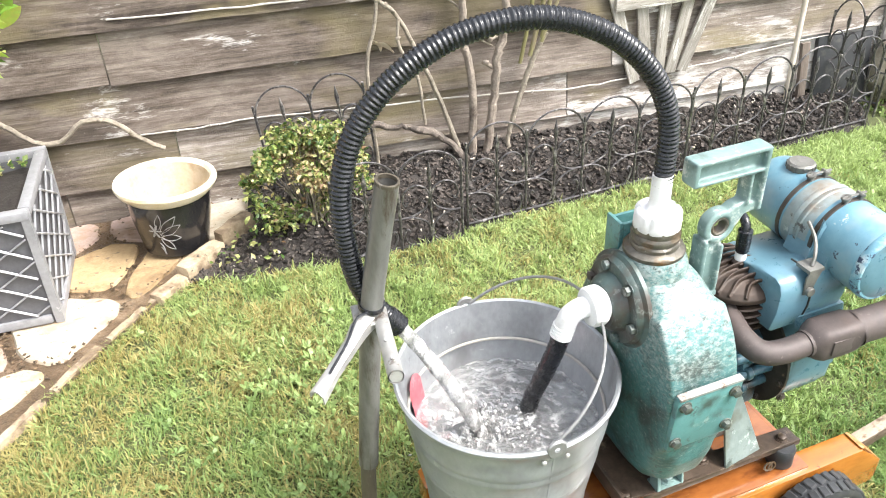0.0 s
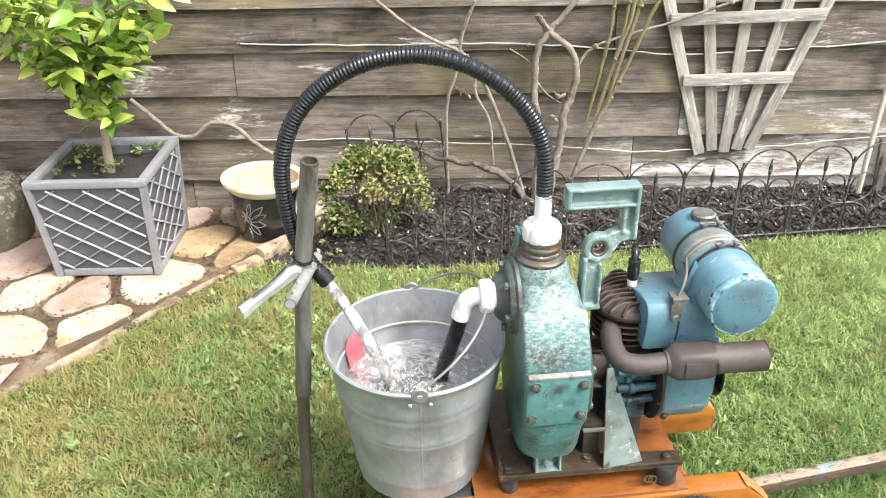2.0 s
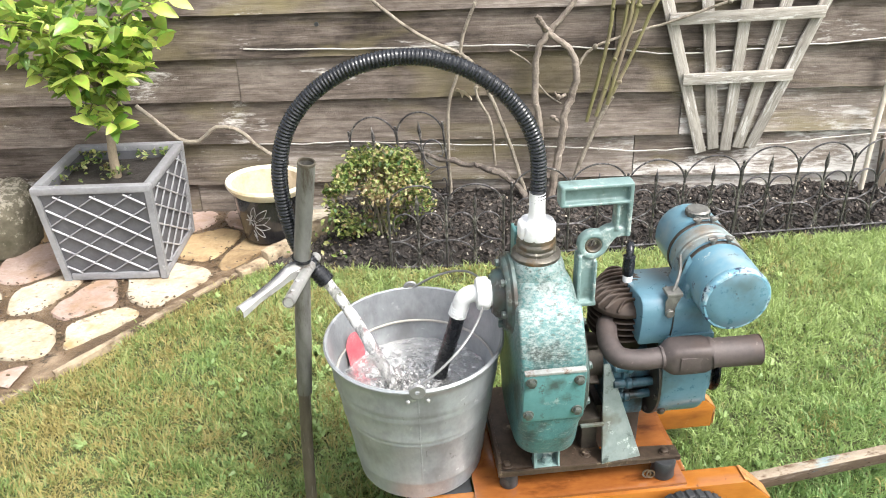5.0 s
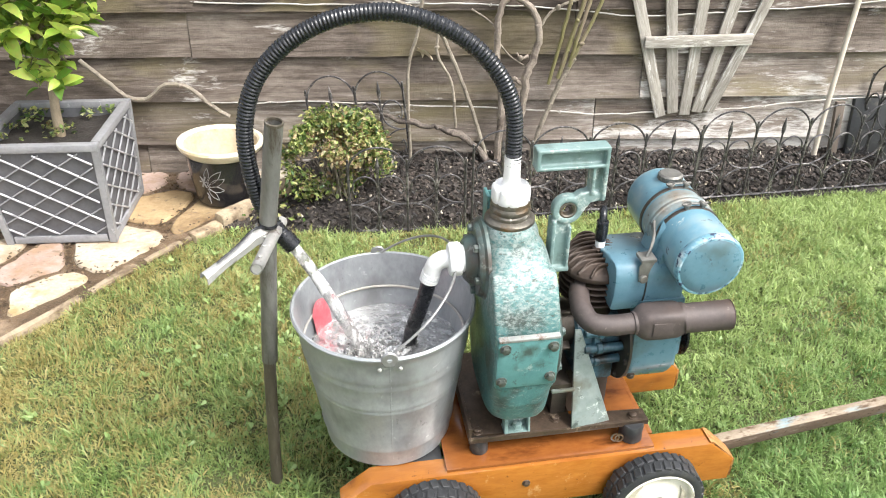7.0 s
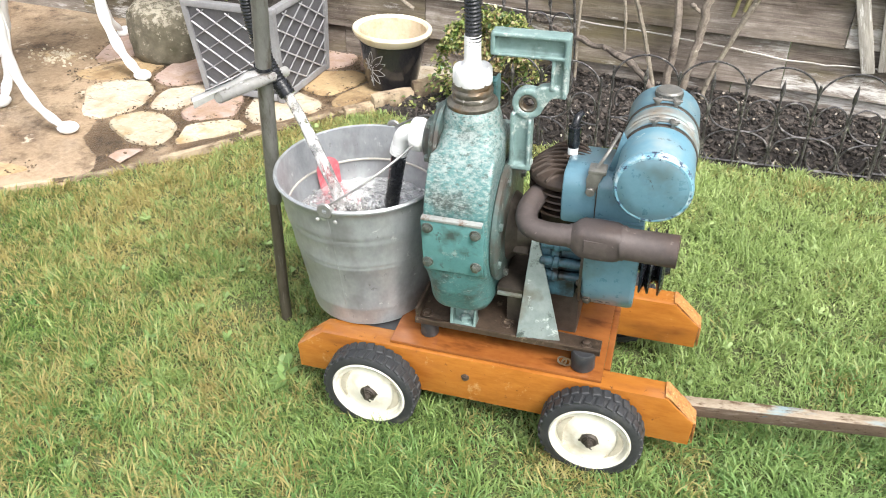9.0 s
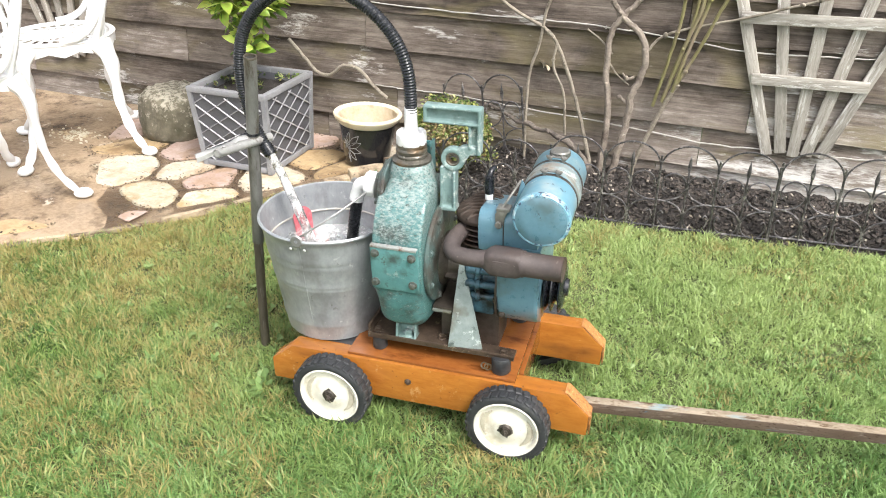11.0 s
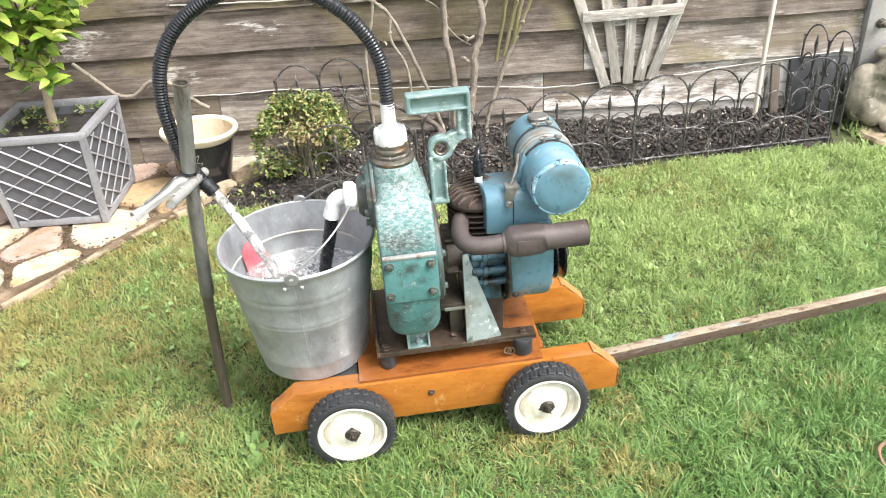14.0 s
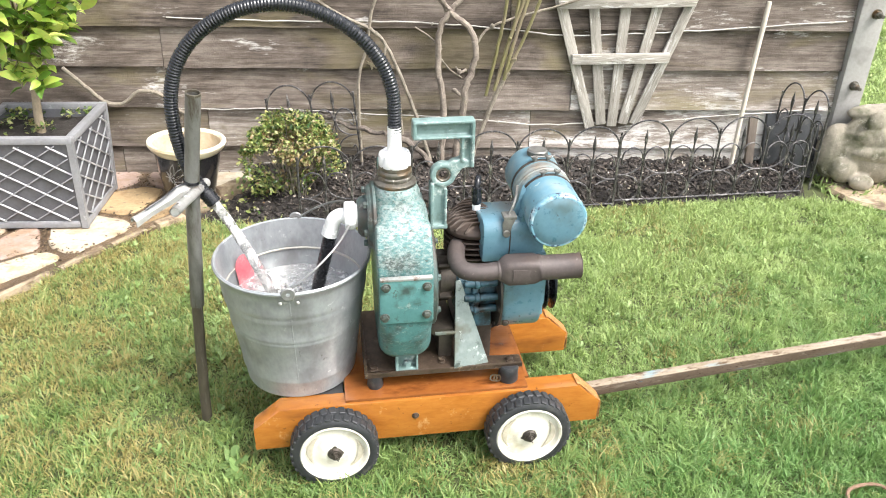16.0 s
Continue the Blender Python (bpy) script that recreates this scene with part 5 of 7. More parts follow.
for _ in range(80):
    x = rng.uniform(-0.15, 0.08)
    y = rng.uniform(1.93, 2.12)
    z = 0.01 + rng.random() ** 2 * 0.06
    if x < 2.115 and (x + 0.30) - (y - 1.885) < 0.06:
        continue
    s = rng.uniform(0.006, 0.012)
    m = pose(x, y, z, rng.uniform(-60, 60), rng.uniform(-60, 60), rng.uniform(0, 360))
    bm.faces.new([bm.verts.new(m @ Vector(c)) for c in ((0, -s, 0), (s * 0.55, 0, s * 0.2), (0, s, 0), (-s * 0.55, 0, s * 0.2))])
tagged(part("ground_cover", bm, M_BOX_LEAF), "low straggling leaves at the shrub's foot", "plant", kind="stuff")

# ---- planter with young tree ----
planter = thing("planter", "square tapered grey planter with diagonal silver lattice, filled with soil", "planter", pose(-0.690, 2.0, 0.0, 0, 0, 1.5))
TOP, LOW, HIGH = 0.178, 0.160, 0.335


def taper(z):
    return LOW + (TOP - LOW) * z / HIGH


bm = B()
loops = []
for r, z in ((LOW - 0.004, 0.0), (TOP - 0.006, HIGH - 0.02), (TOP - 0.022, HIGH - 0.02), (TOP - 0.03, HIGH - 0.075)):
    loops.append([bm.verts.new((sx * r, sy * r, z)) for sx, sy in ((-1, -1), (1, -1), (1, 1), (-1, 1))])
for a, b in zip(loops, loops[1:]):
    for k in range(4):
        bm.faces.new((a[k], a[(k + 1) % 4], b[(k + 1) % 4], b[k]))
bm.faces.new(loops[0][::-1])
part("body", bm, M_LEAD, planter)
for k in range(4):
    turn = pose(0, 0, 0, 0, 0, 90 * k)
    bm = B()
    reach = TOP + 0.004 if k % 2 == 0 else TOP - 0.0222
    box(bm, -reach, reach, -TOP - 0.005, -TOP + 0.022, HIGH - 0.023, HIGH, 0.005, turn)
    part("rim", bm, M_LEAD_FRAME, planter)
    bm = B()
    r0, r1 = LOW, TOP
    pts8 = [bm.verts.new(turn @ Vector(c)) for c in ((-r0 - 0.005, -r0 - 0.005, 0), (-r0 + 0.016, -r0 - 0.005, 0), (-r0 + 0.016, -r0 + 0.016, 0), (-r0 - 0.005, -r0 + 0.016, 0),
                                                     (-r1 - 0.003, -r1 - 0.003, HIGH - 0.022), (-r1 + 0.016, -r1 - 0.003, HIGH - 0.022), (-r1 + 0.016, -r1 + 0.016, HIGH - 0.022), (-r1 - 0.003, -r1 + 0.016, HIGH - 0.022))]
    for f in ((0, 1, 5, 4), (1, 2, 6, 5), (2, 3, 7, 6), (3, 0, 4, 7), (3, 2, 1, 0), (4, 5, 6, 7)):
        bm.faces.new([pts8[i] for i in f])
    part("corner_post", bm, M_LEAD_FRAME, planter)
    bm = B()
    box(bm, -LOW + 0.02, LOW - 0.02, -LOW - 0.005, -LOW + 0.01, 0.002, 0.026, 0.004, turn)
    part("base_rail", bm, M_LEAD_FRAME, planter)
    # lattice on this side: bright ribs one way, dull ribs the other
    lean = math.atan2(TOP - LOW, HIGH)
    for way in (1, -1):
        for j in range(-4, 5):
            a, b = [], []
            c0 = j * 0.107
            pts2 = []
            for i in range(41):
                x = -0.17 + 0.34 * i / 40
                z = 0.165 - way * (x - c0) * 0.62
                if 0.028 < z < HIGH - 0.028 and abs(x) < taper(z) - 0.015:
                    pts2.append((x, z))
            if len(pts2) < 3:
                continue
            bm = B()
            path = [turn @ Vector((x, -taper(z) - 0.0015, z)) for x, z in (pts2[0], pts2[len(pts2) // 2], pts2[-1])]
            tube(bm, path, 0.0036 if way == 1 else 0.0030, 6, flat=0.8)
            part("lattice_rib", bm, M_LEAD_LIGHT if way == 1 else M_LEAD_FRAME, planter)
bm = B()
n = 14
gv = [[bm.verts.new((-0.155 + 0.31 * i / n, -0.155 + 0.31 * j / n, HIGH - 0.045 + 0.012 * noise.noise((i * 0.7, j * 0.7, 2)))) for j in range(n + 1)] for i in range(n + 1)]
for i in range(n):
    for j in range(n):
        bm.faces.new((gv[i][j], gv[i + 1][j], gv[i + 1][j + 1], gv[i][j + 1]))
part("soil", bm, M_SOIL, planter, "dark crumbly potting soil")
rng = random.Random(9)
bm = B()
for k in range(90):
    side = rng.choice((0, 1, 2))
    x, y = (rng.uniform(-0.14, 0.14), 0.12 + rng.uniform(-0.02, 0.03)) if side == 0 else ((-0.12 + rng.gauss(0, 0.025), rng.uniform(-0.1, 0.14)) if side == 1 else (0.01 + rng.gauss(0, 0.02), -0.01 + rng.gauss(0, 0.02)))
    for j in range(3):
        s = rng.uniform(0.006, 0.013)
        m = pose(x, y, HIGH - 0.03 + rng.uniform(0, 0.022), rng.uniform(-50, 50), rng.uniform(-50, 50), rng.uniform(0, 360))
        bm.faces.new([bm.verts.new(m @ Vector(c)) for c in ((0, -s, 0), (s * 0.6, 0, s * 0.15), (0, s, 0), (-s * 0.6, 0, s * 0.15))])
tagged(part("planter_weeds", bm, M_BOX_LEAF, m=planter.matrix_basis.copy()), "small seedlings and weeds on the planter's soil", "weeds", kind="stuff")

tree = thing("young_tree", "young tree with bright green oval leaves in the grey planter", "tree", pose(-0.68, 2.0, 0.285))
bm = B()
tube(bm, spline([(0, 0, -0.03), (0.004, 0, 0.07), (0.012, 0.004, 0.16), (0.01, 0.01, 0.30), (0.0, 0.015, 0.5)], 5), lambda t: 0.0165 - 0.008 * t, 12)
part("trunk", bm, M_BARK, tree)
rng = random.Random(33)
leaves = [leaf_mesh("leaf_mesh", 0.080, 0.0205, 0.35, 0.25, M_LEAF), leaf_mesh("leaf_mesh", 0.068, 0.0190, 0.15, 0.05, M_LEAF), leaf_mesh("leaf_mesh", 0.056, 0.0165, 0.5, 0.45, M_LEAF), leaf_mesh("leaf_mesh", 0.045, 0.013, 0.6, 0.3, M_LEAF)]
twigs = B()
count = 0
for k in range(46):
    if k < 9:
        root = Vector((0.012, 0.004, rng.uniform(0.15, 0.27)))
        a = rng.uniform(0, 6.28)
        tip = root + Vector((0.06 * math.cos(a) + rng.uniform(0.0, 0.04), 0.06 * math.sin(a) - 0.02, rng.uniform(-0.05, 0.03)))
    else:
        a = 2.4 * k + rng.uniform(-0.3, 0.3)
        level = rng.uniform(0, 1)
        reach = (0.14 + 0.18 * math.sqrt(max(0, level))) * rng.uniform(0.72, 1.05)
        root = Vector((0.008, 0.01, 0.24 + 0.20 * level))
        tip = Vector((reach * math.cos(a), 0.85 * reach * math.sin(a), 0.33 + 0.24 * level + rng.uniform(-0.04, 0.04)))
    mid = root.lerp(tip, 0.5) + Vector((0, 0, 0.03))
    path = spline([tuple(root), tuple(mid), tuple(tip)], 4)
    tube(twigs, path, lambda t: 0.0042 - 0.0028 * t, 5)
    for j in range(5 if k < 9 else 7):
        if count >= 300:
            break
        t = 0.38 + 0.62 * j / 6 if k >= 9 else 0.4 + 0.15 * j
        q = root.lerp(mid, min(1, 2 * t)) if t < 0.5 else mid.lerp(tip, 2 * t - 1)
        az = math.degrees(math.atan2(tip.y - root.y, tip.x - root.x)) - 90 + (70 if j % 2 else -70) * rng.uniform(0.5, 1.1)
        sc = rng.uniform(0.75, 1.12)
        m = pose(q.x, q.y, q.z, 0, 0, az) @ pose(0, 0, 0, rng.uniform(-30, 55), rng.uniform(-45, 45), 0) @ Matrix.Diagonal((sc, sc, sc, 1))
        piece("leaf", rng.choice(leaves[:3] if k >= 9 else leaves[1:]), tree, m)
        count += 1
tagged(part("twig", twigs, M_GREEN_CANE, tree), kind="stuff")
# inner leaves in darker greens: the crown's shade is put into their colour
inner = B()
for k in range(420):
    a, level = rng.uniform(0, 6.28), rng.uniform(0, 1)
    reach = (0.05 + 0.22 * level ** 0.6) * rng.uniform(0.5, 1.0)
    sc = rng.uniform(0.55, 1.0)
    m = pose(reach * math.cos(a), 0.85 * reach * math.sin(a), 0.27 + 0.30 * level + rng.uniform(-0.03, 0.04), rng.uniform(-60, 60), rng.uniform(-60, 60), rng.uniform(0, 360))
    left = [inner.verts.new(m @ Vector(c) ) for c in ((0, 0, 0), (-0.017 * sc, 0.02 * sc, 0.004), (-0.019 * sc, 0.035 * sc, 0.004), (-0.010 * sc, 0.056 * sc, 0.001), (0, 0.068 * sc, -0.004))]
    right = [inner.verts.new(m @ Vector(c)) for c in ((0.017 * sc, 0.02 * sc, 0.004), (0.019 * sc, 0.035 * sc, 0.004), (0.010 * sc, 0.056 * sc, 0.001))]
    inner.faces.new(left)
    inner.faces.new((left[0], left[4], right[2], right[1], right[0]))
tagged(part("inner_foliage", inner, leaf_material("shaded_inner_leaf", (0.06, 0.14, 0.02), (0.34, 0.45, 0.08), False), tree, "dense green leaves inside the crown, coloured darker for shade"), kind="stuff")

# ---- glazed pot ----
M_POT_TAN = surface("stained_clay", (0.46, 0.36, 0.23), (0.66, 0.57, 0.43), 0.5, coarse=7, fine=50, bump=0.1, dirt=(0.30, 0.19, 0.09), dirt_at=0.55, dirt_scale=9)
pot = thing("flower_pot", "black glazed round pot with cream rim and silver flower motif", "flower pot", pose(-0.243, 2.125, 0.0, -2, 3, 0))
bm = B()
lathe(bm, [(0, 0.0), (0.082, 0.0), (0.090, 0.006), (0.108, 0.10), (0.116, 0.165), (0.1165, 0.172)], 40)
part("body", bm, M_GLAZE, pot)
bm = B()
lathe(bm, [(0.115, 0.172), (0.134, 0.190), (0.140, 0.203), (0.138, 0.210), (0.126, 0.211), (0.119, 0.202)], 40)
part("rim", bm, M_CREAM, pot, "cream glazed rim")
bm = B()
lathe(bm, [(0.1192, 0.2025), (0.108, 0.15), (0.086, 0.03), (0, 0.022)], 40)
part("inside", bm, M_POT_TAN, pot, "tan stained inside of the pot")


def on_pot(a, z, out=0.001):
    r = 0.090 + (0.116 - 0.090) * z / 0.165 + out
    return Vector((r * math.sin(a), -r * math.cos(a), z))


bm = B()
for a0, z0, a1, z1, w in ((-0.30, 0.09, 0.16, 0.145, 0.012), (-0.28, 0.085, 0.24, 0.115, 0.012), (-0.28, 0.08, 0.22, 0.072, 0.011), (-0.30, 0.075, 0.02, 0.035, 0.010), (-0.34, 0.10, -0.22, 0.155, 0.009)):
    for side in (-1, 1):
        path = []
        for k in range(9):
            t = k / 8
            bow = side * w * math.sin(math.pi * t)
            da, dz = a1 - a0, z1 - z0
            ln = math.hypot(da * 0.1, dz)
            path.append(on_pot(a0 + da * t - bow * dz / ln * 8, z0 + dz * t + bow * da * 0.1 / ln))
        tube(bm, path, 0.0013, 5)
for k in range(6):
    a = 2 * math.pi * k / 6
    tube(bm, [on_pot(-0.40, 0.10), on_pot(-0.40 + 0.10 * math.cos(a), 0.10 + 0.016 * math.sin(a)), on_pot(-0.40 + 0.17 * math.cos(a), 0.10 + 0.024 * math.sin(a))], lambda t: 0.004 - 0.002 * abs(t - 0.5), 6, flat=0.4)
for z0 in (0.06, 0.045):
    tube(bm, [on_pot(-0.36, z0), on_pot(-0.30, z0 - 0.012), on_pot(-0.28, z0 - 0.025)], 0.0035, 6, flat=0.5)
part("motif", bm, M_SILVER, pot, "silver-grey flower and leaves")

# ---- stone block ----
bm = B()
lathe(bm, [(0, -0.01), (0.138, -0.01), (0.15, 0.01), (0.154, 0.05), (0.154, 0.09), (0.152, 0.13), (0.150, 0.168), (0.140, 0.190), (0.115, 0.202), (0.07, 0.207), (0, 0.203)], 40)
bmesh.ops.subdivide_edges(bm, edges=bm.edges[:], cuts=1, use_grid_fill=True)
for v in bm.verts:
    d = 0.012 * noise.noise(v.co * 9) + 0.009 * noise.noise(v.co * 26) + 0.005 * noise.noise(v.co * 60)
    v.co += Vector((v.co.x, v.co.y, 0.1)).normalized() * d
    v.co.z += 0.006 * noise.noise(v.co * 35 + Vector((3, 0, 0)))
tagged(part("stone_block", bm, M_BOULDER, m=pose(-1.205, 2.10, 0.0, 0, 0, 20)), "squat round weathered stone with lichen beside the planter", "stone")

# ---- frog-shaped stone planter ----
bm = B()
for c, s in (((0, 0, 0.12), (0.17, 0.12, 0.12)), ((-0.125, -0.05, 0.055), (0.045, 0.06, 0.045)), ((0.125, -0.05, 0.055), (0.045, 0.06, 0.045)), ((-0.07, -0.085, 0.215), (0.034, 0.03, 0.032)), ((0.07, -0.085, 0.215), (0.034, 0.03, 0.032)),
             ((0, -0.07, 0.165), (0.125, 0.06, 0.045)), ((0, -0.085, 0.115), (0.12, 0.05, 0.03)), ((-0.075, -0.12, 0.025), (0.04, 0.045, 0.025)), ((0.075, -0.12, 0.025), (0.04, 0.045, 0.025)), ((0, 0.03, 0.22), (0.145, 0.085, 0.03)), ((-0.15, 0.03, 0.10), (0.06, 0.09, 0.09)), ((0.15, 0.03, 0.10), (0.06, 0.09, 0.09))):
    bmesh.ops.create_uvsphere(bm, u_segments=24, v_segments=14, radius=1, matrix=Matrix.LocRotScale(c, None, s))
bmesh.ops.scale(bm, vec=(1.20, 0.62, 1.28), verts=bm.verts)
for v in bm.verts:
    v.co += 0.004 * Vector((noise.noise(v.co * 25), noise.noise(v.co * 25 + Vector((5, 0, 0))), noise.noise(v.co * 25 + Vector((0, 5, 0)))))
    v.co.z = max(v.co.z, 0.0)
frog = tagged(part("frog_statue", bm, M_STATUE, m=pose(2.43, 2.235, -0.005, 0, 0, -2)), "squat grey stone garden frog beside the bed", "statue")
melt(frog, 0.006, 3)
# added slab, only there to darken the space behind the end panel
bm = B()
box(bm, -0.105, 0.105, -0.012, 0.012, 0, 0.255, 0.006)
tagged(part("slate_slab", bm, M_RUBBER, m=pose(2.085, 2.285, 0.0, -10, 0, -4)), "added dark slab filling the dark area behind the iron edging", "slab")
M_BROWN_WOOD = surface("brown_stake", (0.085, 0.066, 0.052), (0.21, 0.172, 0.14), 0.8, coarse=8, fine=40, stretch=(6, 6, 0.7), bump=0.5)
bm = B()
box(bm, -0.016, 0.016, -0.008, 0.008, 0, 0.215, 0.003)
tagged(part("wooden_stake", bm, M_BROWN_WOOD, m=pose(1.938, 2.300, 0.03, -5, -3, 4)), "short dark brown wood stake leaning on the fence", "stake")
bm = B()
lathe(bm, [(0, -0.02), (0.2, -0.02), (0.21, 0.0), (0.2, 0.012), (0, 0.012)], 24)
tagged(part("stone_slab", bm, M_EDGE, m=pose(2.43, 2.20, -0.012, 0, 0, 0)), "low pale stone slab under the stone frog", "slab")

# ---- white garden chairs ----
SH = 0.485


def garden_chair(m):
    chair = thing("garden_chair", "white ornate cast-metal garden chair on the paving", "chair", m, "white chairs on the paving")
    bm = B()
    outline = [(0.205 * math.cos(a), 0.205 * math.sin(a)) for a in [2 * math.pi * k / 48 for k in range(48)]]
    for f, r in ((1.0, 0.013), (0.88, 0.008), (0.58, 0.006), (0.30, 0.008)):
        tube(bm, [Vector((x * f, y * f, SH)) for x, y in outline + outline[:1]], r, 8, flat=0.6)
    spokes = []
    for k in range(0, 48, 2):
        x, y = outline[k]
        spokes.append(B())
        tube(spokes[-1], [Vector((x * 0.90, y * 0.90, SH)), Vector((x * 0.62, y * 0.62, SH + 0.002)), Vector((x * 0.30, y * 0.30, SH))], lambda t: 0.0085 - 0.004 * t, 6, flat=0.5)
    lathe(bm, [(0, SH - 0.004), (0.045, SH - 0.004), (0.05, SH), (0.045, SH + 0.004), (0, SH + 0.006)], 20)
    rows = [[bm.verts.new((x * f, y * f, SH - d - (0.008 * (1 + math.cos(12 * math.pi * k / 24)) if d > 0.03 else 0))) for k, (x, y) in enumerate(outline)] for f, d in ((1.05, 0.0), (1.03, 0.034), (1.0, 0.034), (1.01, 0.0))]
    for a, b in zip(rows, rows[1:] + rows[:1]):
        for k in range(48):
            bm.faces.new((a[k], a[(k + 1) % 48], b[(k + 1) % 48], b[k]))
    seat = part("seat", bm, M_CHAIR, chair, "round white seat pierced with radial slots")
    for spoke in spokes:
        part("spoke", spoke, M_CHAIR, seat)
    for sx in (-1, 1):
        for sy in (-1, 1):
            bm = B()
            path = spline([(sx * 0.150, sy * 0.140, SH - 0.015), (sx * 0.178, sy * 0.166, SH - 0.10), (sx * 0.180, sy * 0.168, 0.22), (sx * 0.205, sy * 0.192, 0.10), (sx * 0.245, sy * 0.230, 0.022)], 8)
            tube(bm, path, lambda t: 0.056 - 0.026 * min(1, 2.6 * t) - 0.012 * t + 0.003 * math.sin(30 * t), 12, flat=0.55)
            bmesh.ops.create_uvsphere(bm, u_segments=14, v_segments=9, radius=1, matrix=Matrix.LocRotScale((sx * 0.256, sy * 0.240, 0.018), Euler((0, 0, math.atan2(sy, sx))), (0.036, 0.027, 0.020)))
            part("leg", bm, M_CHAIR, chair)
    bm = B()
    tube(bm, spline([(-0.165, 0.125, SH), (-0.185, 0.185, SH + 0.16), (-0.19, 0.225, SH + 0.32), (-0.11, 0.25, SH + 0.43), (0, 0.255, SH + 0.46), (0.11, 0.25, SH + 0.43), (0.19, 0.225, SH + 0.32), (0.185, 0.185, SH + 0.16), (0.165, 0.125, SH)], 6), 0.016, 10)
    for k in range(6):
        x = -0.14 + 0.056 * k
        tube(bm, spline([(x, 0.15, SH), (x * 1.15 + 0.02, 0.18, SH + 0.13), (x * 0.9 - 0.02, 0.21, SH + 0.27), (x, 0.238, SH + 0.41 - 2.2 * x * x)], 5), 0.009, 6)
    for z in (0.09, 0.20, 0.31):
        for k in range(5):
            x = -0.12 + 0.06 * k
            tube(bm, [Vector((x + v.x, 0.152 + 0.205 * z, v.z)) for v in ring_path(0, SH + z, 0.028, 0.036, 0, 6.28, 14)], 0.0075, 6)
    part("backrest", bm, M_CHAIR, chair, "openwork white metal backrest")
    for sx in (-1, 1):
        bm = B()
        tube(bm, spline([(sx * 0.205, 0.00, SH + 0.010), (sx * 0.205, 0.055, SH + 0.018), (sx * 0.195, 0.115, SH + 0.055), (sx * 0.188, 0.165, SH + 0.14), (sx * 0.190, 0.205, SH + 0.26)], 6), lambda t: 0.016 - 0.004 * t, 9)
        part("side_wing", bm, M_CHAIR, chair)
    return chair


chair = garden_chair(pose(-1.485, 1.818, -0.004, 0, 0, -41))
copy_thing(chair, pose(-1.378, 1.225, -0.004, 0, 0, -13.3))

# ---- rusty ring on the grass ----
bm = B()
tube(bm, [Vector((0.06 * math.cos(a), 0.045 * math.sin(a), 0.004 * math.sin(3 * a))) for a in [6.0 * k / 30 for k in range(31)]], 0.004, 7)
tagged(part("rusty_ring", bm, M_RUSTY_RING, m=pose(1.575, 0.585, 0.004, 6, 4, 20)), "bent rusty rod ring lying on the grass", "rod")

# ---- the cart and the pump set ----
# darker cream that paints the shade inside the rim slots
M_RIM_SHADE = surface("shaded_rim_slot", (0.34, 0.31, 0.23), (0.52, 0.48, 0.38), 0.5, coarse=20, fine=80, bump=0.1)
M_CAP = surface("grey_zinc", (0.105, 0.102, 0.090), (0.255, 0.248, 0.225), 0.45, metal=0.5, coarse=25, fine=90, bump=0.5, depth=0.002)
MACH = pose(0.43, 0.675, 0.0, 0, 0, 6.7)
SIDE = Matrix(((0, 0, 1, 0), (1, 0, 0, 0), (0, 1, 0, 0), (0, 0, 0, 1)))     # an outline in (y, z), raised along x
FACE = Matrix(((1, 0, 0, 0), (0, 0, -1, 0), (0, 1, 0, 0), (0, 0, 0, 1)))    # an outline in (x, z), raised towards -y
BACKWARD = pose(0, 0, 0, -90, 0, 0)                                          # z of a part turned to +y

cart = thing("cart", "orange varnished wooden cart with four cream wheels and tow bar", "cart", MACH)
for v0, v1 in ((0.055, 0.100), (0.322, 0.367)):
    bm = B()
    prism(bm, [(-0.171, 0.048), (0.600, 0.048), (0.602, 0.104), (0.548, 0.153), (-0.112, 0.153), (-0.171, 0.105)], -v1, -v0, FACE, 0.004)
    part("rail", bm, M_PINE, cart)
    bm = B()
    prism(bm, [(0.603, 0.052), (0.606, 0.055), (0.606, 0.100), (0.552, 0.1545), (0.545, 0.1565), (0.548, 0.1535), (0.6025, 0.104)], -v1 + 0.003, -v0 - 0.003, FACE)
    part("raw_end", bm, M_PINE_RAW, cart, "worn bare end of the rail")
bm = B()
box(bm, 0.028, 0.432, 0.062, 0.362, 0.1535, 0.1605, 0.002)
part("deck", bm, M_DECK, cart, "red-brown varnished board")
# added dark board: stands for the shadowed gap between the rails
bm = B()
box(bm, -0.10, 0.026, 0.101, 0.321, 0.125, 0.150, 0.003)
part("cross_board", bm, M_RUBBER, cart, "added black board standing for the shade between the rails under the bucket")
bm = B()
box(bm, 0.432, 0.444, 0.101, 0.321, 0.09, 0.155, 0.002)
part("end_board", bm, M_DECK, cart)
for u in (0.18, 0.36):
    bm = B()
    bolt(bm, pose(u, 0.0555, 0.108) @ FRONT, 0.006, 0.006)
    part("rail_bolt", bm, M_BASE, cart, "rusty bolt head")
WR = 0.0885
bm = box(B(), -0.0034, 0.0034, -0.0066, 0.0066, -0.0095, 0.0095, 0.0015, None, 1)
LUG = bpy.data.meshes.new("tread_lug")
bm.to_mesh(LUG)
bm.free()
LUG.materials.append(M_RUBBER)
rng = random.Random(2)
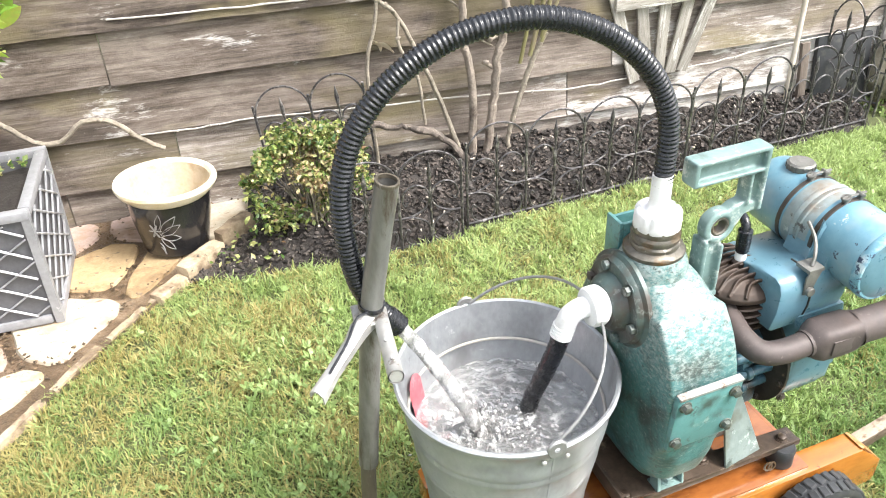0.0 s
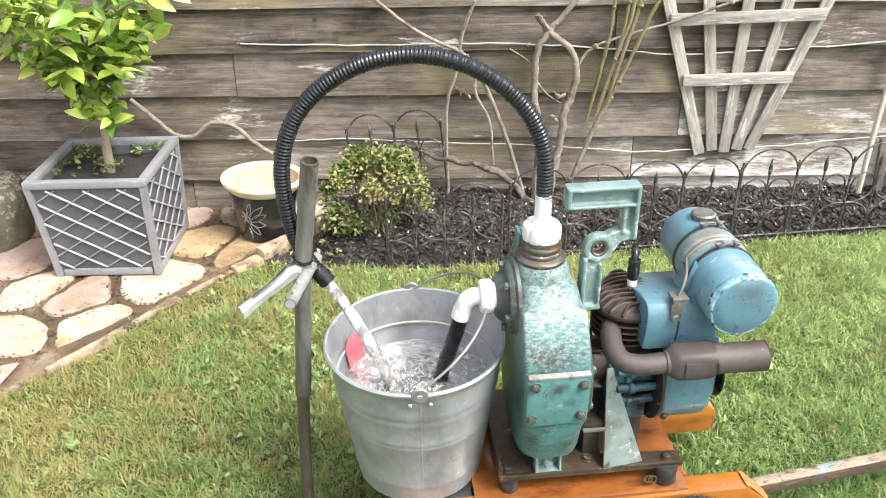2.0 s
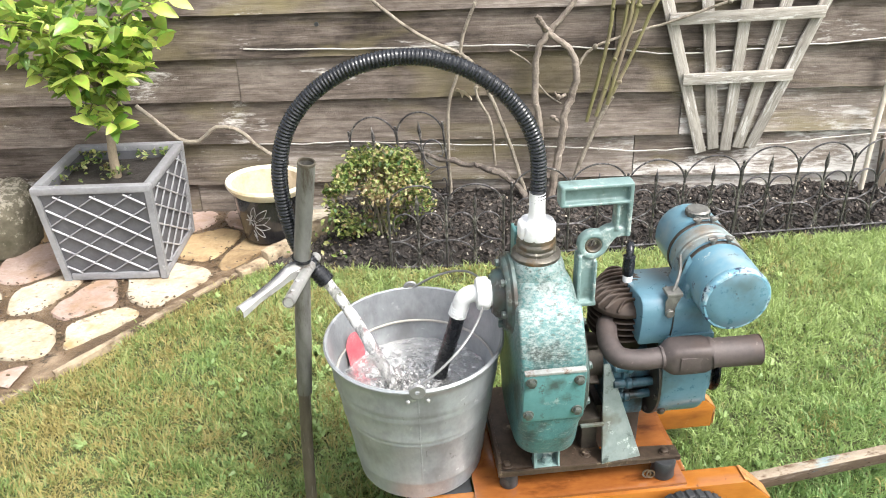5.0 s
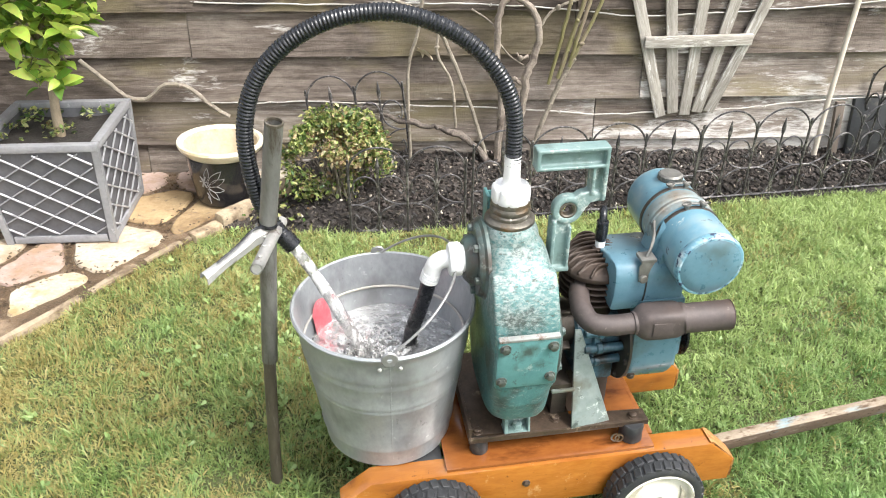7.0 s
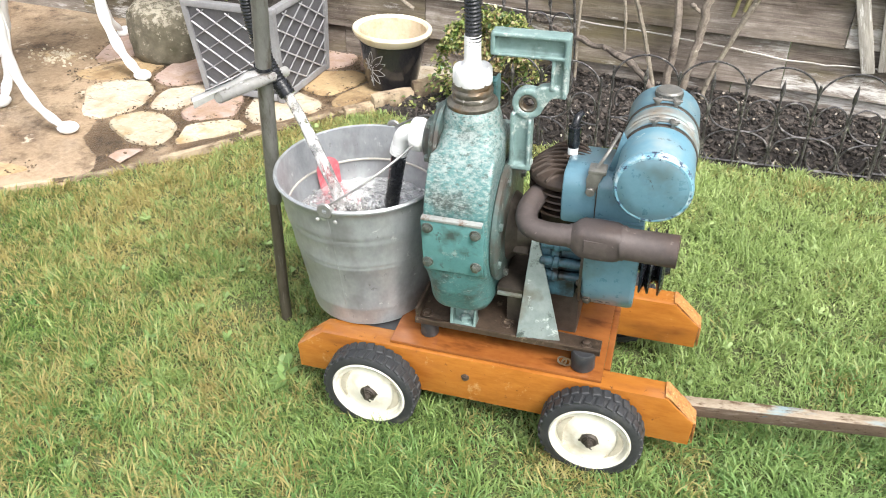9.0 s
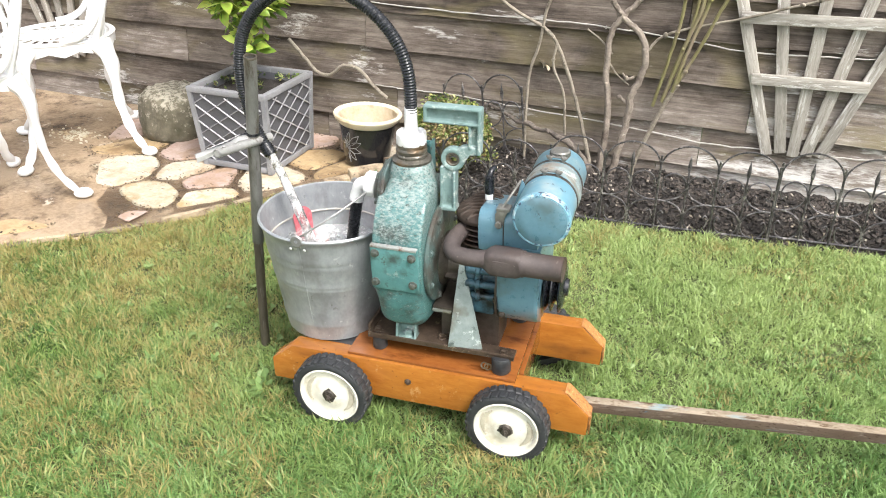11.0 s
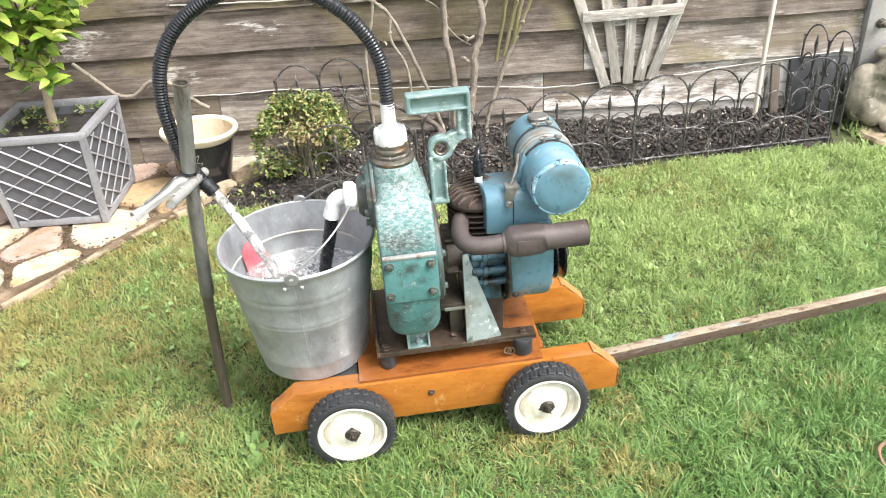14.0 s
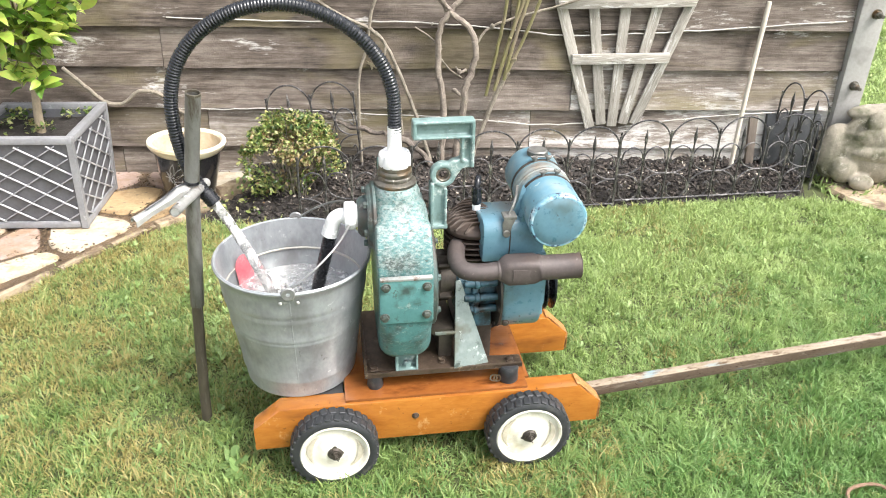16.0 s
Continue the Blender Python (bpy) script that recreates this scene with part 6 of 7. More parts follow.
for u in (0.0, 0.427):
    bm = B()
    rod(bm, 0.006, 0.46, pose(u, -0.012, 0.066) @ BACKWARD, 10, 0.001)
    part("axle", bm, M_DARK_STEEL, cart)
    for v0, flip in ((-0.002, 1), (0.372, -1)):
        hub = pose(u, v0, 0.068) @ (BACKWARD if flip == 1 else pose(0, 0.048, 0) @ FRONT) @ Matrix.Diagonal((1.085, 1.085, 1.0, 1))
        bm = B()
        lathe(bm, [(0.066, 0.006), (0.070, 0.001), (0.077, 0.0), (0.083, 0.004), (WR - 0.004, 0.010), (WR - 0.004, 0.040), (0.083, 0.046), (0.076, 0.050), (0.068, 0.048), (0.064, 0.03)], 48, hub, True)
        wheel = part("wheel", bm, M_RUBBER, cart, "black treaded rubber tyre")
        for k in range(30):
            for z, off in ((0.013, 0), (0.036, 6)):
                piece("tread_lug", LUG, wheel, hub @ pose(0, 0, 0, 0, 0, 12 * k + off) @ pose(WR - 0.0046, 0, z, 10 if off else -10, 0, 0))
        bm = B()
        lathe(bm, [(0.069, 0.030), (0.069, 0.003), (0.0665, 0.0), (0.063, 0.002), (0.060, 0.012), (0.048, 0.0125), (0.036, 0.011), (0.028, 0.006), (0.020, 0.004), (0.014, 0.004), (0.014, 0.030)], 44, hub)
        part("rim", bm, M_RIM, wheel, "cream plastic rim")
        # crescents on the rim, coloured dark as if recessed and shaded
        for a in (10, 190):
            bm = B()
            for k in range(12):
                t0 = radians(a - 38 + 76 * k / 11)
                m = hub @ Matrix.LocRotScale((0.050 * math.cos(t0), 0.050 * math.sin(t0), 0.0105), Euler((0, 0, t0)), (0.0065 * math.sin(math.pi * (k + 0.5) / 12) + 0.001, 0.0065, 0.003))
                bmesh.ops.create_icosphere(bm, subdivisions=1, radius=1, matrix=m)
            part("rim_slot", bm, M_RIM_SHADE, wheel)
        bm = B()
        rod(bm, 0.0150, 0.010, hub @ pose(0, 0, -0.001), 20, 0.003)
        for k in range(9):
            a, far = rng.uniform(0, 6.28), rng.uniform(0.008, 0.014)
            bmesh.ops.create_icosphere(bm, subdivisions=1, radius=1, matrix=hub @ Matrix.LocRotScale((far * math.cos(a), far * math.sin(a), 0.0036), Euler((0, 0, a + rng.uniform(-0.6, 0.6))), (rng.uniform(0.003, 0.008), rng.uniform(0.002, 0.005), 0.0016)))
        bolt(bm, hub @ pose(0, 0, -0.001) @ pose(0, 0, 0, 180, 0, 0), 0.007, 0.008)
        tube(bm, [hub @ Vector(c) for c in ((-0.004, -0.02, -0.004), (0.0, 0.0, -0.012), (0.006, 0.012, -0.006))], 0.0013, 5)
        part("hub", bm, M_DARK_STEEL, wheel, "dark oily hub with a split pin")
bm = B()
box(bm, 0, 1.72, -0.012, 0.012, -0.013, 0.013, 0.002)
box(bm, 1.70, 1.72, -0.10, 0.10, -0.013, 0.013, 0.003)
tow = part("tow_bar", bm, M_TOW, cart, "rusty square steel tow bar with blue paint marks", MACH.inverted() @ pose(0.985, 0.843, 0.098, 0, 0.7, 14.3))
# thin strip carrying the painted sky reflection on the upper face
bm = B()
box(bm, 0.004, 1.698, -0.0112, 0.0115, 0.0128, 0.0140, 0.0005)
part("top_face", bm, M_TOW_TOP, tow, "weathered upper face, coloured paler for reflected sky, with blue paint marks")

pump = thing("water_pump", "old teal-painted cast-iron water pump with worn enamel on a steel base", "pump", MACH)
arc = [(0.180 + 0.128 * math.cos(radians(a)), 0.428 + 0.160 * math.sin(radians(a))) for a in range(0, 181, 9)]
outline = arc + [(0.0515, 0.36), (0.055, 0.31), (0.068, 0.265), (0.10, 0.238), (0.14, 0.228), (0.23, 0.228), (0.275, 0.25), (0.300, 0.31), (0.307, 0.37)]
bm = B()
prism(bm, outline, 0.106, 0.218, SIDE)
flat = [f for f in bm.faces if len(f.verts) > 8]
bmesh.ops.bevel(bm, geom=list({e for f in flat for e in f.edges}), offset=0.036, segments=7, affect="EDGES", profile=0.5)
melt(part("casing", bm, M_TEAL, pump, "rounded casting, paint worn to pale metal on top, with reflected light painted in"), 0.004, 6)
bm = B()
lathe(bm, [(0, 0), (0.111, 0), (0.115, 0.003), (0.115, 0.010), (0.111, 0.013), (0, 0.013)], 44, pose(0.217, 0.184, 0.40) @ RIGHT)
for k in range(8):
    a = radians(22 + 45 * k)
    bolt(bm, pose(0.230, 0.184 + 0.102 * math.cos(a), 0.40 + 0.102 * math.sin(a)) @ RIGHT, 0.007, 0.007)
part("back_cover", bm, M_TEAL_GRIME, pump, "round bolted rear cover, grimy teal")
bm = B()
lathe(bm, [(0, 0), (0.066, 0), (0.060, 0.010), (0.048, 0.020), (0.045, 0.054), (0, 0.054)], 32, pose(0.228, 0.205, 0.37) @ RIGHT)
for k in range(5):
    box(bm, 0, 0.028, -0.003, 0.003, 0.040, 0.062, 0.001, pose(0.244, 0.205, 0.37, 0, 0, 0) @ pose(0, 0, 0, 36 + 72 * k, 0, 0))
part("bearing_housing", bm, M_DARK_STEEL, pump, "dark oily ribbed bearing housing")
bm = B()
box(bm, 0.107, 0.215, -0.004, 0.008, -0.0555, 0.0555, 0.005)
cover = part("cover_plate", bm, M_TEAL_PLATE, pump, "square teal inspection cover", pose(0, 0.047, 0.416, 4, 0, 0))
bm = B()
box(bm, 0.109, 0.213, -0.0055, 0.006, 0.0515, 0.0570, 0.0015)
part("cover_edge", bm, M_COVER_EDGE, cover, "bare pale upper edge with rust")
for u, w in ((0.120, 0.038), (0.202, 0.036), (0.117, -0.036), (0.202, -0.033)):
    bm = B()
    bolt(bm, pose(u, -0.004, w) @ FRONT, 0.0074, 0.009)
    part("bolt", bm, M_BOLT, cover, "worn hexagon bolt")
bm = B()
lathe(bm, [(0, -0.004), (0.074, -0.004), (0.074, 0.002), (0.068, 0.006), (0.067, 0.010), (0.063, 0.014), (0, 0.014)], 40, pose(0.108, 0.195, 0.535) @ RIGHT.inverted())
lathe(bm, [(0, 0.012), (0.046, 0.012), (0.042, 0.026), (0.034, 0.033), (0, 0.033)], 32, pose(0.108, 0.195, 0.535) @ RIGHT.inverted())
for k in range(6):
    a = radians(10 + 60 * k)
    bolt(bm, pose(0.096, 0.195 + 0.056 * math.cos(a), 0.535 + 0.056 * math.sin(a)) @ RIGHT.inverted(), 0.0075, 0.010)
part("suction_flange", bm, M_TEAL_GRIME, pump, "grimy teal round flange with bolts")
bm = B()
lathe(bm, [(0.056, 0.560), (0.050, 0.592), (0.044, 0.606), (0.041, 0.610), (0, 0.610)], 32, pose(0.155, 0.196, 0))
part("neck_boss", bm, M_TEAL, pump)
bm = B()
box(bm, 0.124, 0.130, 0.236, 0.272, 0.560, 0.634, 0.002)
box(bm, 0.180, 0.186, 0.236, 0.272, 0.560, 0.634, 0.002)
box(bm, 0.1302, 0.1798, 0.236, 0.242, 0.560, 0.632, 0.002)
box(bm, 0.1302, 0.1798, 0.266, 0.272, 0.560, 0.628, 0.002)
box(bm, 0.1302, 0.1798, 0.2422, 0.2658, 0.560, 0.612, 0.001)
part("priming_cup", bm, M_TEAL_PLATE, pump, "square open-topped priming socket")
bm = B()
lathe(bm, [(0, 0.606), (0.041, 0.606), (0.0435, 0.609), (0.0435, 0.614), (0.040, 0.617), (0.0345, 0.619), (0.0350, 0.625), (0.0328, 0.628), (0.0345, 0.632), (0.0350, 0.637), (0.0325, 0.641), (0.0335, 0.646), (0.030, 0.656), (0, 0.656)], 40, pose(0.155, 0.196, 0))
for v in bm.verts:
    if v.co.z > 0.611:
        v.co += 0.0016 * Vector((noise.noise(v.co * 70), noise.noise(v.co * 70 + Vector((4, 0, 0))), 0.6 * noise.noise(v.co * 70 + Vector((0, 4, 0)))))
part("threaded_collar", bm, M_COLLAR, pump, "dull metal collar smeared with sealing compound")
bm = B()
lathe(bm, [(0.030, 0.645), (0.0332, 0.646), (0.0352, 0.649), (0.0355, 0.656), (0.0355, 0.662), (0.0350, 0.671), (0.0335, 0.6745), (0.0300, 0.6765), (0.0270, 0.6745), (0.0200, 0.674), (0.0168, 0.677), (0.0156, 0.686), (0.0150, 0.700), (0.0148, 0.728), (0, 0.728)], 80, pose(0.155, 0.196, 0))
for v in bm.verts:
    dx, dy = v.co.x - 0.155, v.co.y - 0.196
    r = math.hypot(dx, dy)
    if r > 0.028 and v.co.z > 0.660:
        k = 1 - 0.13 * max(0.0, math.cos(5 * math.atan2(dy, dx))) ** 7
        v.co.x, v.co.y = 0.155 + dx * k, 0.196 + dy * k
    elif r > 0.028:
        k = 1 - 0.03 * max(0.0, math.cos(10 * math.atan2(dy, dx))) ** 5
        v.co.x, v.co.y = 0.155 + dx * k, 0.196 + dy * k
bmesh.ops.transform(bm, matrix=pose(0.155, 0.196, 0) @ Matrix.Diagonal((0.93, 0.93, 1, 1)) @ pose(-0.155, -0.196, 0), verts=bm.verts)
part("hose_nut", bm, M_WHITE, pump, "white plastic notched hose nut")

bm = B()
box(bm, 0.193, 0.310, 0.184, 0.190, 0.708, 0.742, 0.001)
box(bm, 0.191, 0.313, 0.172, 0.202, 0.737, 0.744, 0.003)
box(bm, 0.191, 0.313, 0.172, 0.202, 0.706, 0.712, 0.002)
box(bm, 0.189, 0.197, 0.172, 0.202, 0.706, 0.744, 0.003)
box(bm, 0.306, 0.314, 0.172, 0.202, 0.643, 0.744, 0.003)
box(bm, 0.287, 0.293, 0.174, 0.200, 0.655, 0.709, 0.002)
box(bm, 0.289, 0.311, 0.184, 0.190, 0.643, 0.710, 0.001)
prism(bm, [(0.262, 0.651), (0.276, 0.640), (0.277, 0.620), (0.290, 0.641), (0.313, 0.642), (0.313, 0.655), (0.290, 0.662), (0.272, 0.658)], -0.198, -0.177, FACE, 0.002)
prism(bm, [(0.229, 0.517), (0.258, 0.517), (0.258, 0.600), (0.266, 0.606), (0.254, 0.602), (0.238, 0.605), (0.229, 0.612)], -0.192, -0.181, FACE, 0.001)
lathe(bm, [(0.0150, 0), (0.0150, 0.017), (0.018, 0.019), (0.024, 0.019), (0.0265, 0.017), (0.0265, 0.0), (0.024, -0.002), (0.018, -0.002)], 28, pose(0.252, 0.196, 0.627) @ FRONT, True)
box(bm, 0.225, 0.232, 0.172, 0.202, 0.512, 0.610, 0.002)
box(bm, 0.254, 0.260, 0.172, 0.202, 0.512, 0.598, 0.002)
box(bm, 0.222, 0.262, 0.172, 0.202, 0.506, 0.516, 0.002)
melt(part("lifting_handle", bm, M_TEAL_PALE, pump, "faded pale teal cast lifting handle with a round eye"), 0.0018, 3)
bm = B()
lathe(bm, [(0.0105, 0), (0.0105, 0.014), (0.0125, 0.0155), (0.0152, 0.015), (0.0152, 0)], 20, pose(0.252, 0.194, 0.627) @ FRONT, True)
part("handle_eye", bm, M_COLLAR, pump, "dull metal bush in the handle's eye")

bm = B()
prism(bm, [(0.073, 0.10), (0.073, 0.335), (0.422, 0.335), (0.422, 0.300), (0.275, 0.300), (0.275, 0.124), (0.422, 0.118), (0.422, 0.085), (0.35, 0.085), (0.12, 0.096)], 0.200, 0.206, bevel=0.001)
box(bm, 0.073, 0.422, 0.085, 0.090, 0.196, 0.208, 0.001)
box(bm, 0.073, 0.079, 0.09, 0.335, 0.198, 0.228, 0.001)
for u, v in ((0.092, 0.105), (0.395, 0.10), (0.245, 0.115)):
    bolt(bm, pose(u, v, 0.206), 0.008, 0.008)
part("base_plate", bm, M_BASE, pump, "oily rusted steel base tray")
for u, v, s in ((0.096, 0.104, 0.78), (0.393, 0.092, 1.0), (0.092, 0.31, 0.78), (0.392, 0.31, 1.0)):
    bm = B()
    lathe(bm, [(0, 0.1605), (0.020 * s, 0.1605), (0.0225 * s, 0.164), (0.0215 * s, 0.18), (0.0225 * s, 0.196), (0.020 * s, 0.2005), (0, 0.2005)], 24, pose(u, v, 0))
    part("rubber_foot", bm, M_RUBBER, pump, "black rubber mount")
bm = B()
for k in range(2):
    lathe(bm, [(0.006, 0), (0.009, 0), (0.009, 0.002), (0.006, 0.002)], 14, pose(0.357 + 0.008 * k, 0.080, 0.176 - 0.002 * k) @ pose(0, 0, 0, 80, 25 * k, 0), True)
part("shackle_ring", bm, M_COLLAR, pump)
bm = B()
for u0, u1 in ((0.141, 0.147), (0.186, 0.190)):
    prism(bm, [(0.088, 0.204), (0.112, 0.204), (0.112, 0.255), (0.098, 0.26)], u0, u1, SIDE, 0.001)
box(bm, 0.141, 0.190, 0.090, 0.118, 0.2035, 0.209, 0.001)
box(bm, 0.146, 0.187, 0.110, 0.116, 0.207, 0.25, 0.001)
bolt(bm, pose(0.168, 0.103, 0.209), 0.0095, 0.012)
part("pump_foot", bm, M_TEAL_PALE, pump, "pale bracket with a bolt under the casing")
bm = B()
a, b, c = Vector((0.268, 0.088, 0.205)), Vector((0.347, 0.100, 0.205)), Vector((0.277, 0.150, 0.392))
d = Vector((0.288, 0.150, 0.392))
nrm = (b - a).cross(c - a).normalized() * 0.0045
low, high = [bm.verts.new(q) for q in (a, b, d, c)], [bm.verts.new(q + nrm) for q in (a, b, d, c)]
bm.faces.new(low[::-1])
bm.faces.new(high)
for k in range(4):
    bm.faces.new((low[k], low[(k + 1) % 4], high[(k + 1) % 4], high[k]))
bmesh.ops.bevel(bm, geom=bm.edges[:], offset=0.001, segments=1, affect="EDGES")
part("gusset", bm, M_PALE_STEEL, pump, "pale green triangular steel gusset")
bm = B()
box(bm, 0.228, 0.272, 0.098, 0.104, 0.288, 0.294, 0.001)
part("stay", bm, M_PALE_STEEL, pump, "short pale steel stay")
bm = B()
box(bm, 0.222, 0.272, 0.12, 0.29, 0.275, 0.288, 0.002)
box(bm, 0.24, 0.27, 0.13, 0.28, 0.204, 0.276, 0.003)
part("engine_bracket", bm, M_DARK_STEEL, pump)

engine = thing("petrol_engine", "small blue-cowled petrol engine driving the pump", "engine", MACH)
bm = B()
for k in range(4):
    z = 0.442 + 0.013 * k
    lathe(bm, [(0.036, z), (0.062, z), (0.0635, z + 0.0015), (0.062, z + 0.004), (0.036, z + 0.0045)], 36, pose(0.322, 0.202, 0))
rod(bm, 0.040, 0.10, pose(0.322, 0.202, 0.40), 28)
part("cylinder", bm, M_CAST, engine, "dark finned cylinder")
bm = B()
lathe(bm, [(0, 0.492), (0.060, 0.492), (0.065, 0.496), (0.065, 0.503), (0.058, 0.511), (0.040, 0.519), (0, 0.523)], 36, pose(0.322, 0.202, 0))
for k in range(9):
    y = -0.056 + 0.014 * k
    half = math.sqrt(max(0, 0.062 ** 2 - y * y))
    path = spline([(-half, y, 0.502), (-half * 0.4, y + 0.012, 0.521 - 1.2 * y * y), (half * 0.4, y + 0.006, 0.525 - 1.2 * y * y), (half, y - 0.008, 0.505)], 5)
    tube(bm, [Vector((0.322, 0.202, 0.003)) + q for q in path], 0.0026, 6, flat=2.2)
melt(part("cylinder_head", bm, M_CAST, engine, "brown cast head with curved cooling fins"), 0.0015, 2)
bm = B()
lathe(bm, [(0.014, 0.520), (0.014, 0.530), (0.010, 0.532), (0, 0.532)], 6, pose(0.328, 0.206, 0))
part("plug_nut", bm, M_CAST, engine)
bm = B()
lathe(bm, [(0.0085, 0.530), (0.0090, 0.545), (0.007, 0.550), (0, 0.550)], 16, pose(0.328, 0.206, 0))
part("spark_plug", bm, M_WHITE, engine, "white ceramic spark plug")
bm = B()
lathe(bm, [(0.0095, 0.546), (0.0105, 0.550), (0.0110, 0.566), (0.0105, 0.580), (0.0112, 0.584), (0, 0.586)], 16, pose(0.328, 0.206, 0))
tube(bm, spline([(0.328, 0.206, 0.582), (0.329, 0.209, 0.591), (0.331, 0.216, 0.597), (0.334, 0.226, 0.598)], 5), 0.0070, 12)
part("plug_cap", bm, M_HOSE, engine, "black spark plug cap with an elbow")
bm = B()
prism(bm, [(0.120, 0.452), (0.112, 0.49), (0.112, 0.525), (0.118, 0.540), (0.130, 0.546), (0.165, 0.543), (0.185, 0.536), (0.262, 0.520), (0.285, 0.500), (0.290, 0.45)], 0.326, 0.456, SIDE, 0.007)
part("cowl", bm, M_BLUE, engine, "glossy blue sheet-metal cowl")
bm = B()
prism(bm, [(0.1175, 0.455), (0.1095, 0.49), (0.1095, 0.526), (0.1165, 0.5425), (0.130, 0.5485), (0.160, 0.5455), (0.160, 0.540), (0.130, 0.543), (0.12, 0.535), (0.115, 0.52), (0.115, 0.49), (0.121, 0.455)], 0.3815, 0.3832, SIDE)
part("cowl_seam", bm, M_DARK_STEEL, engine)
bm = B()
drum = [(0.205 + 0.102 * math.cos(radians(a)), 0.352 + 0.102 * math.sin(radians(a))) for a in range(180, 361, 10)]
prism(bm, drum + [(0.305, 0.47), (0.112, 0.47), (0.104, 0.41)], 0.374, 0.464, SIDE, 0.009)
part("fan_shroud", bm, M_BLUE, engine, "blue rounded fan housing")
bm = B()
prism(bm, [(0.205 + 0.104 * math.cos(radians(a)), 0.352 + 0.104 * math.sin(radians(a))) for a in range(0, 360, 10)], 0.369, 0.374, SIDE)
for a in (190, 235, 265):
    bolt(bm, pose(0.369, 0.205 + 0.096 * math.cos(radians(a)), 0.352 + 0.096 * math.sin(radians(a))) @ RIGHT.inverted(), 0.005, 0.005)
bolt(bm, pose(0.385, 0.117, 0.296) @ FRONT, 0.006, 0.006)
part("backing_plate", bm, M_DARK_STEEL, engine)
bm = B()
lathe(bm, [(0, 0), (0.055, 0), (0.060, 0.005), (0.060, 0.03), (0.066, 0.034), (0.066, 0.046), (0.058, 0.05), (0.055, 0.088), (0, 0.09)], 32, pose(0.282, 0.205, 0.352) @ RIGHT)
for w, v in ((0.385, 0.142), (0.352, 0.138), (0.318, 0.145)):
    rod(bm, 0.0085, 0.075, pose(0.295, v, w) @ RIGHT, 14, 0.002)
    rod(bm, 0.012, 0.012, pose(0.318, v, w) @ RIGHT, 14, 0.002)
box(bm, 0.29, 0.36, 0.145, 0.26, 0.27, 0.31, 0.006)
part("crankcase", bm, M_BLUE_OILY, engine, "oily blue crankcase")
bm = B()
box(bm, 0.278, 0.368, 0.175, 0.265, 0.1607, 0.272, 0.004)
part("engine_mount", bm, M_DARK_STEEL, engine)
bm = B()
lathe(bm, [(0, 0), (0.020, 0), (0.020, 0.004), (0.058, 0.006), (0.060, 0.009), (0.045, 0.015), (0.060, 0.021), (0.058, 0.024), (0.040, 0.026), (0.034, 0.032), (0.040, 0.036), (0.058, 0.038), (0.060, 0.041), (0.048, 0.046), (0.022, 0.048), (0.018, 0.056), (0, 0.056)], 36, pose(0.463, 0.200, 0.340) @ RIGHT)
part("pulley", bm, M_HOSE, engine, "black double-grooved starter pulley")

bm = B()
tube(bm, spline([(0.292, 0.185, 0.470), (0.278, 0.150, 0.470), (0.272, 0.112, 0.464), (0.282, 0.084, 0.457), (0.312, 0.074, 0.455), (0.362, 0.073, 0.457)], 6), 0.0185, 16)
tube(bm, [(0.350, 0.073, 0.4565), (0.360, 0.0728, 0.457)], 0.0205, 16)
part("exhaust_pipe", bm, M_EXHAUST, engine, "rusty brown exhaust bend")
bm = B()
loft(bm, [(0.352, 0.0735, 0.4565, 0.0190, 0.0190, 2), (0.357, 0.073, 0.457, 0.0215, 0.0225, 2.3), (0.363, 0.0725, 0.4575, 0.0250, 0.0262, 3.0), (0.371, 0.072, 0.458, 0.0265, 0.0280, 4.2), (0.400, 0.0695, 0.4595, 0.0265, 0.0282, 4.6),
          (0.424, 0.068, 0.4605, 0.0262, 0.0280, 4.0), (0.431, 0.067, 0.461, 0.0258, 0.0268, 3), (0.436, 0.0665, 0.4615, 0.0255, 0.0258, 2.2)], 32)
box(bm, 0.376, 0.414, 0.0425, 0.0465, 0.447, 0.472, 0.0012)
part("silencer", bm, M_EXHAUST, engine, "rusty brown flattened silencer box")
bm = B()
ends = [(0.434, 0.0666, 0.4615), (0.437, 0.0664, 0.462), (0.441, 0.066, 0.462), (0.496, 0.0625, 0.4638), (0.519, 0.061, 0.4648)]
tube(bm, ends, lambda t: 0.0285 if t < 0.3 else 0.0252 + 0.0012 * t, 28, caps=False)
tube(bm, [Vector(ends[-1]), Vector(ends[-1]) - Vector((0.03, -0.002, 0.001))], 0.0228, 28)
q = Vector(ends[-1])
lathe(bm, [(0.0228, 0), (0.0266, 0), (0.0266, 0.001), (0.0228, 0.001)], 28, pose(q.x, q.y, q.z, 0, 90, -4), True)
part("tail_pipe", bm, M_EXHAUST, engine, "rusty brown exhaust outlet")

TANK = pose(0.467, 0.063, 0.566, -88, 0, 0)
bm = B()
lathe(bm, [(0.054, 0.004), (0.0575, 0.006), (0.0585, 0.010), (0.0585, 0.235), (0.053, 0.248), (0.03, 0.256), (0, 0.258)], 48, TANK)
tank = part("fuel_tank", bm, M_BLUE_CHIPPED, engine, "blue cylindrical fuel tank with chipped paint")
bm = B()
lathe(bm, [(0, -0.0022), (0.030, -0.0014), (0.0515, -0.0002), (0.0540, 0.002), (0.054, 0.006)], 48, TANK)
part("tank_end", bm, M_BLUE, tank, "plain blue end disc")
bm = B()
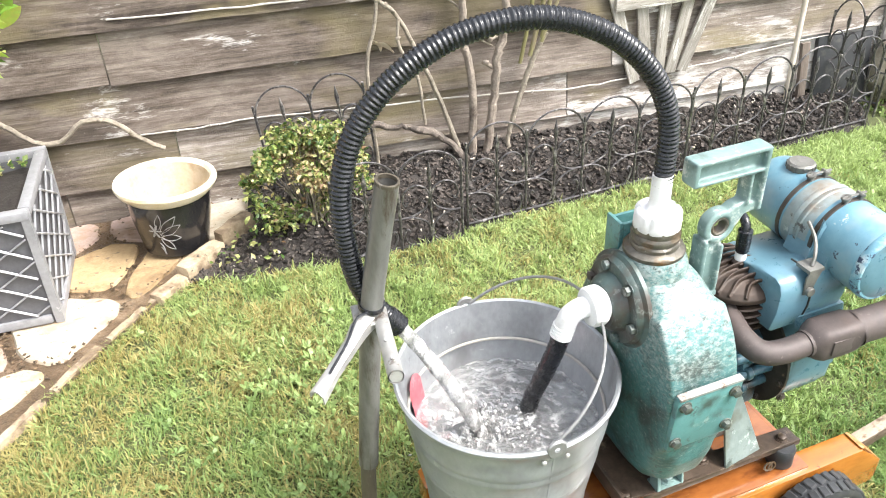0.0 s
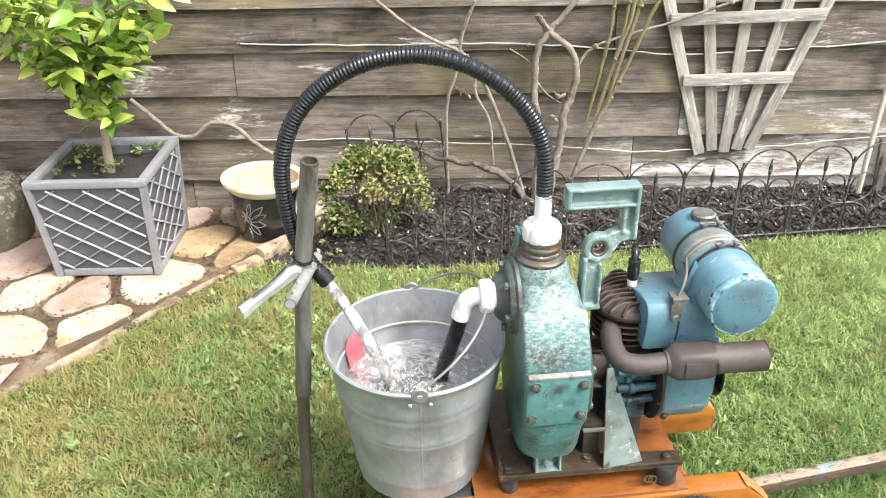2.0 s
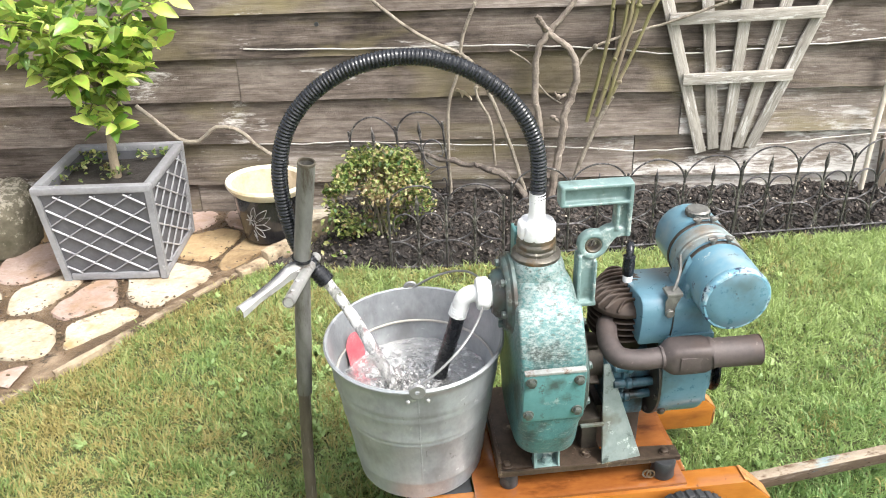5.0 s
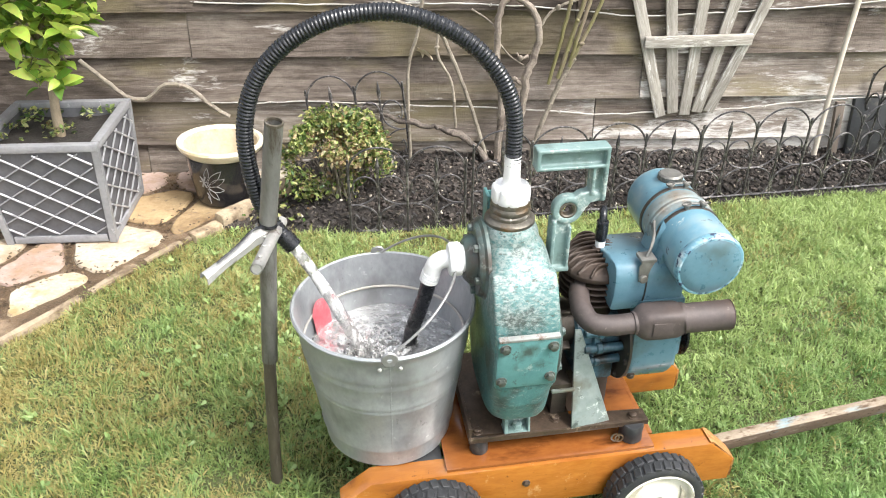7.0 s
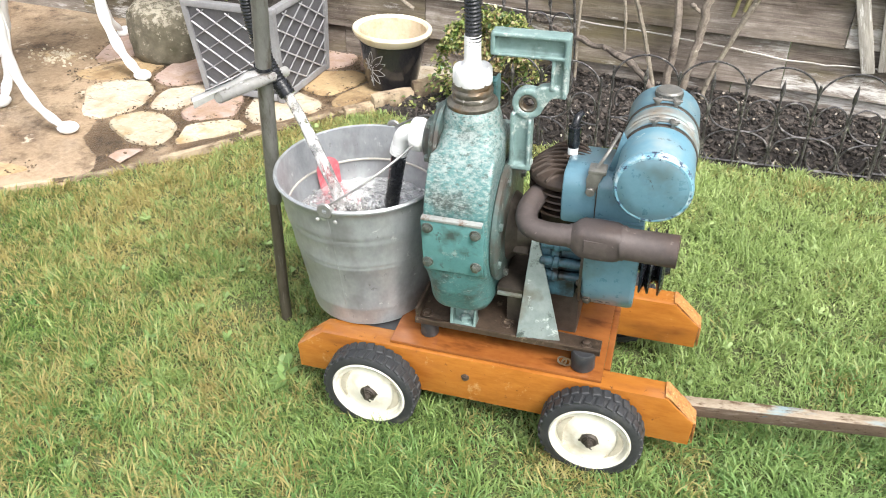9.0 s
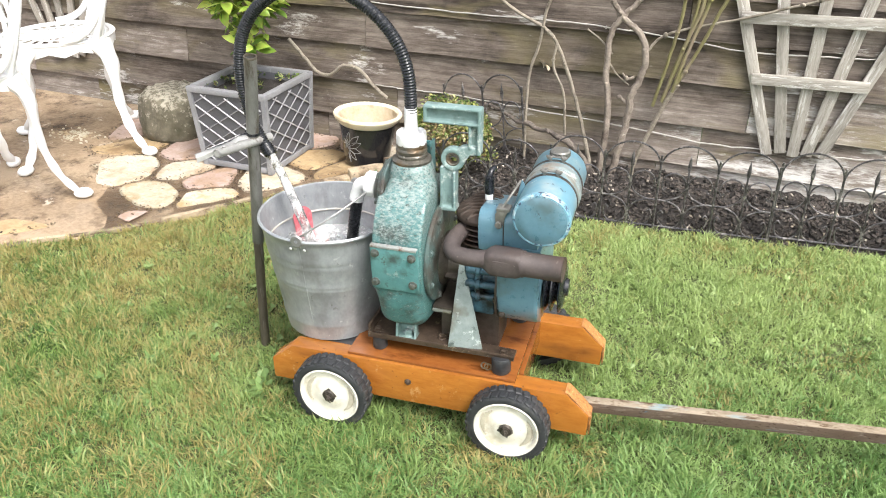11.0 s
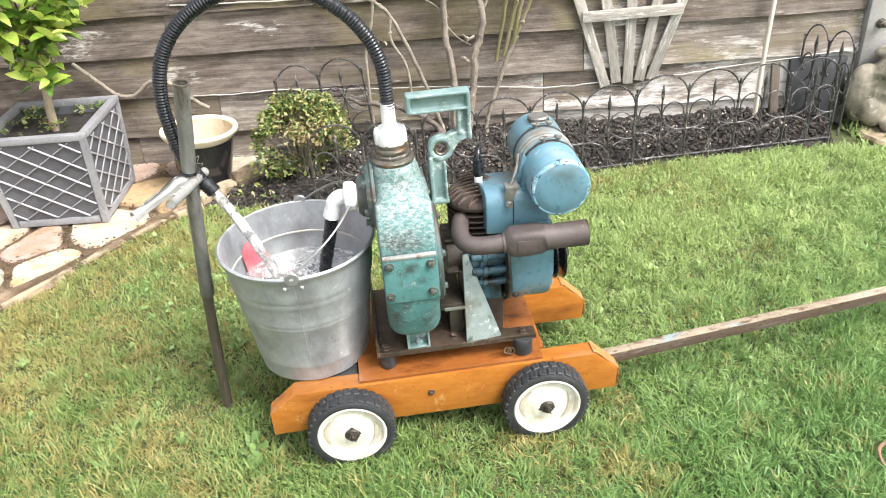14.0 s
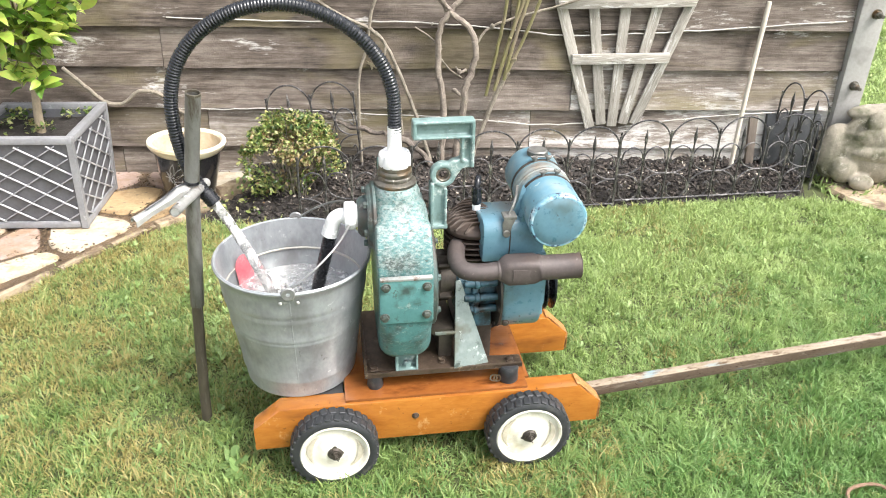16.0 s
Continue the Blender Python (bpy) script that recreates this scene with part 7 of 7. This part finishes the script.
lathe(bm, [(0.0525, 0.0004), (0.0560, 0.0006), (0.0585, 0.003), (0.0592, 0.007), (0.0592, 0.013), (0.0585, 0.0145)], 48, TANK)
part("tank_rim", bm, M_BARE, tank, "rim with dark and pale paint chips")
for y in (0.090, 0.160):
    bm = B()
    lathe(bm, [(0.0585, y), (0.0602, y + 0.001), (0.0602, y + 0.007), (0.0585, y + 0.008)], 48, TANK)
    strap = part("tank_strap", bm, M_DARK_STEEL, tank, "thin dark metal strap")
    bm = B()
    for x in (-0.013, 0.015):
        lathe(bm, [(0.0035, -0.0022), (0.0068, -0.0022), (0.0076, 0), (0.0068, 0.0022), (0.0035, 0.0022)], 14, TANK @ pose(x, -0.066, y + 0.004, 90, 0, 25 if x > 0 else -20), True)
        box(bm, x - 0.003, x + 0.003, -0.064, -0.057, y, y + 0.008, 0.001, TANK)
    tube(bm, [TANK @ Vector((x, -0.067, y + 0.004)) for x in (-0.022, 0, 0.024)], 0.0022, 6)
    part("strap_clip", bm, M_CAP, strap, "grey eye bolts joined by a rod")
bm = B()
lathe(bm, [(0.0585, 0.104), (0.0590, 0.105), (0.0592, 0.119), (0.0612, 0.121), (0.0612, 0.126), (0.0592, 0.129), (0.0612, 0.132), (0.0612, 0.137), (0.0592, 0.139), (0.0590, 0.155), (0.0585, 0.156)], 48, TANK)
part("tank_band", bm, M_RUBBED, tank, "paint rubbed to grey and rust between the straps")
bm = B()
lathe(bm, [(0.018, 0.618), (0.018, 0.626), (0.0205, 0.627), (0.0215, 0.631), (0.0215, 0.638), (0.0185, 0.641), (0.012, 0.6405), (0, 0.6405)], 24, pose(0.469, 0.262, 0.0))
for k in range(18):
    a = radians(20 * k)
    box(bm, -0.001, 0.001, -0.0012, 0.0012, 0.629, 0.638, 0, pose(0.469 + 0.0215 * math.cos(a), 0.262 + 0.0215 * math.sin(a), 0, 0, 0, 20 * k))
part("filler_cap", bm, M_CAP, tank, "dull grey knurled filler cap")
bm = B()
prism(bm, [(0.402, 0.538), (0.452, 0.538), (0.452, 0.556), (0.430, 0.565), (0.424, 0.585), (0.412, 0.578)], -0.20, -0.12, FACE, 0.002)
part("tank_bracket", bm, M_BLUE, engine, "bent blue tank bracket")
bm = B()
prism(bm, [(0.366, 0.516), (0.379, 0.516), (0.384, 0.540), (0.392, 0.556), (0.370, 0.560), (0.364, 0.545)], -0.1115, -0.1085, FACE, 0.0008)
box(bm, 0.366, 0.394, 0.108, 0.136, 0.553, 0.560, 0.002)
tube(bm, spline([(0.378, 0.118, 0.560), (0.386, 0.124, 0.574), (0.396, 0.140, 0.590), (0.404, 0.165, 0.602)], 5), 0.0028, 8)
rod(bm, 0.0075, 0.007, pose(0.3725, 0.1085, 0.5235) @ FRONT, 14, 0.001)
part("throttle_lever", bm, M_CAP, engine, "dull grey throttle bracket bolted to the cowl")
bm = B()
prism(bm, [(0.392, 0.540), (0.414, 0.540), (0.420, 0.598), (0.410, 0.615), (0.404, 0.585)], -0.1465, -0.1435, FACE, 0.0008)
part("tank_stay", bm, M_BLUE, engine, "bent blue sheet stay beside the tank")

# ---- suction pipe ----
suction = thing("suction_pipe", "white plastic elbow and black hose from the pump into the bucket", "pipe")
bm = B()
INLET = pose(0.505, 0.875, 0.541, 0, 0, 6.7) @ RIGHT.inverted()
lathe(bm, [(0, 0), (0.024, 0), (0.024, 0.026), (0.0285, 0.028), (0.0300, 0.031), (0.0300, 0.045), (0.027, 0.049), (0.018, 0.050), (0, 0.050)], 60, INLET)
back = INLET.inverted()
for v in bm.verts:
    q = back @ v.co
    if math.hypot(q.x, q.y) > 0.0285:
        k = 1 - 0.06 * max(0.0, math.cos(9 * math.atan2(q.y, q.x))) ** 5
        v.co = INLET @ Vector((q.x * k, q.y * k, q.z))
part("union_nut", bm, M_WHITE, suction)
bm = B()
tube(bm, spline([(0.464, 0.872, 0.541), (0.447, 0.872, 0.540), (0.434, 0.874, 0.530), (0.428, 0.876, 0.513), (0.423, 0.878, 0.494)], 6), 0.0156, 20)
for k in range(4):
    tube(bm, [(0.4268 - 0.0014 * k, 0.877, 0.510 - 0.0050 * k), (0.4260 - 0.0014 * k, 0.877, 0.5072 - 0.0050 * k)], 0.0169, 20)
part("elbow", bm, M_WHITE, suction, "white plastic elbow")
bm = B()
tube(bm, spline([(0.4245, 0.8775, 0.500), (0.418, 0.879, 0.470), (0.405, 0.886, 0.42), (0.389, 0.898, 0.36), (0.378, 0.908, 0.29)], 8), 0.0141, 20)
part("suction_hose", bm, M_HOSE, suction, "smooth black hose")

# ---- delivery hose ----
hose = thing("delivery_hose", "black corrugated hose arching from the pump to the bucket", "hose")
path = spline([(0.5611, 0.8878, 0.712), (0.5618, 0.8874, 0.742), (0.558, 0.885, 0.805), (0.536, 0.885, 0.861), (0.495, 0.885, 0.909), (0.442, 0.885, 0.943), (0.383, 0.885, 0.961), (0.323, 0.885, 0.961), (0.262, 0.885, 0.945),
               (0.202, 0.885, 0.908), (0.158, 0.885, 0.855), (0.136, 0.885, 0.790), (0.133, 0.886, 0.722), (0.142, 0.893, 0.645), (0.160, 0.894, 0.602), (0.190, 0.888, 0.561)], 60)
bm = B()
total = sum((b - a).length for a, b in zip(path, path[1:]))
even, step, want, run = [], 0.0011, 0.0, 0.0
for a, b in zip(path, path[1:]):
    d = (b - a).length
    while want <= run + d:
        even.append(a.lerp(b, (want - run) / d))
        want += step
    run += d
count = len(even) - 1
tube(bm, even, lambda t: 0.0133 + 0.0008 * math.sin(2 * math.pi * t * count * step / 0.0061), 16)
part("corrugated_tube", bm, M_HOSE, hose)
bm = B()
tail = even[-26:]
tube(bm, tail, lambda t: 0.0162 if int(t * 9) % 2 else 0.0150, 18)
part("end_cuff", bm, M_HOSE, hose, "ribbed black outlet cuff")

# ---- bucket ----
bucket = thing("bucket", "galvanised steel bucket full of churning water standing on the cart", "bucket", pose(0.340, 0.882, 0.1545, 0, 0, 3))
H = 0.29


def wall(z):
    return 0.121 + (0.162 - 0.121) * z / H


bm = B()
prof = [(0, 0.012), (0.112, 0.012), (0.118, 0.0), (0.1215, 0.0), (0.1225, 0.006)]
for z in (0.03, 0.038, 0.046, 0.054):
    prof.append((wall(z) + (0.0016 if z in (0.038, 0.046) else 0), z))
for z in (0.145, 0.1485, 0.152, 0.156, 0.1595, 0.163, 0.205, 0.211, 0.217, 0.223, 0.229, 0.235, 0.27):
    prof.append((wall(z) + (0.0015 if z in (0.211, 0.229) else 0.0010 if z in (0.1485, 0.1595) else 0), z))
prof += [(wall(H) + 0.001, H - 0.006), (wall(H) + 0.0045, H - 0.003), (wall(H) + 0.005, H + 0.001), (wall(H) + 0.002, H + 0.004), (wall(H) - 0.002, H + 0.002)]
prof += [(wall(z) - 0.0018, z) for z in (0.27, 0.2262)] + [(wall(0.205) - 0.0018, 0.205), (wall(0.12) - 0.0018, 0.12), (wall(0.02) - 0.002, 0.02), (0, 0.016)]
lathe(bm, prof, 72)
body = part("body", bm, M_GALV, bucket)
for a in (-88, 92):
    bm = B()
    box(bm, -0.0016, 0.0016, -0.0004, 0.0006, 0.01, H - 0.012, 0.0003, pose(0, 0, 0, 0, 0, a + 90) @ pose(0, -(wall(H / 2) + 0.0001), 0) @ pose(0, 0, 0, math.degrees(math.atan2(0.041, 0.29)), 0, 0) @ pose(0, 0.0205, 0))
    part("seam", bm, M_GALV, bucket)
    bm = B()
    m = pose(0, 0, 0, 0, 0, a + 90)
    lathe(bm, [(0.0045, -0.003), (0.013, -0.003), (0.0150, 0), (0.013, 0.003), (0.0045, 0.003)], 20, m @ pose(0, -0.1645, H + 0.002) @ FRONT, True)
    box(bm, -0.009, 0.009, -0.1652, -0.1630, H - 0.014, H - 0.002, 0.001, m)
    part("ear", bm, M_WIRE_DARK, bucket)
    for x in (-0.018, 0.018):
        bm = B()
        bmesh.ops.create_icosphere(bm, subdivisions=2, radius=1, matrix=m @ Matrix.LocRotScale((x * 0.95, -0.1632, H - 0.020), None, (0.0040, 0.0030, 0.0040)))
        part("rivet", bm, M_ALLOY, bucket)
# bead as its own ring; the pale material paints its highlight
bm = B()
ring = [Vector(((wall(0.222) - 0.0042) * math.cos(a), (wall(0.222) - 0.0042) * math.sin(a), 0.222)) for a in [2 * math.pi * k / 64 for k in range(65)]]
tube(bm, ring, 0.0026, 8, caps=False)
part("bead", bm, M_WIRE, bucket, "pressed bead round the inside, coloured pale for its highlight")
bm = B()
lean = radians(34)
arc = []
for k in range(33):
    a = math.pi * k / 32
    s = 0.158 * math.sin(a)
    arc.append(Vector((s * math.cos(lean), -0.160 * math.cos(a), H + 0.004 + s * math.sin(lean) - 0.0)))
tube(bm, arc, 0.0023, 8)
part("handle", bm, M_WIRE_DARK, bucket, "thin wire handle resting against the pump")
bm = B()
cols = []
for k in range(10):
    a = radians(137 + 2.3 * k)
    rise = 0.104 * math.sin(math.pi * (k + 1.2) / 11.4) ** 0.18
    col = []
    for j in range(7):
        z = 0.140 + rise * j / 6
        r = wall(z) - 0.0072
        col.append(bm.verts.new((r * math.cos(a), r * math.sin(a), z)))
    cols.append(col)
for p, q in zip(cols, cols[1:]):
    for j in range(6):
        bm.faces.new((p[j], q[j], q[j + 1], p[j + 1]))
part("red_mark", bm, M_RED, bucket, "mottled red mark inside the bucket")

rng = random.Random(6)
bm = B()
n, level = 90, 0.335
rings = []
for i in range(n // 2 + 1):
    r = 0.1440 * i / (n // 2)
    ring = []
    for k in range(120):
        a = 2 * math.pi * k / 120
        x, y = r * math.cos(a), r * math.sin(a)
        near = math.exp(-((x + 0.04) ** 2 + (y + 0.01) ** 2) / 0.004)
        z = (0.004 + 0.009 * near) * noise.noise((x * 45, y * 45, 1)) + (0.0035 + 0.005 * near) * noise.noise((x * 115, y * 115, 7)) + 0.0012 * noise.noise((x * 260, y * 260, 3))
        ring.append(bm.verts.new((x, y, z)) if i else None)
    rings.append(ring)
centre = bm.verts.new((0, 0, 0.003))
for k in range(120):
    bm.faces.new((centre, rings[1][k], rings[1][(k + 1) % 120]))
for a, b in zip(rings[1:], rings[2:]):
    for k in range(120):
        bm.faces.new((a[k], b[k], b[(k + 1) % 120], a[(k + 1) % 120]))
tagged(part("water", bm, M_WATER, m=pose(0.340, 0.882, level)), "clear churning water with foam in the bucket", "water")
bm = B()
for _ in range(260):
    a, r = rng.uniform(0, 6.28), abs(rng.gauss(0, 0.05))
    x, y = -0.035 + r * math.cos(a), -0.005 + 0.8 * r * math.sin(a)
    s = rng.uniform(0.0008, 0.0032)
    high = rng.uniform(0.001, 0.006) + max(0.0, rng.gauss(0, 0.012)) * math.exp(-(r / 0.05) ** 2)
    bmesh.ops.create_icosphere(bm, subdivisions=1, radius=1, matrix=Matrix.LocRotScale((x, y, high), Euler((rng.uniform(-1, 1), rng.uniform(-1, 1), rng.uniform(0, 6))), (s * rng.uniform(0.8, 2.6), s, s * rng.uniform(0.6, 1.6))))
tagged(part("foam", bm, M_FOAM, m=pose(0.340, 0.882, level)), "white foam where the jet strikes the water", "foam", kind="stuff")
bm = B()
jet = spline([(0.187, 0.8885, 0.5655), (0.208, 0.886, 0.530), (0.240, 0.881, 0.470), (0.272, 0.876, 0.400), (0.300, 0.872, 0.330)], 12)
tube(bm, jet, lambda t: 0.0094 + 0.0030 * t + 0.0003 * math.sin(31 * t), 18)
for v in bm.verts:
    q = Vector((v.co.x * 70, v.co.y * 70, v.co.z * 18))
    v.co += 0.0009 * Vector((noise.noise(q), noise.noise(q + Vector((7, 0, 0))), 0))
tagged(part("water_jet", bm, M_JET), "pale jet of water falling from the hose into the bucket", "water jet")

# ---- steel pole with clamp ----
pole = thing("steel_pole", "upright steel tube stuck in the lawn, muddy below", "pole")
bm = B()
tube(bm, spline([(0.098, 0.880, -0.10), (0.108, 0.882, 0.12), (0.121, 0.883, 0.31), (0.123, 0.883, 0.33)], 5), 0.0118, 18)
part("lower_tube", bm, M_POLE_LOW, pole, "dark muddy lower tube")
bm = B()
up = spline([(0.122, 0.883, 0.315), (0.136, 0.881, 0.45), (0.152, 0.876, 0.60), (0.170, 0.867, 0.71), (0.187, 0.857, 0.805)], 6)
tube(bm, up, 0.0148, 22, caps=False)
tube(bm, up[-8:], 0.0124, 22, caps=False)
part("upper_tube", bm, M_POLE_TOP, pole, "grey upper tube with an open end")
bm = B()
tube(bm, [up[-7], up[-5], up[-3]], 0.0123, 22)
part("tube_bore", bm, M_RUSTY_RING, pole, "rusty brown inside of the open tube")
d = (up[-1] - up[-2]).normalized()
bm = B()
lathe(bm, [(0.0118, -0.004), (0.0148, -0.004), (0.0152, 0.0), (0.0148, 0.001), (0.0122, 0.001)], 22, Matrix.Translation(up[-1]) @ d.to_track_quat("Z", "Y").to_matrix().to_4x4(), True)
part("tube_lip", bm, M_POLE_LOW, pole, "dark worn rim of the tube")
bm = B()
tube(bm, [(0.1565, 0.736, 0.616), (0.159, 0.79, 0.609), (0.1635, 0.87, 0.598), (0.168, 0.922, 0.592)], 0.0098, 18, caps=False)
tube(bm, [(0.1575, 0.752, 0.614), (0.1567, 0.7365, 0.616)], 0.0082, 18)
for y, z in ((0.80, 0.6165), (0.76, 0.622)):
    rod(bm, 0.004, 0.004, pose(0.159, y, z), 10, 0.0008)
part("clamp_tube", bm, M_ALLOY, pole, "scratched aluminium tube clamped across the pole")
bm = B()
a, b = Vector((0.146, 0.868, 0.604)), Vector((0.064, 0.771, 0.585))
d, side = (b - a).normalized(), Vector((0, 0, 1)).cross((b - a).normalized()).normalized()
lift = Vector((0, 0, 1))
sect = [(-0.0105, -0.004), (-0.0105, 0.004), (-0.005, 0.0085), (0.003, 0.0085), (0.0105, 0.003), (0.0115, -0.010), (0.0095, -0.010), (0.0085, 0.0015), (0.0025, 0.0065), (-0.0045, 0.0065), (-0.0088, 0.0025), (-0.0088, -0.004)]
rows = []
for t, wide, drop in ((0.0, 1.1, 0.0), (0.20, 1.0, 0.003), (0.34, 0.80, -0.002), (0.7, 0.74, -0.004), (1.0, 0.92, -0.007)):
    q = a.lerp(b, t)
    rows.append([bm.verts.new(q + side * x * wide + lift * (z * wide + drop)) for x, z in sect])
for r0, r1 in zip(rows, rows[1:]):
    for k in range(len(sect)):
        bm.faces.new((r0[k], r0[(k + 1) % len(sect)], r1[(k + 1) % len(sect)], r1[k]))
bm.faces.new(rows[0][::-1])
bm.faces.new(rows[-1])
box(bm, 0.128, 0.172, 0.852, 0.900, 0.600, 0.6035, 0.001, None, 1)
part("clamp_plate", bm, M_ALLOY, pole, "bent aluminium channel arm")
bm = B()
tube(bm, spline([(0.150, 0.862, 0.618), tuple(a.lerp(b, 0.15) + lift * 0.013 - side * 0.004), tuple(a.lerp(b, 0.45) + lift * 0.0105 + side * 0.003), tuple(a.lerp(b, 0.8) + lift * 0.007 + side * 0.005)], 5), 0.0020, 6)
lathe(bm, [(0.0150, -0.003), (0.0172, -0.003), (0.0172, 0.003), (0.0150, 0.003)], 20, pose(0.1535, 0.8755, 0.617, 6, 10, 0), True)
part("tie", bm, M_HOSE, pole, "black tie round the pole")
